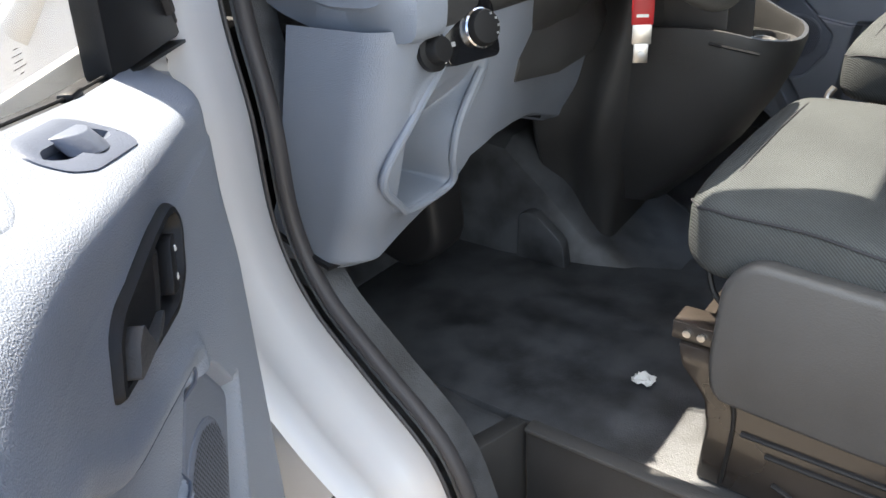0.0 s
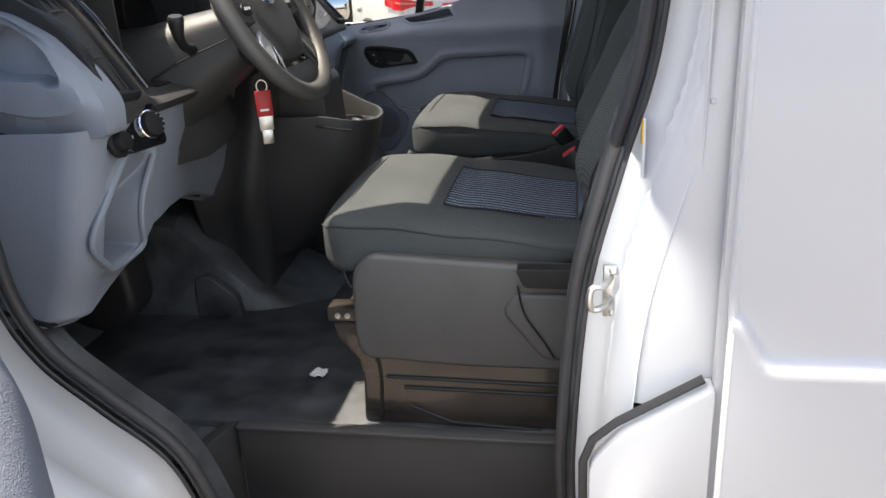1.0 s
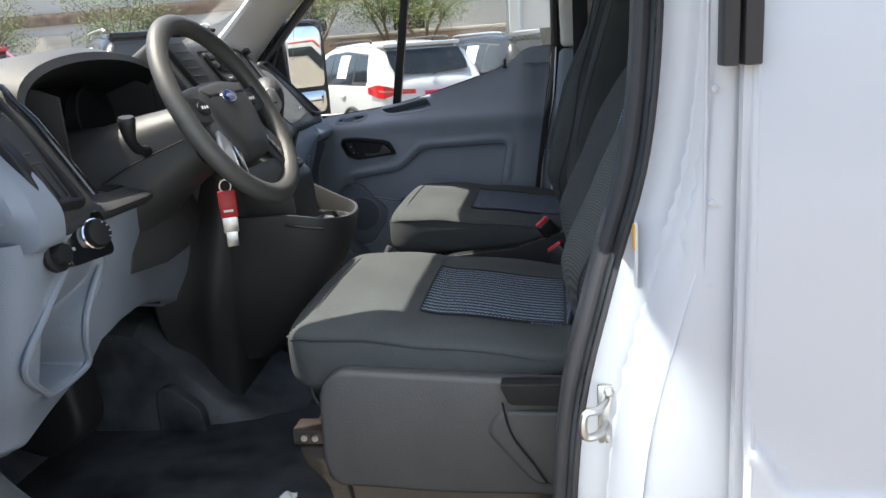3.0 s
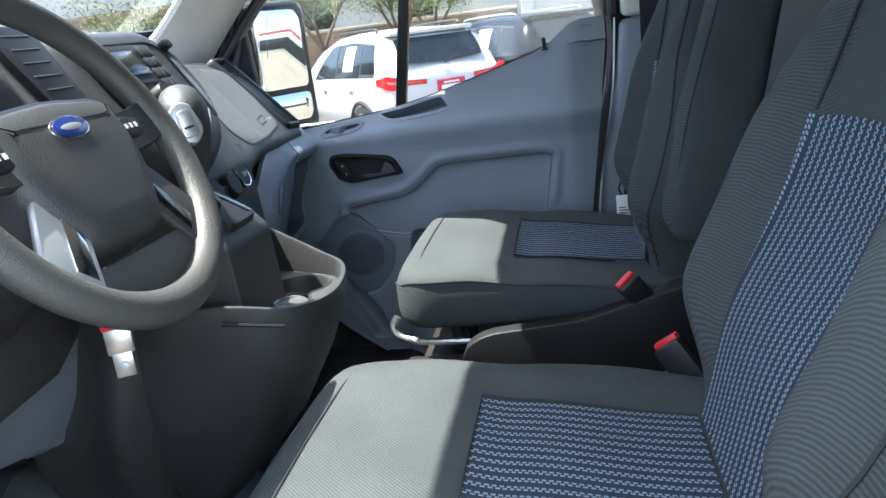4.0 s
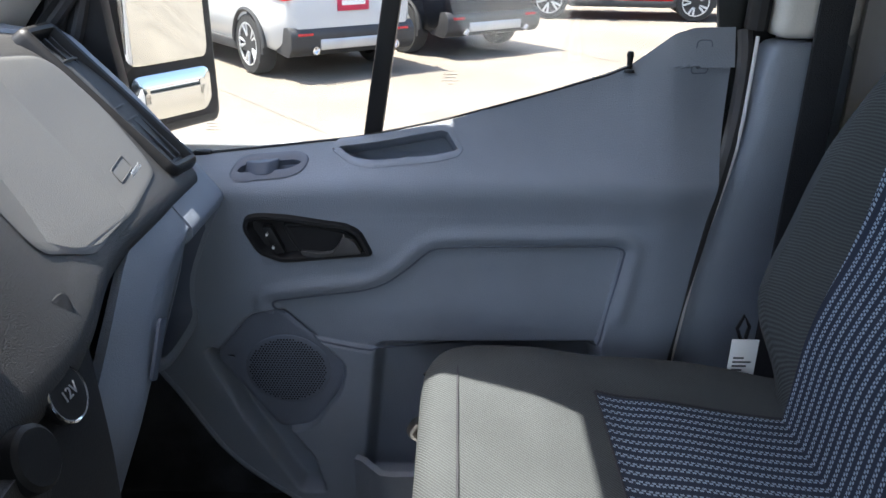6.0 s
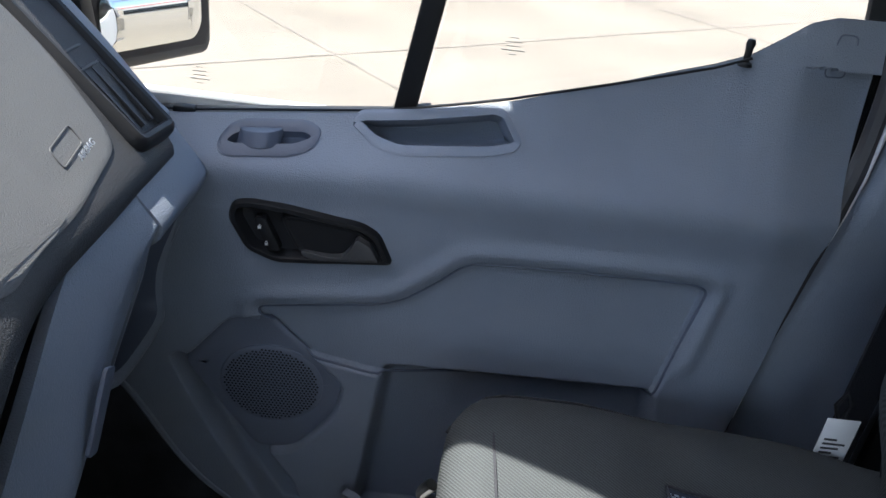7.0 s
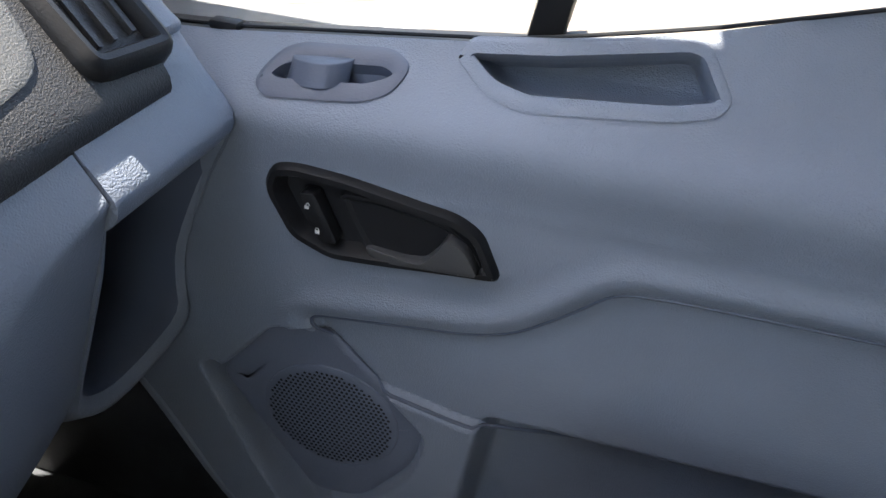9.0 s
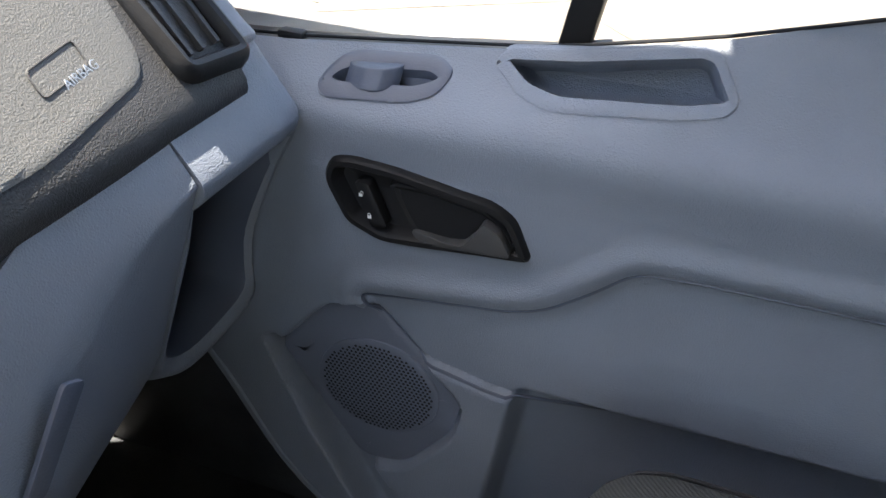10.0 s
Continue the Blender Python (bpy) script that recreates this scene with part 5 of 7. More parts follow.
dput("cap_rim", tube([(-0.318 + 0.0255 * math.cos(a), -0.035 + 0.0255 * math.sin(a), 1.190 + 0.003 * math.cos(a + 2.4)) for a in [i * math.pi / 14 for i in range(28)]], 0.0018, 6, True), SILVER, sockc)
dput("console_plate", tube([(-0.385, -0.142, 1.20), (-0.30, -0.115, 1.182)], 0.003, 6), BLACK, con)
col = loft([[(x, y, z) for x, y in rounded([(-0.62 + s, -0.17 + w), (-0.56 + s, -0.20 + w), (-0.50 + s, -0.10), (-0.52 + s, 0.26), (-0.75, 0.28), (-0.75, -0.2 + w)], 0.03, 3)] for z, s, w in ((1.345, 0.02, 0.06), (1.22, 0.02, 0.03), (1.05, -0.015, 0.02), (0.96, -0.045, 0.04), (0.86, -0.06, 0.08), (0.75, -0.075, 0.10), (0.692, -0.08, 0.10))])
dput("console_column", col, DARK, con, "charcoal column under the dash")
lev = thing("gear_lever", "black leather-look gear lever on the dash", "gear lever")
base = Vector((-0.447, -0.010, 1.325))
tip = Vector((-0.408, -0.082, 1.472))
dput("gear_housing", prism(rounded([(-0.62, 1.43), (-0.49, 1.385), (-0.405, 1.335), (-0.370, 1.300), (-0.362, 1.135), (-0.62, 1.12)], 0.014, 4), "y", -0.105, 0.058, 0.010, 3), DARK, con, "charcoal housing round the gear lever")
GG = Matrix.Translation((-0.440, -0.010, 1.357)) @ pose(0, 0, 0, 0, 30, 0)
dput("gear_gate", prism(rounded([(-0.085, -0.048), (-0.085, 0.048), (0.070, 0.046), (0.070, -0.046)], 0.012), "z", -0.02, 0.005, 0.003, m=GG), BLACK, lev, "black gate plate")
dput("position_strip", box((-0.03, 0.030, 0.004), (0.062, 0.043, 0.0065), 0.001, m=GG), GLOSS, lev)
ax_ = (tip - base).normalized()
GL = aim(tip, ax_)


def lever_loop(h, a, b, du=0.0, n=24):
    return [GL @ Vector((a * math.cos(2 * math.pi * k / n), b * math.sin(2 * math.pi * k / n) + du, h)) for k in range(n)]


dput("boot", loft([lever_loop(-0.175 + h, r, r * 0.9) for h, r in ((-0.02, 0.046), (0.0, 0.046), (0.012, 0.036), (0.020, 0.040), (0.034, 0.028), (0.044, 0.031), (0.060, 0.021), (0.070, 0.023), (0.088, 0.014))]), GLOSS, lev, "black pleated lever boot")
dput("shaft", tube([base, tip], 0.010, 10), BLACK, lev)
gk = dput("knob", loft([lever_loop(h, a, b, du) for h, a, b, du in ((-0.105, 0.012, 0.012, 0.0), (-0.085, 0.017, 0.017, 0.0), (-0.055, 0.024, 0.024, 0.002), (-0.022, 0.032, 0.034, 0.006), (0.010, 0.036, 0.043, 0.010), (0.034, 0.035, 0.046, 0.012), (0.052, 0.028, 0.038, 0.014), (0.061, 0.016, 0.022, 0.015), (0.063, 0.004, 0.005, 0.015))]), DARK, lev, "black grained gear knob")
gm = aim(tip + Vector((0.024, -0.040, 0.014)), Vector((0.62, -0.72, 0.25)), 100)
plate_ol = rounded([(-0.030, 0.0), (-0.012, 0.021), (0.030, 0.014), (0.036, 0.0), (0.030, -0.014), (-0.012, -0.021)], 0.012, 5)
dput("knob_plate", prism(plate_ol, "z", -0.010, 0.006, 0.003, 3, m=gm), SILVER, gk, "satin silver plate")
dput("release_button", prism(rounded([(-0.016, -0.012), (0.022, -0.009), (0.022, 0.009), (-0.016, 0.012)], 0.007, 4), "z", 0.004, 0.0085, 0.002, 3, m=gm), METAL, gk)
dput("button_mark", box((-0.004, -0.007, 0.0084), (-0.001, 0.007, 0.0090), 0, m=gm), BLACK, gk)

# ---------------------------------------------------------------- steering
st = thing("steering_wheel", "black four-spoke steering wheel with silver spokes", "steering wheel")
WC = Vector((-0.370, -0.400, 1.495))
wa = Vector((-0.46, 0, 0.888)).normalized()
wn2 = Vector((0.888, 0, 0.46)).normalized()
WM = Matrix(((0, wa.x, wn2.x, WC.x), (1, wa.y, wn2.y, WC.y), (0, wa.z, wn2.z, WC.z), (0, 0, 0, 1)))
RIM = material("wheel_rim_plastic", (0.050, 0.048, 0.045), 0.48, grain=0.5, grain_scale=650, stain=0.1)
dput("rim", tube([(0.186 * math.cos(a), 0.186 * math.sin(a), 0) for a in [i * math.pi / 40 for i in range(80)]], 0.0195, 16, True, r2=0.0175), RIM, st, "black grained wheel rim", m=WM)
hubo = rounded([(-0.108, 0.058), (0.0, 0.066), (0.108, 0.058), (0.112, 0.0), (0.100, -0.045), (0.062, -0.108), (-0.062, -0.108), (-0.100, -0.045), (-0.112, 0.0)], 0.026, 5)
rows = [[(u, v, h) for u, v in offset(hubo, d)] for d, h in ((-0.004, -0.055), (0.0, -0.012), (0.004, 0.002), (0.014, 0.010), (0.035, 0.014))]
hub = dput("hub", loft(rows), DARK, st, "black airbag hub", m=WM)
bo = [(0.031 * math.cos(a), 0.0135 * math.sin(a) + 0.022) for a in [k * math.pi / 16 for k in range(32)]]
dput("badge_rim", prism(bo, "z", 0.010, 0.0165, 0.001), CHROME, hub, m=WM)
dput("badge", prism([(u * 0.9, (v - 0.022) * 0.86 + 0.022) for u, v in bo], "z", 0.0155, 0.0175, 0.0005), BADGE, hub, "plain blue oval badge", m=WM)
dput("badge_stroke", prism([(u * 0.55, (v - 0.022) * 0.28 + 0.022) for u, v in bo], "z", 0.017, 0.0182, 0.0002), SILVER, hub, m=WM)
for sgn in (-1, 1):
    t = loft([[(sgn * x, y + dy, h) for dy, h in ((0.026, -0.006), (0.024, 0.005), (-0.024, 0.005), (-0.026, -0.006))] for x, y in ((0.06, 0.012), (0.10, 0.006), (0.14, 0.010), (0.178, 0.018))])
    sp = dput("upper_spoke", t, DARK, st, m=WM)
    dput("button_pad", prism([(sgn * 0.112 + 0.024 * math.cos(a), 0.010 + 0.014 * math.sin(a)) for a in [k * math.pi / 10 for k in range(20)]], "z", 0.003, 0.009, 0.002), BLACK, sp, m=WM)
    for k in range(3):
        dput("button_mark", box((sgn * 0.112 - 0.012 + 0.010 * k, 0.008, 0.009), (sgn * 0.112 - 0.007 + 0.010 * k, 0.014, 0.0096), 0), LABEL, sp, m=WM)
    P0 = [(sgn * 0.050, -0.060), (sgn * 0.090, -0.020), (sgn * 0.150, -0.105), (sgn * 0.100, -0.156)]
    t = prism(P0, "z", -0.010, 0.002, 0.004)
    dput("lower_spoke", t, SILVER if sgn < 0 else DARK, st, "satin silver lower spoke", m=WM)
    dput("spoke_gloss", prism([(sgn * 0.062, -0.062), (sgn * 0.078, -0.045), (sgn * 0.112, -0.110), (sgn * 0.095, -0.128)], "z", 0.001, 0.0035, 0.001), CHROME if sgn < 0 else GLOSS, st, m=WM)
dput("lower_web", prism(rounded([(-0.10, -0.118), (0.10, -0.118), (0.115, -0.150), (0.05, -0.178), (-0.05, -0.178), (-0.115, -0.150)], 0.02), "z", -0.012, -0.002, 0.004), DARK, st, m=WM)

scol = thing("steering_column", "charcoal plastic steering column shroud with stalk", "steering column")
rows = []
for x, z, h, w in ((-0.72, 1.30, 0.17, 0.150), (-0.62, 1.345, 0.13, 0.130), (-0.52, 1.405, 0.092, 0.108), (-0.45, 1.437, 0.072, 0.090), (-0.415, 1.452, 0.060, 0.078)):
    rows.append([(x - 0.12 * (zz / max(h, 0.01)) * h, -0.405 + ww, z + zz) for ww, zz in rounded([(-w, -h * 0.6), (-w * 0.55, -h), (w * 0.55, -h), (w, -h * 0.6), (w * 0.92, h * 0.7), (w * 0.55, h), (-w * 0.55, h), (-w * 0.92, h * 0.7)], 0.03, 3)])
sh = dput("shroud", loft(rows), DARK, scol, "charcoal grained column shroud")
dput("shroud_seam", tube([(-0.62, -0.536, 1.36), (-0.52, -0.515, 1.415), (-0.43, -0.488, 1.45)], 0.002, 6), BLACK, sh)
under = loft([[(-0.66 + dx, y0, 1.38), (-0.60 + dx, y0, 1.335), (-0.575 + dx, y0 + dy, zb_ + 0.03), (-0.585 + dx, y0 + dy, zb_), (-0.66 + dx, y0 + dy, zb_)] for y0, dy, zb_, dx in ((-0.535, 0.010, 1.215, 0.0), (-0.52, 0.004, 1.20, 0.02), (-0.42, 0.0, 1.196, 0.045), (-0.30, 0.0, 1.205, 0.045), (-0.21, 0.0, 1.225, 0.02), (-0.19, -0.004, 1.245, 0.0))])
dput("lower_shroud", under, DARK, scol, "charcoal cover under the column")
stk = dput("stalk", tube(smooth_path([(-0.50, -0.50, 1.435), (-0.492, -0.545, 1.445), (-0.485, -0.575, 1.468), (-0.480, -0.585, 1.505)], 5), [0.012, 0.010, 0.0095, 0.009, 0.009, 0.009, 0.009, 0.009, 0.009, 0.010, 0.011, 0.012, 0.014, 0.015, 0.016, 0.013], 12), BLACK, scol, "black indicator stalk")
dput("stalk", tube(smooth_path([(-0.50, -0.30, 1.435), (-0.495, -0.26, 1.445), (-0.49, -0.215, 1.455)], 5), 0.010, 12), BLACK, scol)

KT = Matrix.Translation((-0.455, -0.284, 0)) @ pose(0, 0, 0, 0, 0, -62) @ Matrix.Translation((0.455, 0.284, 0))
kt = thing("key_tag", "red plastic tag with steel plate hanging from the key", "key tag")
dput("red_strip", box((-0.458, -0.302, 1.255), (-0.452, -0.265, 1.315), 0.002), RED, kt, "red plastic strip", m=KT)
dput("steel_plate", box((-0.457, -0.300, 1.222), (-0.453, -0.267, 1.257), 0.001), METAL, kt, "bare steel plate", m=KT)
dput("steel_tongue", box((-0.457, -0.296, 1.190), (-0.453, -0.271, 1.224), 0.001), METAL, kt, m=KT)
dput("plate_hole", lathe([(0.006, 0), (0.006, 0.003), (0, 0.004)], 12, aim((-0.453, -0.283, 1.205), (1, 0, 0))), SILVER, kt, m=KT)
dput("tag_bar", box((-0.4522, -0.294, 1.268), (-0.4514, -0.274, 1.273), 0), SILVER, kt, m=KT)
dput("key_ring", tube([(-0.455 + 0.0 * a, -0.284 + 0.012 * math.cos(a), 1.325 + 0.014 * math.sin(a)) for a in [i * math.pi / 10 for i in range(20)]], 0.0015, 6, True), METAL, kt, m=KT)
# brake pedal in the dark footwell
pdl = thing("brake_pedal", "black rubber pedal hanging in the footwell", "pedal")
dput("arm", tube([(-0.95, -0.40, 1.10), (-0.90, -0.40, 0.92), (-0.88, -0.40, 0.86)], 0.010, 8), BLACK, pdl)
dput("pad", box((-0.02, -0.05, -0.03), (0.01, 0.05, 0.03), 0.006, m=Matrix.Translation((-0.87, -0.40, 0.85)) @ pose(0, 0, 0, 0, -30, 0)), BLACK, pdl)
t = prism(rounded([(-0.92, 0.80), (-0.74, 0.74), (-0.66, 0.80), (-0.68, 0.98), (-0.80, 1.06), (-0.92, 1.04)], 0.05, 4), "y", -0.58, -0.48, 0.02, 3)
t.transform(Matrix.Translation((-0.03, 0, 0.08)))
fw = thing("footwell_cover", "black plastic cover beside the pedals", "cover")
dput("shell", t, BLACK, fw)

# ---------------------------------------------------------------- seats
def stripe_cloth():
    """Navy seat cloth with rows of pale stitched dashes along the seat."""
    m = bpy.data.materials.new("striped_cloth")
    m.use_nodes = True
    nt = m.node_tree
    b = nt.nodes["Principled BSDF"]
    b.inputs["Roughness"].default_value = 0.9
    b.inputs["Specular IOR Level"].default_value = 0.2
    co = nt.nodes.new("ShaderNodeTexCoord")
    sp = nt.nodes.new("ShaderNodeSeparateXYZ")
    nt.links.new(co.outputs["Object"], sp.inputs[0])

    def op(kind, a, b2=None, c=None):
        n = nt.nodes.new("ShaderNodeMath")
        n.operation = kind
        for i, q in enumerate((a, b2, c)):
            if q is None:
                continue
            if isinstance(q, (int, float)):
                n.inputs[i].default_value = q
            else:
                nt.links.new(q, n.inputs[i])
        return n.outputs[0]
    row = op("FRACT", op("MULTIPLY", sp.outputs["Y"], 1 / 0.0155))
    one = op("COMPARE", row, 0.36, 0.10)
    two = op("COMPARE", row, 0.62, 0.10)
    line = op("ADD", one, two)
    along = op("ADD", sp.outputs["X"], sp.outputs["Z"])
    dash = op("LESS_THAN", op("FRACT", op("ADD", op("MULTIPLY", along, 1 / 0.0065), op("MULTIPLY", two, 0.5))), 0.62)
    fac = op("MULTIPLY", line, dash)
    mix = nt.nodes.new("ShaderNodeMix")
    mix.data_type = "RGBA"
    mix.inputs["A"].default_value = (0.026, 0.032, 0.048, 1)
    mix.inputs["B"].default_value = (0.23, 0.28, 0.34, 1)
    nt.links.new(fac, mix.inputs["Factor"])
    nt.links.new(mix.outputs["Result"], b.inputs["Base Color"])
    rib = op("SINE", op("MULTIPLY", sp.outputs["Y"], 2 * math.pi / 0.0155))
    bump = nt.nodes.new("ShaderNodeBump")
    bump.inputs["Strength"].default_value = 0.5
    bump.inputs["Distance"].default_value = 0.002
    nt.links.new(op("ADD", rib, op("MULTIPLY", fac, 0.6)), bump.inputs["Height"])
    nt.links.new(bump.outputs["Normal"], b.inputs["Normal"])
    return m


def ribbed_cloth():
    """Charcoal seat cloth with a fine corded weave."""
    m = material("corded_cloth", (0.058, 0.063, 0.064), 0.92, grain=0.5, grain_scale=900, spec=0.15, stain=0.10)
    nt = m.node_tree
    co = nt.nodes.new("ShaderNodeTexCoord")
    w = nt.nodes.new("ShaderNodeTexWave")
    w.bands_direction = "DIAGONAL"
    w.inputs["Scale"].default_value = 125
    w.inputs["Distortion"].default_value = 0.6
    w.inputs["Detail"].default_value = 1
    nt.links.new(co.outputs["Object"], w.inputs["Vector"])
    b2 = nt.nodes.new("ShaderNodeBump")
    b2.inputs["Strength"].default_value = 0.4
    b2.inputs["Distance"].default_value = 0.0012
    nt.links.new(w.outputs["Fac"], b2.inputs["Height"])
    # shade in the grooves between cords, multiplied into the colour
    shade = nt.nodes.new("ShaderNodeMix")
    shade.data_type, shade.blend_type = "RGBA", "MULTIPLY"
    shade.inputs["Factor"].default_value = 1.0
    lift = nt.nodes.new("ShaderNodeMapRange")
    lift.inputs["To Min"].default_value, lift.inputs["To Max"].default_value = 0.72, 1.18
    nt.links.new(w.outputs["Fac"], lift.inputs["Value"])
    nt.links.new(nt.nodes["Mix"].outputs["Result"], shade.inputs["A"])
    nt.links.new(lift.outputs["Result"], shade.inputs["B"])
    nt.links.new(shade.outputs["Result"], nt.nodes["Principled BSDF"].inputs["Base Color"])
    old = nt.nodes["Bump"]
    nt.links.new(b2.outputs["Normal"], old.inputs["Normal"])
    return m


STRIPE = stripe_cloth()
CORD = ribbed_cloth()


def cushion_top(x, y):
    """Height of the seat cushion's upholstered top."""
    z = 1.128 - 0.030 * sstep(-0.10, 0.05, x) - 0.022 * sstep(0.05, 0.30, x)
    z += 0.010 * (1 - (y / 0.28) ** 2) * (1 - sstep(0.0, 0.2, x))
    z += 0.012 * sstep(0.150, 0.205, abs(y)) * sstep(-0.10, 0.05, x) * (1 - sstep(0.15, 0.32, x))
    return z


FRONT = -0.240


def cushion_half(x):
    """Half width of the cushion in plan, with round front corners."""
    k = max(0.0, 1 - (x - FRONT) / 0.085)
    return 0.190 + 0.085 * math.sqrt(max(0.0, 1 - k * k)) - 0.020 * sstep(0.2, 0.34, x)


def cushion():
    rows = []
    n = 56
    xs = [FRONT + 0.602 * (i / 44) ** 1.35 for i in range(45)]
    for x in xs:
        e = max(0.0, 1 - (x - FRONT) / 0.045)
        hw = cushion_half(x)
        top_drop = 0.050 * (1 - math.sqrt(max(0.0, 1 - e * e)))
        zb = 0.998 + 0.030 * (1 - math.sqrt(max(0.0, 1 - e * e))) + 0.03 * sstep(0.0, 0.3, x)
        zm = 1.06
        lp = []
        for k in range(n):
            a = 2 * math.pi * k / n
            c, s = math.cos(a), math.sin(a)
            y = hw * math.copysign(abs(c) ** 0.30, c)
            if s >= 0:
                z = zm + (cushion_top(x, y) - top_drop - zm) * abs(s) ** 0.30
            else:
                z = zm - (zm - zb) * abs(s) ** 0.40
                y *= 1 - 0.03 * abs(s)
            lp.append((x, y, z))
        rows.append(lp)
    return loft(rows)


def back_front(h, y):
    """How far forward the back's face stands at height h and side y."""
    a = abs(y)
    bol = sstep(0.135, 0.215, a) * (1 - 0.35 * sstep(0.235, 0.28, a))
    amt = 0.066 * sstep(-0.02, 0.15, h) * (1 - 0.62 * sstep(0.30, 0.62, h))
    hollow = 0.014 * math.exp(-((h - 0.32) / 0.16) ** 2) * math.exp(-(y / 0.12) ** 2)
    return -bol * amt + hollow - 0.014 * math.exp(-((h - 0.14) / 0.10) ** 2)


def back_half(h):
    return 0.222 + 0.052 * sstep(-0.02, 0.20, h) - 0.070 * sstep(0.28, 0.60, h) - 0.05 * sstep(0.64, 0.70, h) ** 2


def backrest():
    rows = []
    n = 56
    H = 0.70
    for i in range(45):
        h = H * i / 44
        hw = back_half(h)
        dep = 0.135 - 0.025 * sstep(0.3, 0.7, h) - 0.06 * sstep(0.66, 0.70, h) ** 2
        lp = []
        for k in range(n):
            a = 2 * math.pi * k / n
            c, s = math.cos(a), math.sin(a)
            y = hw * math.copysign(abs(c) ** 0.45, c)
            if s >= 0:
                f = back_front(h, y) + 0.03 * sstep(0.66, 0.70, h) ** 2
                x = 0.050 + (f - 0.050) * abs(s) ** 0.42
            else:
                x = 0.050 + (dep - 0.050) * abs(s) ** 0.5
            lp.append((x, y, h))
        rows.append(lp)
    return loft(rows)


BACKS = {True: pose(0.276, 0, 1.078, 0, 20.0, 0), False: pose(0.266, 0, 1.078, 0, 11.0, 0)}


def seat(name, label, y, driver):
    s = thing(name, label, "car seat", "front seats")
    P = Matrix.Translation((0, y, 0))
    s.matrix_world = P
    back = BACKS[driver]

    def put(pname, bm, mat, parent=s, lab="", m=None):
        if m is not None:
            bm.transform(m)
        return part(pname, bm, mat, parent, lab)
    cu = put("cushion", cushion(), CORD, lab="charcoal corded cloth seat cushion")
    put("cushion_insert", sheet(30, 28, lambda u, v: (0.0 + 0.262 * u, (-0.142 + 0.284 * v) * (1 - 0.06 * u), cushion_top(0.262 * u, -0.142 + 0.284 * v) + 0.0032), 0.004), STRIPE, cu, "navy striped cloth insert")
    # welts: across the front and round the top edge
    put("seam", tube([(FRONT + 0.052, -0.225 + 0.45 * k / 24, cushion_top(FRONT + 0.052, -0.225 + 0.45 * k / 24) + 0.0005 - 0.011 * abs(-1 + k / 12) ** 6) for k in range(25)], 0.0018, 6), CLOTH, cu)
    for sg in (-1, 1):
        put("seam", tube([(x, sg * (cushion_half(x) - 0.002), cushion_top(x, 0.25) - 0.020 - 0.016 * max(0.0, 1 - (x - FRONT) / 0.05)) for x in [FRONT + 0.004 + 0.022 * i for i in range(26)]], 0.0022, 6), CLOTH, cu)
        put("seam", tube([(0.262 * i / 16, sg * (0.144 - 0.008 * i / 16), cushion_top(0.262 * i / 16, 0.144) + 0.0045) for i in range(17)], 0.0016, 6), CLOTH, cu)
    put("seam", tube([(-0.001, -0.142 + 0.284 * i / 12, cushion_top(0, -0.142 + 0.284 * i / 12) + 0.0045) for i in range(13)], 0.0016, 6), CLOTH, cu)
    bk = put("backrest", backrest(), CORD, lab="charcoal corded cloth backrest")
    bk.matrix_local = back
    put("back_insert", sheet(30, 44, lambda u, v: (back_front(0.0 + 0.375 * v, (-0.5 + u) * (0.275 + 0.030 * v)) - 0.0035, (-0.5 + u) * (0.275 + 0.030 * v), 0.0 + (0.375 + 0.014 * math.cos(math.pi * (u - 0.5))) * v), 0.004), STRIPE, bk, "navy striped cloth insert")
    for sg in (-1, 1):
        put("seam", tube([(back_front(0.38 + 0.29 * i / 12, 0.152) - 0.001, sg * (0.152 - 0.010 * i / 12), 0.38 + 0.29 * i / 12) for i in range(13)], 0.0022, 6), CLOTH, bk)
        put("seam", tube([(0.05 + (back_front(0.02 + 0.62 * i / 24, back_half(0.02 + 0.62 * i / 24) * 0.965) - 0.05) * 0.67 - 0.0005, sg * back_half(0.02 + 0.62 * i / 24) * 0.965, 0.02 + 0.62 * i / 24) for i in range(25)], 0.0022, 6), CLOTH, bk)
    hr = put("headrest", loft([[(0.03 + 0.055 * r * math.cos(a) * (1 if math.cos(a) > 0 else 0.8), 0.135 * r * math.copysign(abs(math.sin(a)) ** 0.6, math.sin(a)), 0.745 + hz) for a in [k * math.pi / 16 for k in range(32)]] for hz, r in ((0, 0.75), (0.02, 0.95), (0.08, 1.0), (0.14, 0.96), (0.165, 0.75), (0.17, 0.3))]), CLOTH, bk)
    for sg in (-1, 1):
        put("post", tube([(0.045, sg * 0.06, 0.66), (0.04, sg * 0.06, 0.78)], 0.006, 8), CHROME, bk)
    # pedestal, stamped and painted
    ped = prism([(-0.212, 0.915), (-0.205, 0.880), (-0.168, 0.835), (-0.160, 0.790), (-0.166, 0.69), (0.36, 0.69), (0.36, 0.915)], "y", -0.29, 0.29, 0.008, 2)
    pd = put("pedestal", ped, PEDESTAL, lab="black painted pressed steel seat pedestal")
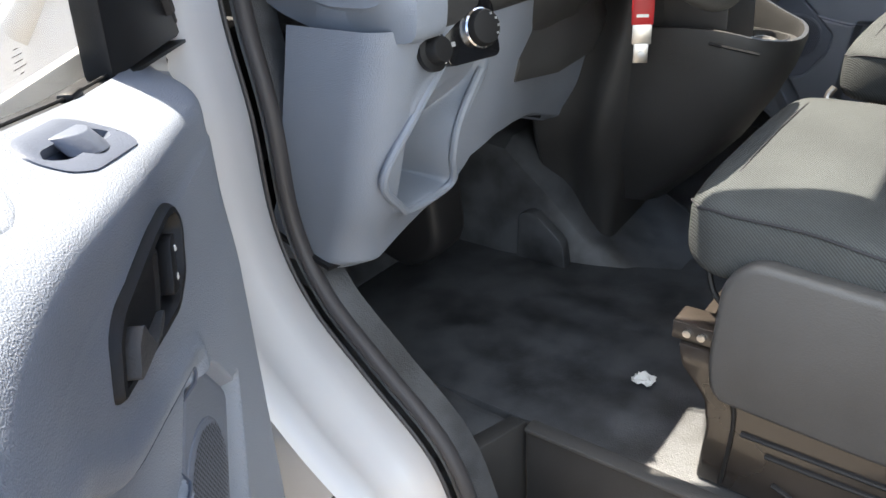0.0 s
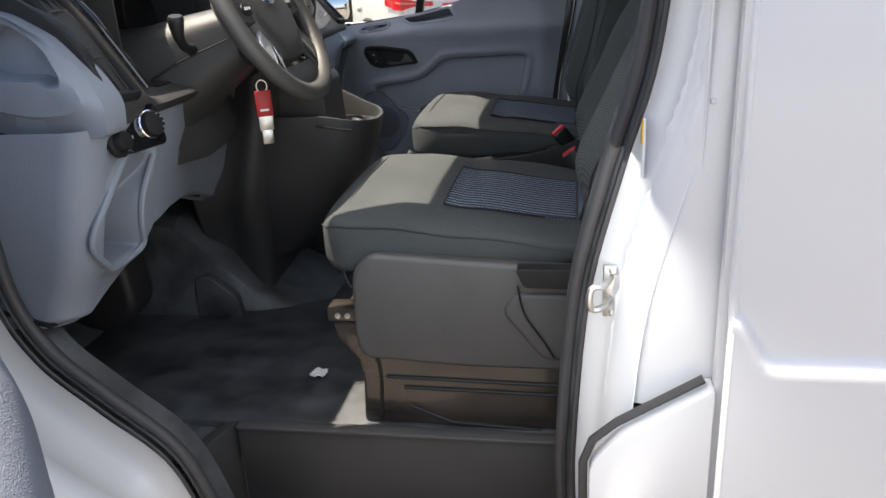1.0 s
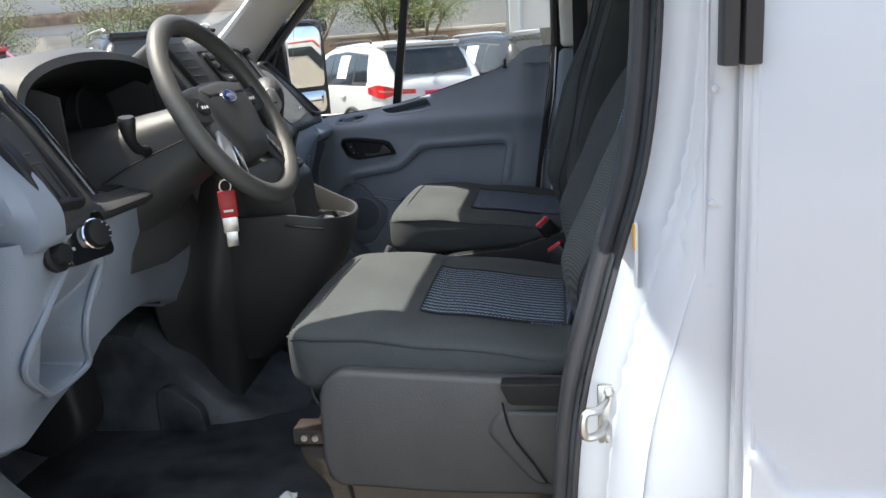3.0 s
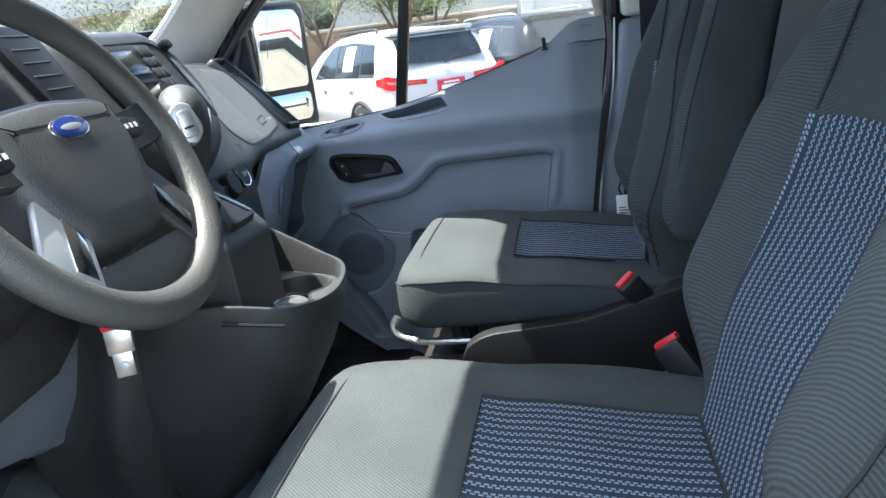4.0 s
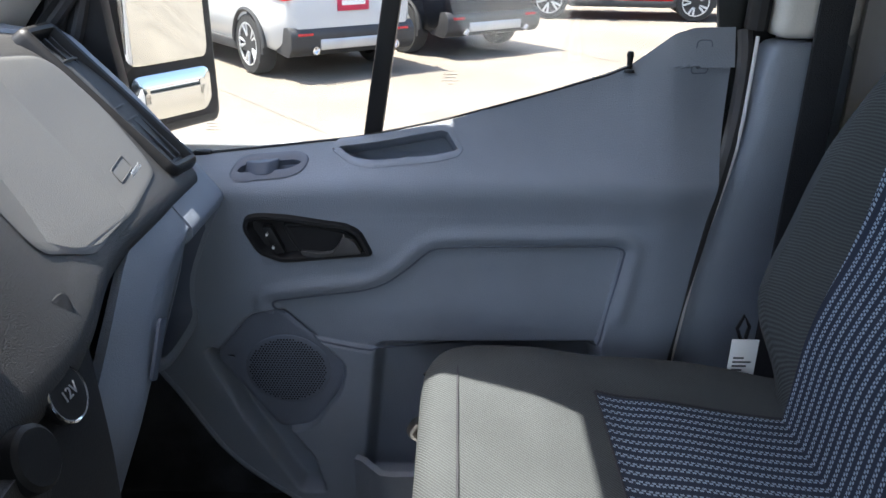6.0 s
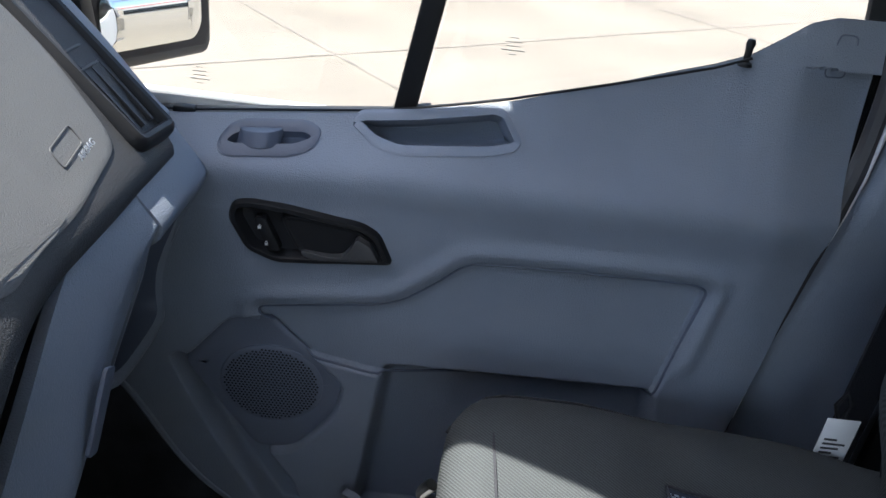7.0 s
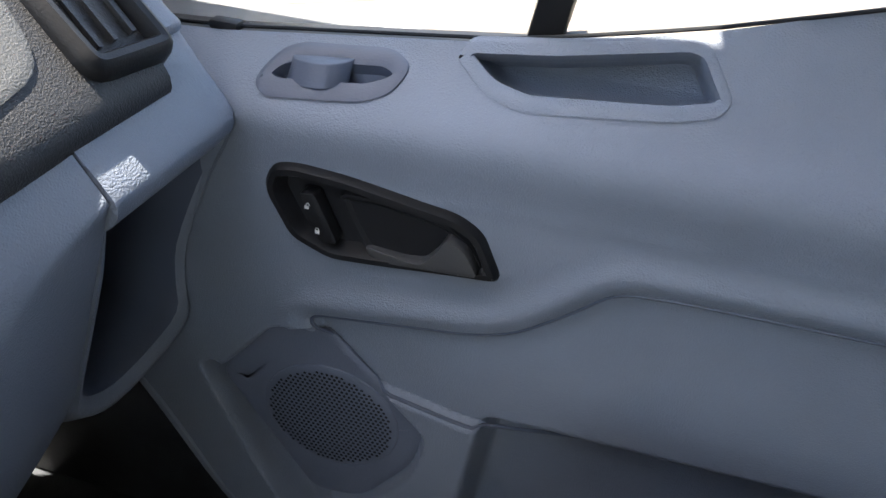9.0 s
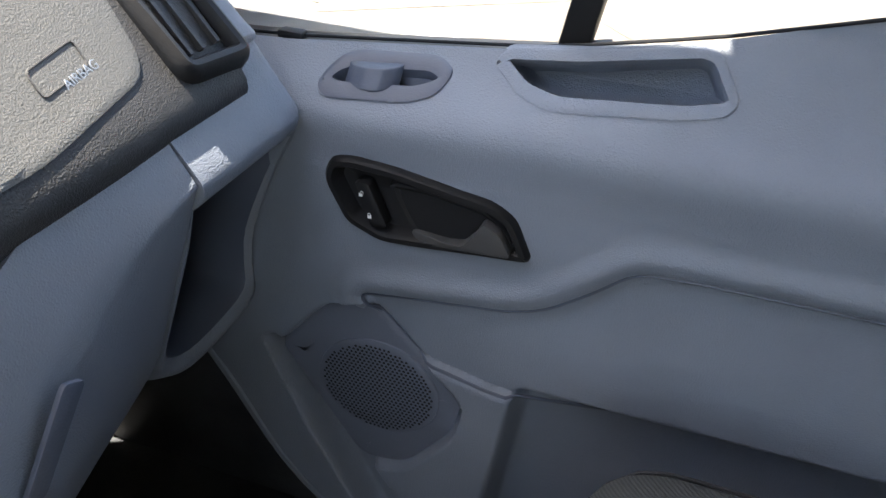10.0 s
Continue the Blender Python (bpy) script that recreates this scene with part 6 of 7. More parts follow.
    for sg in (-1, 1):
        for a, b, z0, z1 in ((-0.11, 0.33, 0.800, 0.792), (-0.075, 0.33, 0.777, 0.770), (-0.06, 0.02, 0.733, 0.700), (0.02, 0.20, 0.700, 0.690)):
            put("pressed_rib", tube([(a, sg * 0.2905, z0), (b, sg * 0.2905, z1)], 0.005, 8, r2=0.004), BLACK, pd)
        put("edge_bead", tube(smooth_path([(-0.150, sg * 0.291, 0.885), (-0.128, sg * 0.291, 0.845), (-0.122, sg * 0.291, 0.80), (-0.128, sg * 0.291, 0.70)], 4), 0.003, 6), BLACK, pd)
        rail = put("rail", box((-0.222, sg * 0.262 - 0.024, 0.917), (0.36, sg * 0.262 + 0.024, 0.945), 0.003), PEDESTAL, pd)
        for bx in (-0.20, -0.18):
            put("bolt", lathe([(0.006, 0), (0.006, 0.003), (0, 0.004)], 8, aim((bx, sg * 0.287, 0.931), (0, sg, 0))), METAL, rail)
    put("frame", box((-0.13, -0.235, 0.947), (0.34, 0.235, 1.012), 0.01), BLACK)
    # outer valance with its rounded front
    sg = -1
    val = rounded([(-0.166, 0.90), (-0.160, 1.030), (-0.125, 1.066), (0.20, 1.046), (0.36, 1.040), (0.36, 0.83), (0.05, 0.832), (-0.155, 0.845)], 0.03, 5)
    if driver:
        va = put("side_cover", prism(val, "y", -0.302, -0.268, 0.010, 3), SIDE, lab="grey plastic seat side cover")
        put("cover_bulge", prism(rounded([(0.150, 0.995), (0.345, 0.995), (0.345, 0.86), (0.205, 0.855), (0.125, 0.955)], 0.02), "y", -0.309, -0.29, 0.010, 3), SIDE, va)
        lv = put("recline_lever", prism(rounded([(0.155, 1.052), (0.335, 1.052), (0.335, 1.012), (0.17, 1.016)], 0.008), "y", -0.330, -0.300, 0.006, 3), BLACK, va, "black recline lever")
        put("cover_gap", tube(smooth_path([(0.158, -0.3135, 1.012), (0.170, -0.3135, 0.955), (0.205, -0.3135, 0.90), (0.225, -0.3135, 0.865)], 5), 0.002, 6), BLACK, va)
        put("height_wire", tube(smooth_path([(-0.178, -0.22, 1.040), (-0.195, -0.235, 1.02), (-0.185, -0.245, 0.985), (-0.165, -0.25, 0.965)], 5), 0.004, 6), BLACK)
    else:
        va = put("side_cover", prism(rounded([(-0.120, 0.900), (-0.095, 0.990), (-0.050, 1.012), (0.130, 1.030), (0.36, 1.10), (0.36, 0.900)], 0.025, 5), "y", -0.310, -0.272, 0.010, 3), BLACK, lab="black plastic seat side cover")
        put("lift_bar", tube(smooth_path([(-0.245, -0.205, 1.020), (-0.255, -0.21, 0.998), (-0.235, -0.22, 0.978), (-0.18, -0.23, 0.972), (-0.09, -0.235, 0.972)], 5), 0.008, 10), METAL, lab="bare steel slide bar")
        put("lift_bar", tube(smooth_path([(-0.245, 0.205, 1.020), (-0.255, 0.21, 0.998), (-0.235, 0.22, 0.978), (-0.18, 0.23, 0.972), (-0.09, 0.235, 0.972)], 5), 0.008, 10), METAL)
        put("cable_cover", box((-0.115, -0.24, 0.955), (-0.075, -0.20, 1.03), 0.01), GLOSS)
        # raised armrest
        arm = put("armrest", prism(rounded([(-0.045, 0.115), (-0.010, 0.075), (0.070, 0.085), (0.085, 0.20), (0.085, 0.60), (-0.015, 0.60), (-0.045, 0.30)], 0.035, 6), "y", -0.345, -0.268, 0.026, 4), CORD, lab="charcoal cloth armrest folded up")
        arm.matrix_local = back @ Matrix.Translation((0.03, 0, 0.02))
        put("armrest_seam", tube(smooth_path([(-0.028, -0.337, 0.125), (-0.032, -0.340, 0.30), (-0.004, -0.340, 0.58)], 6), 0.002, 6), CLOTH, arm)
    put("belt_plinth", prism(rounded([(0.12, 1.02), (0.20, 1.045), (0.36, 1.10), (0.36, 0.95), (0.15, 0.95)], 0.02), "y", 0.255 if driver else -0.305, 0.31 if driver else -0.255, 0.012, 3), BLACK)
    return s


seat_1 = seat("driver_seat", "charcoal cloth van seat with striped insert, sunlit front", -0.378, True)
seat_2 = seat("passenger_seat", "charcoal cloth van seat with folded-up armrest", 0.527, False)


def buckle(p, d, lab):
    b = thing("seat_belt_buckle", lab, "seat belt", "belt buckles")
    q = aim(p, d)
    part("body", box((-0.014, -0.022, -0.075), (0.014, 0.022, 0.0), 0.006, m=q), BLACK, b)
    part("button", box((-0.012, -0.019, -0.006), (0.004, 0.019, 0.006), 0.003, m=q), RED, b, "red release button")
    part("strap", box((-0.003, -0.016, -0.20), (0.003, 0.016, -0.07), 0.001, m=q), BLACK, b)
    return b


buckle((0.212, 0.225, 1.098), (-0.55, -0.25, 0.8), "black seat belt buckle with red button beside the passenger cushion")
buckle((0.245, -0.09, 1.112), (-0.55, 0.2, 0.8), "black seat belt buckle with red button beside the driver cushion")


def belt(pts, nrm, lab):
    b = thing("seat_belt", lab, "seat belt", "belt straps")
    P = smooth_path(pts, 6)
    w = Vector(nrm).normalized() * 0.024
    rows = [[p - w, p + w, p + w + Vector((0.002, -0.002, 0)), p - w + Vector((0.002, -0.002, 0))] for p in P]
    part("webbing", loft(rows), CLOTH, b)
    return b


belt([(0.345, 0.935, 2.0), (0.345, 0.93, 1.5), (0.335, 0.925, 0.72)], (1, 0, 0), "black belt webbing hanging on the pillar")
tag = thing("paper_tag", "white printed label hanging from the belt foot", "label")
tm = pose(0.250, 0.812, 1.078, 0, 0, 0)
part("card", box((-0.020, -0.002, -0.05), (0.022, 0.0, 0.045), 0.001, m=tm), LABEL, tag)
for k in range(7):
    part("text_line", box((-0.014, -0.0032, 0.012 - 0.007 * k), (0.008 + 0.006 * ((k * 5) % 3 - 1), -0.0022, 0.0145 - 0.007 * k), 0, m=tm), SIDE, tag)
part("buckle_hook", tube([tm @ Vector(p) for p in ((-0.004, 0.004, 0.040), (-0.012, 0.006, 0.060), (-0.004, 0.006, 0.082), (0.006, 0.006, 0.064), (0.002, 0.004, 0.040))], 0.003, 6), BLACK, tag)

# ---------------------------------------------------------------- the lot outside
CAR_GLASS = material("tinted_car_glass", (0.012, 0.015, 0.017), 0.06, coat=0.0, spec=0.4, stain=0.05)
TYRE = material("tyre_rubber", (0.022, 0.022, 0.023), 0.85, grain=0.3, grain_scale=120)
CLAD = material("dark_cladding", (0.03, 0.03, 0.032), 0.6)
LAMP_RED = material("red_lamp", (0.50, 0.015, 0.02), 0.12, coat=0.6)
CAR_WHITE = material("pearl_white_paint", (0.50, 0.50, 0.495), 0.25, coat=0.6, stain=0.02)
CAR_NAVY = material("dark_navy_paint", (0.006, 0.007, 0.011), 0.22, spec=0.16, stain=0.05)
CAR_RED = material("bright_red_paint", (0.50, 0.015, 0.02), 0.25, coat=0.7, stain=0.03)
LAMP_CLEAR = material("pale_red_lamp", (0.62, 0.16, 0.15), 0.15, coat=0.5)
ALLOY = material("bright_alloy", (0.55, 0.56, 0.57), 0.3, metal=0.4, stain=0.05)
PLATE = material("red_dealer_plate", (0.45, 0.02, 0.06), 0.5)


def table(pts, x):
    for (a, p), (b, q) in zip(pts, pts[1:]):
        if x <= b:
            return p + (q - p) * sstep(0, 1, max(0.0, (x - a) / (b - a))) * 0.5 + (q - p) * max(0.0, (x - a) / (b - a)) * 0.5
    return pts[-1][1]


TOP = [(-0.86, 0.62), (-0.84, 0.96), (-0.78, 1.06), (-0.74, 1.09), (-0.50, 1.46), (-0.30, 1.535), (0.5, 1.60), (1.2, 1.575), (1.6, 1.47), (2.22, 1.09), (2.9, 1.00), (3.4, 0.86), (3.60, 0.60)]
WIDE = [(-0.86, 0.70), (-0.80, 0.80), (-0.5, 0.885), (0.2, 0.91), (2.4, 0.91), (3.1, 0.87), (3.45, 0.76), (3.60, 0.60)]
LOW = [(-0.86, 0.42), (-0.5, 0.30), (3.1, 0.28), (3.60, 0.36)]
BELT = 0.99


def car_section(x):
    zt, w, zb = table(TOP, x), table(WIDE, x), table(LOW, x)
    belt = min(BELT, zt - 0.02)
    wr = w * 0.93 - 0.20 * max(0.0, (zt - belt) / 0.6)
    half = [(w * 0.86, zb), (w * 0.96, zb + 0.06), (w * 0.99, zb + (belt - zb) * 0.45), (w, zb + (belt - zb) * 0.72), (w * 0.965, belt), (w * 0.94, belt + 0.006)]
    half += [(wr + 0.10 * min(1, (zt - belt) / 0.3), belt + (zt - belt) * 0.55), (wr, belt + (zt - belt) * 0.88), (wr * 0.86, zt - 0.012), (wr * 0.5, zt + 0.004), (0.0, zt + 0.012)]
    return half


def car_side(x, f, out=0.006):
    """A point on the flank between belt and roof."""
    h = car_section(x)
    pts = h[5:8]
    if f < 0.5:
        a, b, k = pts[0], pts[1], f / 0.5
    else:
        a, b, k = pts[1], pts[2], (f - 0.5) / 0.5
    return Vector((x, a[0] + (b[0] - a[0]) * k + out, a[1] + (b[1] - a[1]) * k))


def parked_car(label, paint, at, heading, group, scale=1.06, dark_roof=False):
    c = thing("parked_car", label, "car", group)
    xs = [-0.86, -0.845, -0.82, -0.77, -0.70, -0.60, -0.50, -0.42, -0.34, -0.2, 0.0, 0.3, 0.6, 0.9, 1.2, 1.4, 1.6, 1.8, 2.0, 2.2, 2.35, 2.6, 2.9, 3.1, 3.3, 3.45, 3.55, 3.60]
    rows = []
    for x in xs:
        h = car_section(x)
        rows.append([(x, y, z) for y, z in h] + [(x, -y, z) for y, z in h[-2::-1]])
    part("body", loft(rows), paint, c, "painted car body", sharp=0.9)

    def pane(pname, fn, nu, nv, mat, parent=c, lab=""):
        return part(pname, sheet(nu, nv, fn), mat, parent, lab)
    for sg in (-1, 1):
        pane("pillar_band", lambda u, v, sg=sg: (lambda p: (p.x, sg * p.y, p.z))(car_side(-0.36 + 0.14 * v + (1.96 - 0.66 * v) * u, 0.06 + 0.84 * v, 0.003)), 16, 6, CLAD, lab="black window surround")
        for x0, x1, f0, f1, k in ((-0.38, 0.05, 0.14, 0.84, 0.30), (0.09, 0.88, 0.08, 0.87, 0.0), (0.92, 1.72, 0.08, 0.87, -0.52)):
            def fn(u, v, x0=x0, x1=x1, f0=f0, f1=f1, k=k, sg=sg):
                ff = f0 + (f1 - f0) * v
                xa = x0 + (k * v if k > 0 else 0.0) * (1 - u) + (k * v if k < 0 else 0.0) * u
                p = car_side(xa + (x1 - x0) * u * (1.0 if k <= 0 else 1 - 0.0) if k <= 0 else x0 + k * v * (1 - u) * 0.5 + (x1 - x0) * u, ff)
                return (p.x, sg * p.y, p.z)
            wnd = pane("side_window", fn, 10, 6, CAR_GLASS, lab="tinted side window")
        pa = pane("window_sticker", lambda u, v, sg=sg: (lambda p: (p.x, sg * (p.y + 0.004), p.z))(car_side(0.32 + 0.34 * u, 0.20 + 0.58 * v)), 2, 2, LABEL, lab="white paper sticker")
        # tail lamp wraps round the corner
        def lamp(u, v, sg=sg):
            x = -0.845 + 0.30 * max(0.0, u - 0.55) / 0.45
            w = table(WIDE, max(x, -0.80))
            y = 0.34 + (w - 0.34 + 0.012) * min(1.0, u / 0.55)
            return (x - 0.016 * (u < 0.56), sg * y, 0.925 + (0.06 + 0.11 * sstep(0.25, 0.6, u) * (1 - 0.75 * sstep(0.7, 1.0, u))) * (v - 0.5) + 0.045 * u)
        tl = pane("tail_lamp", lamp, 20, 4, LAMP_RED, lab="red wraparound tail lamp")
        pane("lamp_strip", lambda u, v, sg=sg: (lambda q: (q[0] - 0.004, q[1] + 0.004 * sg, q[2]))(lamp(0.08 + 0.62 * u, 0.46 + 0.16 * v, sg)), 16, 1, LAMP_CLEAR, tl, "pale strip in the lamp")
        for wx in (0.0, 2.67):
            q = Matrix.Translation((wx, sg * 0.80, 0.345)) @ pose(0, 0, 0, -90 * sg, 0, 0)
            whl = part("wheel", lathe([(0.24, -0.11), (0.32, -0.105), (0.343, -0.07), (0.345, 0.06), (0.325, 0.105), (0.245, 0.112), (0.235, 0.10)], 36, q), TYRE, c, "tyre")
            part("rim", lathe([(0.240, 0.02), (0.240, 0.104), (0.228, 0.106), (0.222, 0.06), (0.06, 0.055), (0.05, 0.085), (0, 0.088)], 36, q), CLAD, whl)
            spk = None
            for k in range(5):
                a = 2 * math.pi * k / 5
                for da in (-0.20, 0.20):
                    spk = tube([Vector((0.05 * math.cos(a), 0.05 * math.sin(a), 0.080)), Vector((0.226 * math.cos(a + da), 0.226 * math.sin(a + da), 0.098))], 0.020, 6, bm=spk, r2=0.016)
            spk.transform(q)
            part("spokes", spk, ALLOY, whl, "silver alloy spokes")
            part("rim_lip", lathe([(0.243, 0.100), (0.243, 0.112), (0.226, 0.112), (0.226, 0.098)], 36, q), ALLOY, whl)
            arch_ = [(wx + 0.385 * math.cos(a), sg * (table(WIDE, wx + 0.385 * math.cos(a)) * 0.985 + 0.006), 0.345 + 0.385 * math.sin(a)) for a in [math.pi * k / 16 for k in range(17)]]
            part("arch_trim", tube(arch_, 0.030, 6), CLAD, c)
            disc = [(wx + 0.365 * math.cos(a), 0.345 + 0.365 * math.sin(a)) for a in [math.pi * (k / 12) for k in range(13)]] + [(wx - 0.365, 0.26), (wx + 0.365, 0.26)]
            part("wheel_well", prism(disc, "y", sg * 0.80, sg * (table(WIDE, wx) * 0.99 + 0.003), 0), TYRE, c)
        part("sill_trim", box((0.35, sg * 0.80, 0.24), (2.30, sg * 0.905, 0.36), 0.02), CLAD, c)
        part("roof_rail", tube(smooth_path([(-0.15, sg * 0.60, 1.57), (-0.05, sg * 0.61, 1.615), (1.1, sg * 0.62, 1.615), (1.25, sg * 0.62, 1.575)], 4), 0.016, 6), CLAD if paint is not CAR_NAVY else SILVER, c)
        for hx in (0.20, 1.15):
            part("door_handle", box((hx, sg * 0.885, 0.87), (hx + 0.16, sg * 0.925, 0.895), 0.008), paint, c)
        part("door_mirror", box((1.78, sg * 0.90, 1.00), (1.98, sg * 1.10, 1.14), 0.04, 3), paint, c)
    part("rear_window", sheet(10, 6, lambda u, v: (-0.735 + 0.235 * v - 0.012, (2 * u - 1) * (0.62 - 0.06 * v) * (1 - 0.10 * (1 - v) ** 3), 1.125 + 0.325 * v + 0.012 + 0.03 * (2 * u - 1) ** 2 * (1 - v))), CAR_GLASS, c, "tinted rear window")
    part("rear_wiper", tube([(-0.755, 0.0, 1.12), (-0.70, -0.28, 1.20)], 0.010, 6), TYRE, c)
    part("spoiler", box((-0.52, -0.60, 1.50), (-0.28, 0.60, 1.555), 0.02), paint, c)
    part("windscreen", sheet(10, 6, lambda u, v: (2.15 - 0.50 * v, (2 * u - 1) * (0.72 - 0.10 * v), 1.125 + 0.335 * v + 0.014)), CAR_GLASS, c)
    part("rear_bumper", prism(rounded([(-0.89, 0.36), (-0.90, 0.52), (-0.84, 0.60), (-0.55, 0.56), (-0.50, 0.30), (-0.80, 0.27)], 0.04), "y", -0.80, 0.80, 0.05, 3), CLAD, c, "dark lower bumper")
    part("skid_plate", box((-0.905, -0.45, 0.34), (-0.86, 0.45, 0.46), 0.02), SILVER, c)
    for sg in (-1, 1):
        part("exhaust_tip", lathe([(0.04, 0), (0.042, 0.06), (0.035, 0.06), (0.03, 0.01), (0, 0.01)], 16, aim((-0.87, sg * 0.52, 0.345), (-1, 0, 0))), CHROME, c)
        part("reflector", box((-0.900, sg * 0.62 - 0.09, 0.50), (-0.885, sg * 0.62 + 0.09, 0.53), 0.004), LAMP_RED, c)
    pl = part("number_plate", box((-0.872, -0.20, 0.74), (-0.855, 0.20, 0.92), 0.004), PLATE, c, "red dealer plate with plain bars")
    part("plate_bar", box((-0.876, -0.15, 0.80), (-0.871, 0.15, 0.85), 0), LABEL, pl)
    part("plate_bar", box((-0.876, -0.11, 0.87), (-0.871, 0.11, 0.89), 0), LABEL, pl)
    part("badge", lathe([(0.04, 0), (0.04, 0.008), (0, 0.010)], 20, aim((-0.80, 0, 1.03), (-1, 0, 0.7))), SILVER, c)
    c.matrix_world = Matrix.Translation((at[0], at[1], 0)) @ Matrix.Rotation(heading, 4, "Z") @ Matrix.Diagonal((scale, scale, scale, 1))
    return c


def axle(left_rear, heading, scale=1.06):
    """Rear axle centre from the place of the left rear wheel."""
    lx = Vector((-math.sin(heading), math.cos(heading)))
    p = Vector(left_rear) - lx * 0.86 * scale
    return (p.x, p.y)


HD = radians(90 + 38)
parked_car("white compact SUV with red tail lamps parked on the lot", CAR_WHITE, axle((-2.70, 9.40), HD), HD, "parked cars")
parked_car("dark navy SUV parked beside the white one", CAR_NAVY, axle((-0.95, 11.25), HD), HD, "parked cars")
HD3 = radians(172)
parked_car("bright red SUV parked behind the dark one", CAR_RED, axle((4.45, 15.6), HD3), HD3, "parked cars")
parked_car("dark blue SUV seen through the windscreen", CAR_NAVY, axle((-7.2, 9.9), HD, 1.36), HD, "parked cars", 1.36)
parked_car("red SUV parked at the end of the row", CAR_RED, axle((-9.9, 8.6), HD, 1.30), HD, "parked cars", 1.30)

# joints in the concrete
ground = bpy.data.objects["ground"]
JOINT = material("joint_filler", (0.16, 0.14, 0.12), 0.95, stain=0.3, stain_scale=3)
dv = Vector((math.cos(radians(38)), math.sin(radians(38)), 0))
du = Vector((-dv.y, dv.x, 0))
for k in range(-5, 7):
    for a, b in ((dv, du), (du, dv)):
        o = Vector((-1.2, 6.3, 0)) + b * 5.2 * k
        t = sheet(60, 1, lambda u, v, a=a, b=b, o=o: o + a * (-32 + 64 * u) + b * (0.012 * (v - 0.5) * 2 + 0.03 * noise.noise((u * 30, k * 3.1, 0))) + Vector((0, 0, 0.004)))
        part("joint", t, JOINT, ground)

# ---------------------------------------------------------------- buildings, wall and trees
STUCCO = material("pale_stucco", (0.42, 0.415, 0.40), 0.9, grain=0.3, grain_scale=30, stain=0.08, stain_scale=0.4)
CREAM = material("cream_stucco", (0.50, 0.45, 0.37), 0.9, grain=0.3, grain_scale=30, stain=0.1, stain_scale=0.5)
BROWN = material("brown_block", (0.21, 0.145, 0.105), 0.9, grain=0.5, grain_scale=25, stain=0.25, stain_scale=2.0)
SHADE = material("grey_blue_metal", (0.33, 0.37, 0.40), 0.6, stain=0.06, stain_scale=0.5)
PURPLE = material("purple_sign", (0.10, 0.05, 0.25), 0.5)
bw = tagged(new("block_wall"), "low brown block wall at the lot edge", "wall", kind="structure")
part("courses", box((-40, 27.0, 0.0), (-1.5, 27.3, 2.05), 0.02), BROWN, bw)
part("capping", box((-40, 26.95, 2.06), (-1.5, 27.35, 2.16), 0.02), CREAM, bw)
wh = thing("warehouse", "long pale warehouse with dark windows and brown band", "building")
part("wall", box((-48, 36, 0.0), (-2, 50, 8.5), 0.05), STUCCO, wh)
part("band", box((-48.1, 35.9, 3.9), (-1.9, 36.05, 4.5), 0.02), BROWN, wh)
part("roof", box((-48.3, 35.7, 8.5), (-1.7, 50.3, 8.8), 0.03), CREAM, wh)
for x in (-44, -38, -32, -20.5, -12.2, -7.4):
    w = part("window", box((x, 35.93, 2.4), (x + 1.5, 36.0, 3.7), 0.02), CAR_GLASS, wh, "dark window")
    part("frame", box((x - 0.08, 35.90, 3.7), (x + 1.58, 35.99, 3.8), 0.01), BROWN, w)
part("roller_door", box((-27.5, 35.94, 0.0), (-24.2, 36.0, 3.4), 0.02), CREAM, wh, "cream roller door")
for k in range(8):
    part("door_slat", box((-27.5, 35.92, 0.2 + 0.4 * k), (-24.2, 35.945, 0.22 + 0.4 * k), 0), STUCCO, wh)
ga = thing("grey_hall", "large grey-blue metal hall behind the wall", "building")
part("wall", box((-70, 56, 0.0), (-12, 70, 14), 0.05), SHADE, ga)
part("roof", box((-70.3, 55.7, 14), (-11.7, 70.3, 14.4), 0.05), STUCCO, ga)
kio = thing("white_hall", "white metal-sided hall with a framed panel and purple sign", "building")
part("wall", box((-1.2, 24, 0), (14, 34, 7.5), 0.05), STUCCO, kio)
for x0, x1, z0, z1 in ((-0.9, 3.6, 3.25, 3.35), (-0.9, 3.6, 0.6, 0.7), (-0.9, -0.8, 0.7, 3.25), (3.5, 3.6, 0.7, 3.25)):
    part("frame_bar", box((x0, 23.9, z0), (x1, 24.0, z1), 0.01), SHADE, kio)
part("roof", box((-1.5, 23.7, 7.5), (14.3, 34.3, 7.8), 0.03), SHADE, kio)
sg_ = part("sign_post", box((4.0, 23.8, 0), (4.2, 24.0, 5.0), 0.02), BROWN, kio)
for k, (x0, x1, z0, z1) in enumerate(((4.45, 4.75, 1.6, 3.6), (4.75, 5.5, 3.2, 3.6), (4.75, 5.3, 2.4, 2.8), (5.8, 6.1, 1.6, 3.0), (6.1, 6.8, 2.7, 3.0), (6.1, 6.8, 1.6, 1.9), (7.1, 7.4, 1.6, 3.6), (7.4, 8.0, 1.6, 1.9))):
    part("sign_bar", box((x0, 23.85, z0), (x1, 24.0, z1), 0.01), PURPLE, kio)
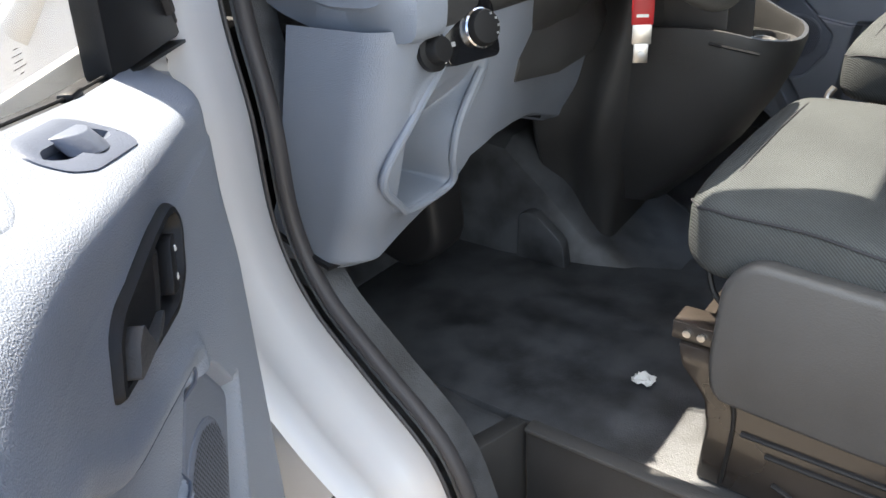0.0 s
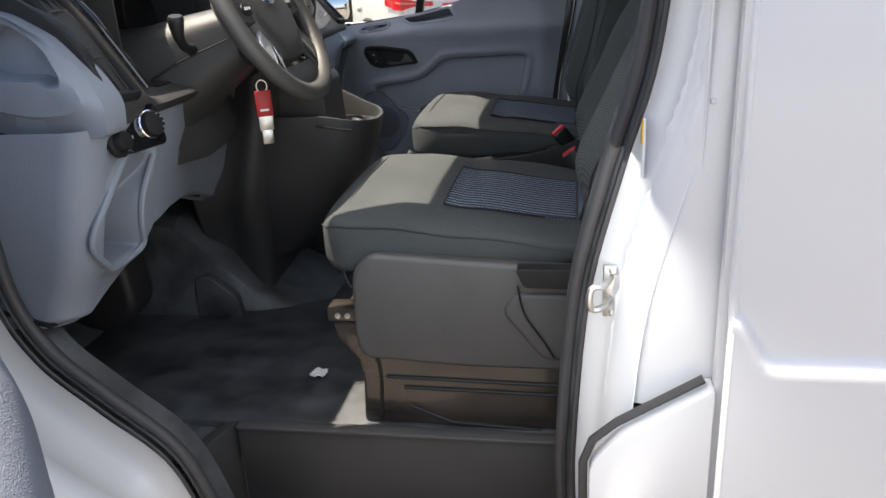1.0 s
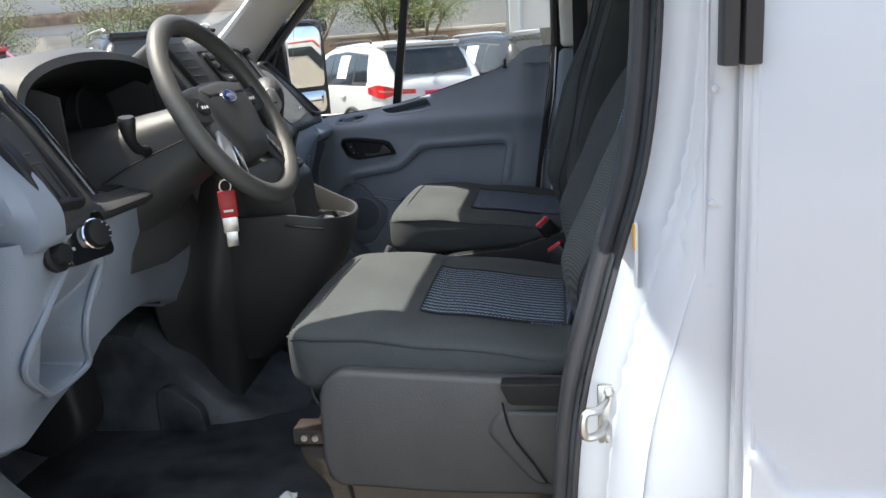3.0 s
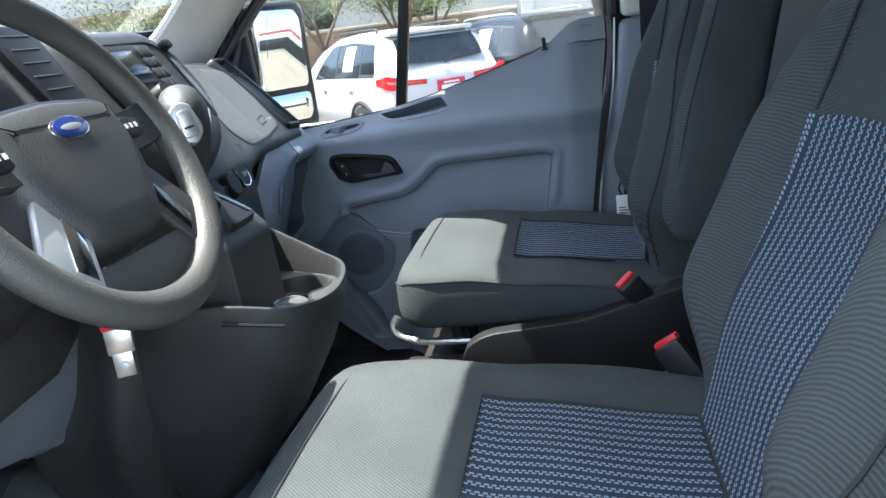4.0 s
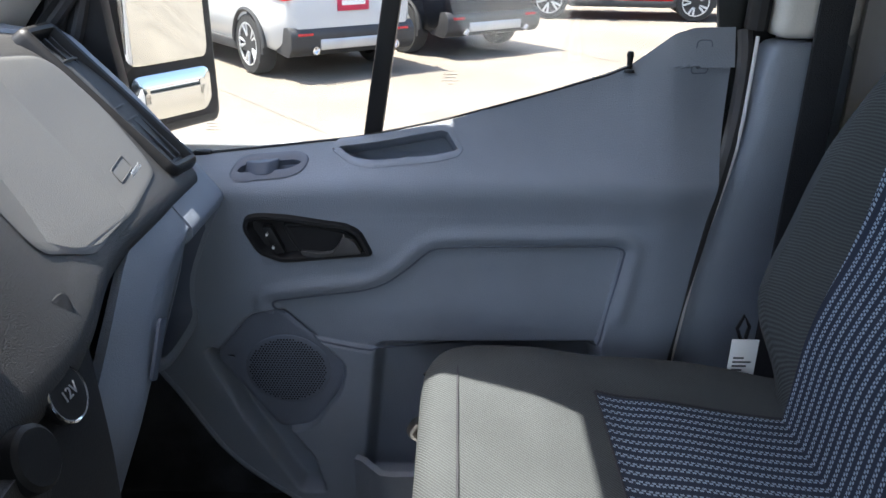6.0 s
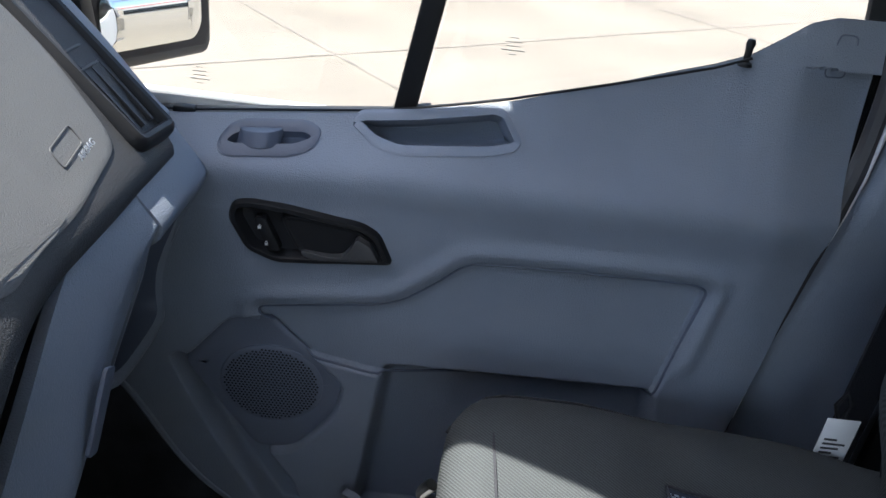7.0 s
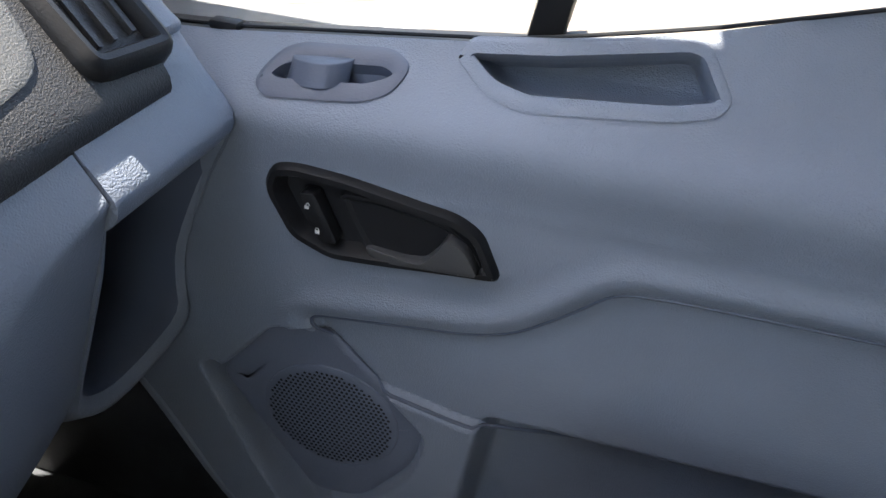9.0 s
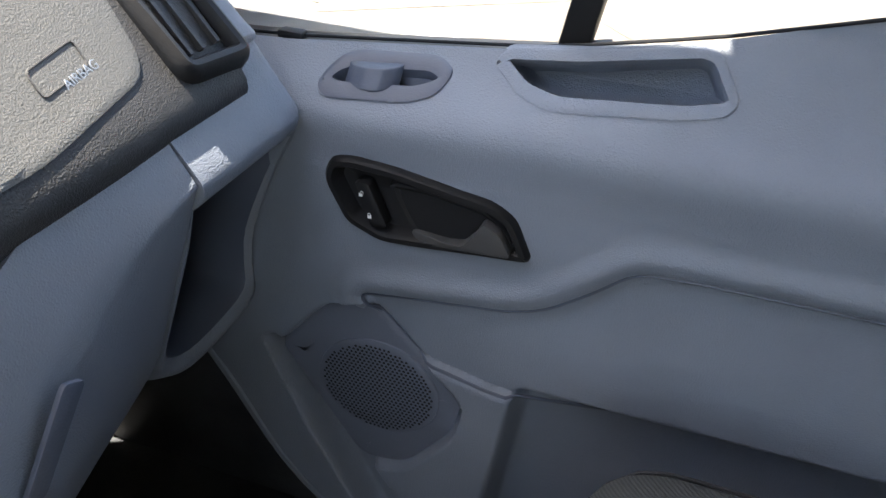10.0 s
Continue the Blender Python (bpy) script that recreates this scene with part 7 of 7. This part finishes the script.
# halls behind the camera's back, for the mirrors and the gloss
rear_h = thing("showroom", "pale showroom with dark glazing across the lot", "building")
part("wall", box((26, -20, 0), (36, 26, 5.5), 0.05), STUCCO, rear_h)
part("glazing", box((25.9, -18, 0.6), (26.0, 22, 3.0), 0.02), CAR_GLASS, rear_h, "dark shop glazing")
part("stripe", box((25.88, -20, 4.3), (25.99, 26, 4.6), 0.01), CAR_RED, rear_h)
side_h = thing("service_hall", "pale service hall across the lot", "building")
part("wall", box((-18, -34, 0), (22, -26, 5.0), 0.05), STUCCO, side_h)
part("glazing", box((-10, -26.0, 0.4), (16, -25.9, 2.6), 0.02), CAR_GLASS, side_h)
lp_ = thing("lamp_post", "tall grey lamp post on the lot", "lamp post")
part("pole", tube([(15, 2.4, 0), (15, 2.4, 6.5)], 0.08, 10), SIDE, lp_)
for sgn in (-1, 1):
    part("lamp_head", box((14.8, 2.4 + sgn * 0.5 - 0.35, 6.4), (15.2, 2.4 + sgn * 0.5 + 0.35, 6.55), 0.03), SIDE, lp_)

LEAF = material("pale_green_leaves", (0.13, 0.17, 0.045), 0.7, stain=0.4, stain_scale=3)
BARK = material("dark_bark", (0.10, 0.075, 0.05), 0.9, grain=0.6, grain_scale=40)


def tree(label, x, y, h, seed, spread=1.0):
    rnd = random.Random(seed)
    tr = thing("desert_tree", label, "tree", "lot trees")
    t = None
    tips = []
    base = Vector((x, y, 0))
    for k in range(3):
        a = 2.1 * k + rnd.random()
        fork = base + Vector((0.08 * math.cos(a), 0.08 * math.sin(a), h * 0.30))
        t = tube(smooth_path([base + Vector((0.05 * math.cos(a), 0.05 * math.sin(a), -0.05)), base + Vector((0.03, 0, h * 0.15)), fork, fork + Vector((math.cos(a) * 0.5 * spread, math.sin(a) * 0.5 * spread, h * 0.18))], 3), [0.11 - 0.007 * i for i in range(10)], 8, bm=t)
        end = fork + Vector((math.cos(a) * 0.5 * spread, math.sin(a) * 0.5 * spread, h * 0.18))
        for j in range(5):
            b = a + rnd.uniform(-1.2, 1.2)
            e = end + Vector((math.cos(b), math.sin(b), 0)) * rnd.uniform(0.4, 1.2) * spread + Vector((0, 0, h * rnd.uniform(0.08, 0.42)))
            t = tube([end, end.lerp(e, 0.5) + Vector((0, 0, 0.12)), e], [0.035, 0.022, 0.008], 6, bm=t)
            tips += [e, end.lerp(e, 0.6)]
    part("trunk", t, BARK, tr, "dark forked trunk")
    verts, faces = [], []
    for p in tips:
        for _ in range(150):
            r = Vector((rnd.gauss(0, 0.36), rnd.gauss(0, 0.36), rnd.gauss(0, 0.24)))
            c = p + r
            d1 = Vector((rnd.uniform(-1, 1), rnd.uniform(-1, 1), rnd.uniform(-1, 1))).normalized() * rnd.uniform(0.03, 0.07)
            d2 = d1.cross(Vector((rnd.uniform(-1, 1), rnd.uniform(-1, 1), rnd.uniform(-1, 1)))).normalized() * 0.018
            i = len(verts)
            verts += [c - d1, c + d2, c + d1, c - d2]
            faces.append((i, i + 1, i + 2, i + 3))
    me = bpy.data.meshes.new("crown")
    me.from_pydata([tuple(v) for v in verts], [], faces)
    me.materials.append(LEAF)
    cr = new("crown", me)
    cr.parent = tr
    return tr


tree("slim green desert tree by the block wall", -14.6, 24.5, 4.6, 1)
tree("slim green desert tree by the block wall", -8.0, 25.0, 5.2, 2, 1.3)
tree("slim green desert tree by the block wall", -5.4, 25.4, 5.0, 3)
tree("slim green desert tree by the block wall", -4.2, 25.2, 4.8, 4)
tree("slim green desert tree by the block wall", -21.0, 25.0, 4.8, 5)
bush = thing("clipped_shrub", "clipped olive shrub by the wall", "shrub")
verts, faces = [], []
rb = random.Random(9)
for _ in range(5000):
    a, b = rb.uniform(0, 2 * math.pi), rb.uniform(0, 1)
    r = 0.95 * rb.uniform(0.75, 1.0)
    c = Vector((-18.4 + 1.3 * r * math.cos(a) * (1 - 0.25 * b), 25.6 + 0.8 * r * math.sin(a) * (1 - 0.25 * b), 1.75 * b))
    d1 = Vector((rb.uniform(-1, 1), rb.uniform(-1, 1), rb.uniform(-1, 1))).normalized() * 0.06
    d2 = d1.cross(Vector((rb.uniform(-1, 1), rb.uniform(-1, 1), 1))).normalized() * 0.03
    i = len(verts)
    verts += [c - d1, c + d2, c + d1, c - d2]
    faces.append((i, i + 1, i + 2, i + 3))
me = bpy.data.meshes.new("leaves")
me.from_pydata([tuple(v) for v in verts], [], faces)
me.materials.append(LEAF)
lv_ = new("leaves", me)
lv_.parent = bush
part("stem", tube([(-18.4, 25.6, -0.02), (-18.4, 25.6, 1.2)], 0.05, 8), BARK, bush)
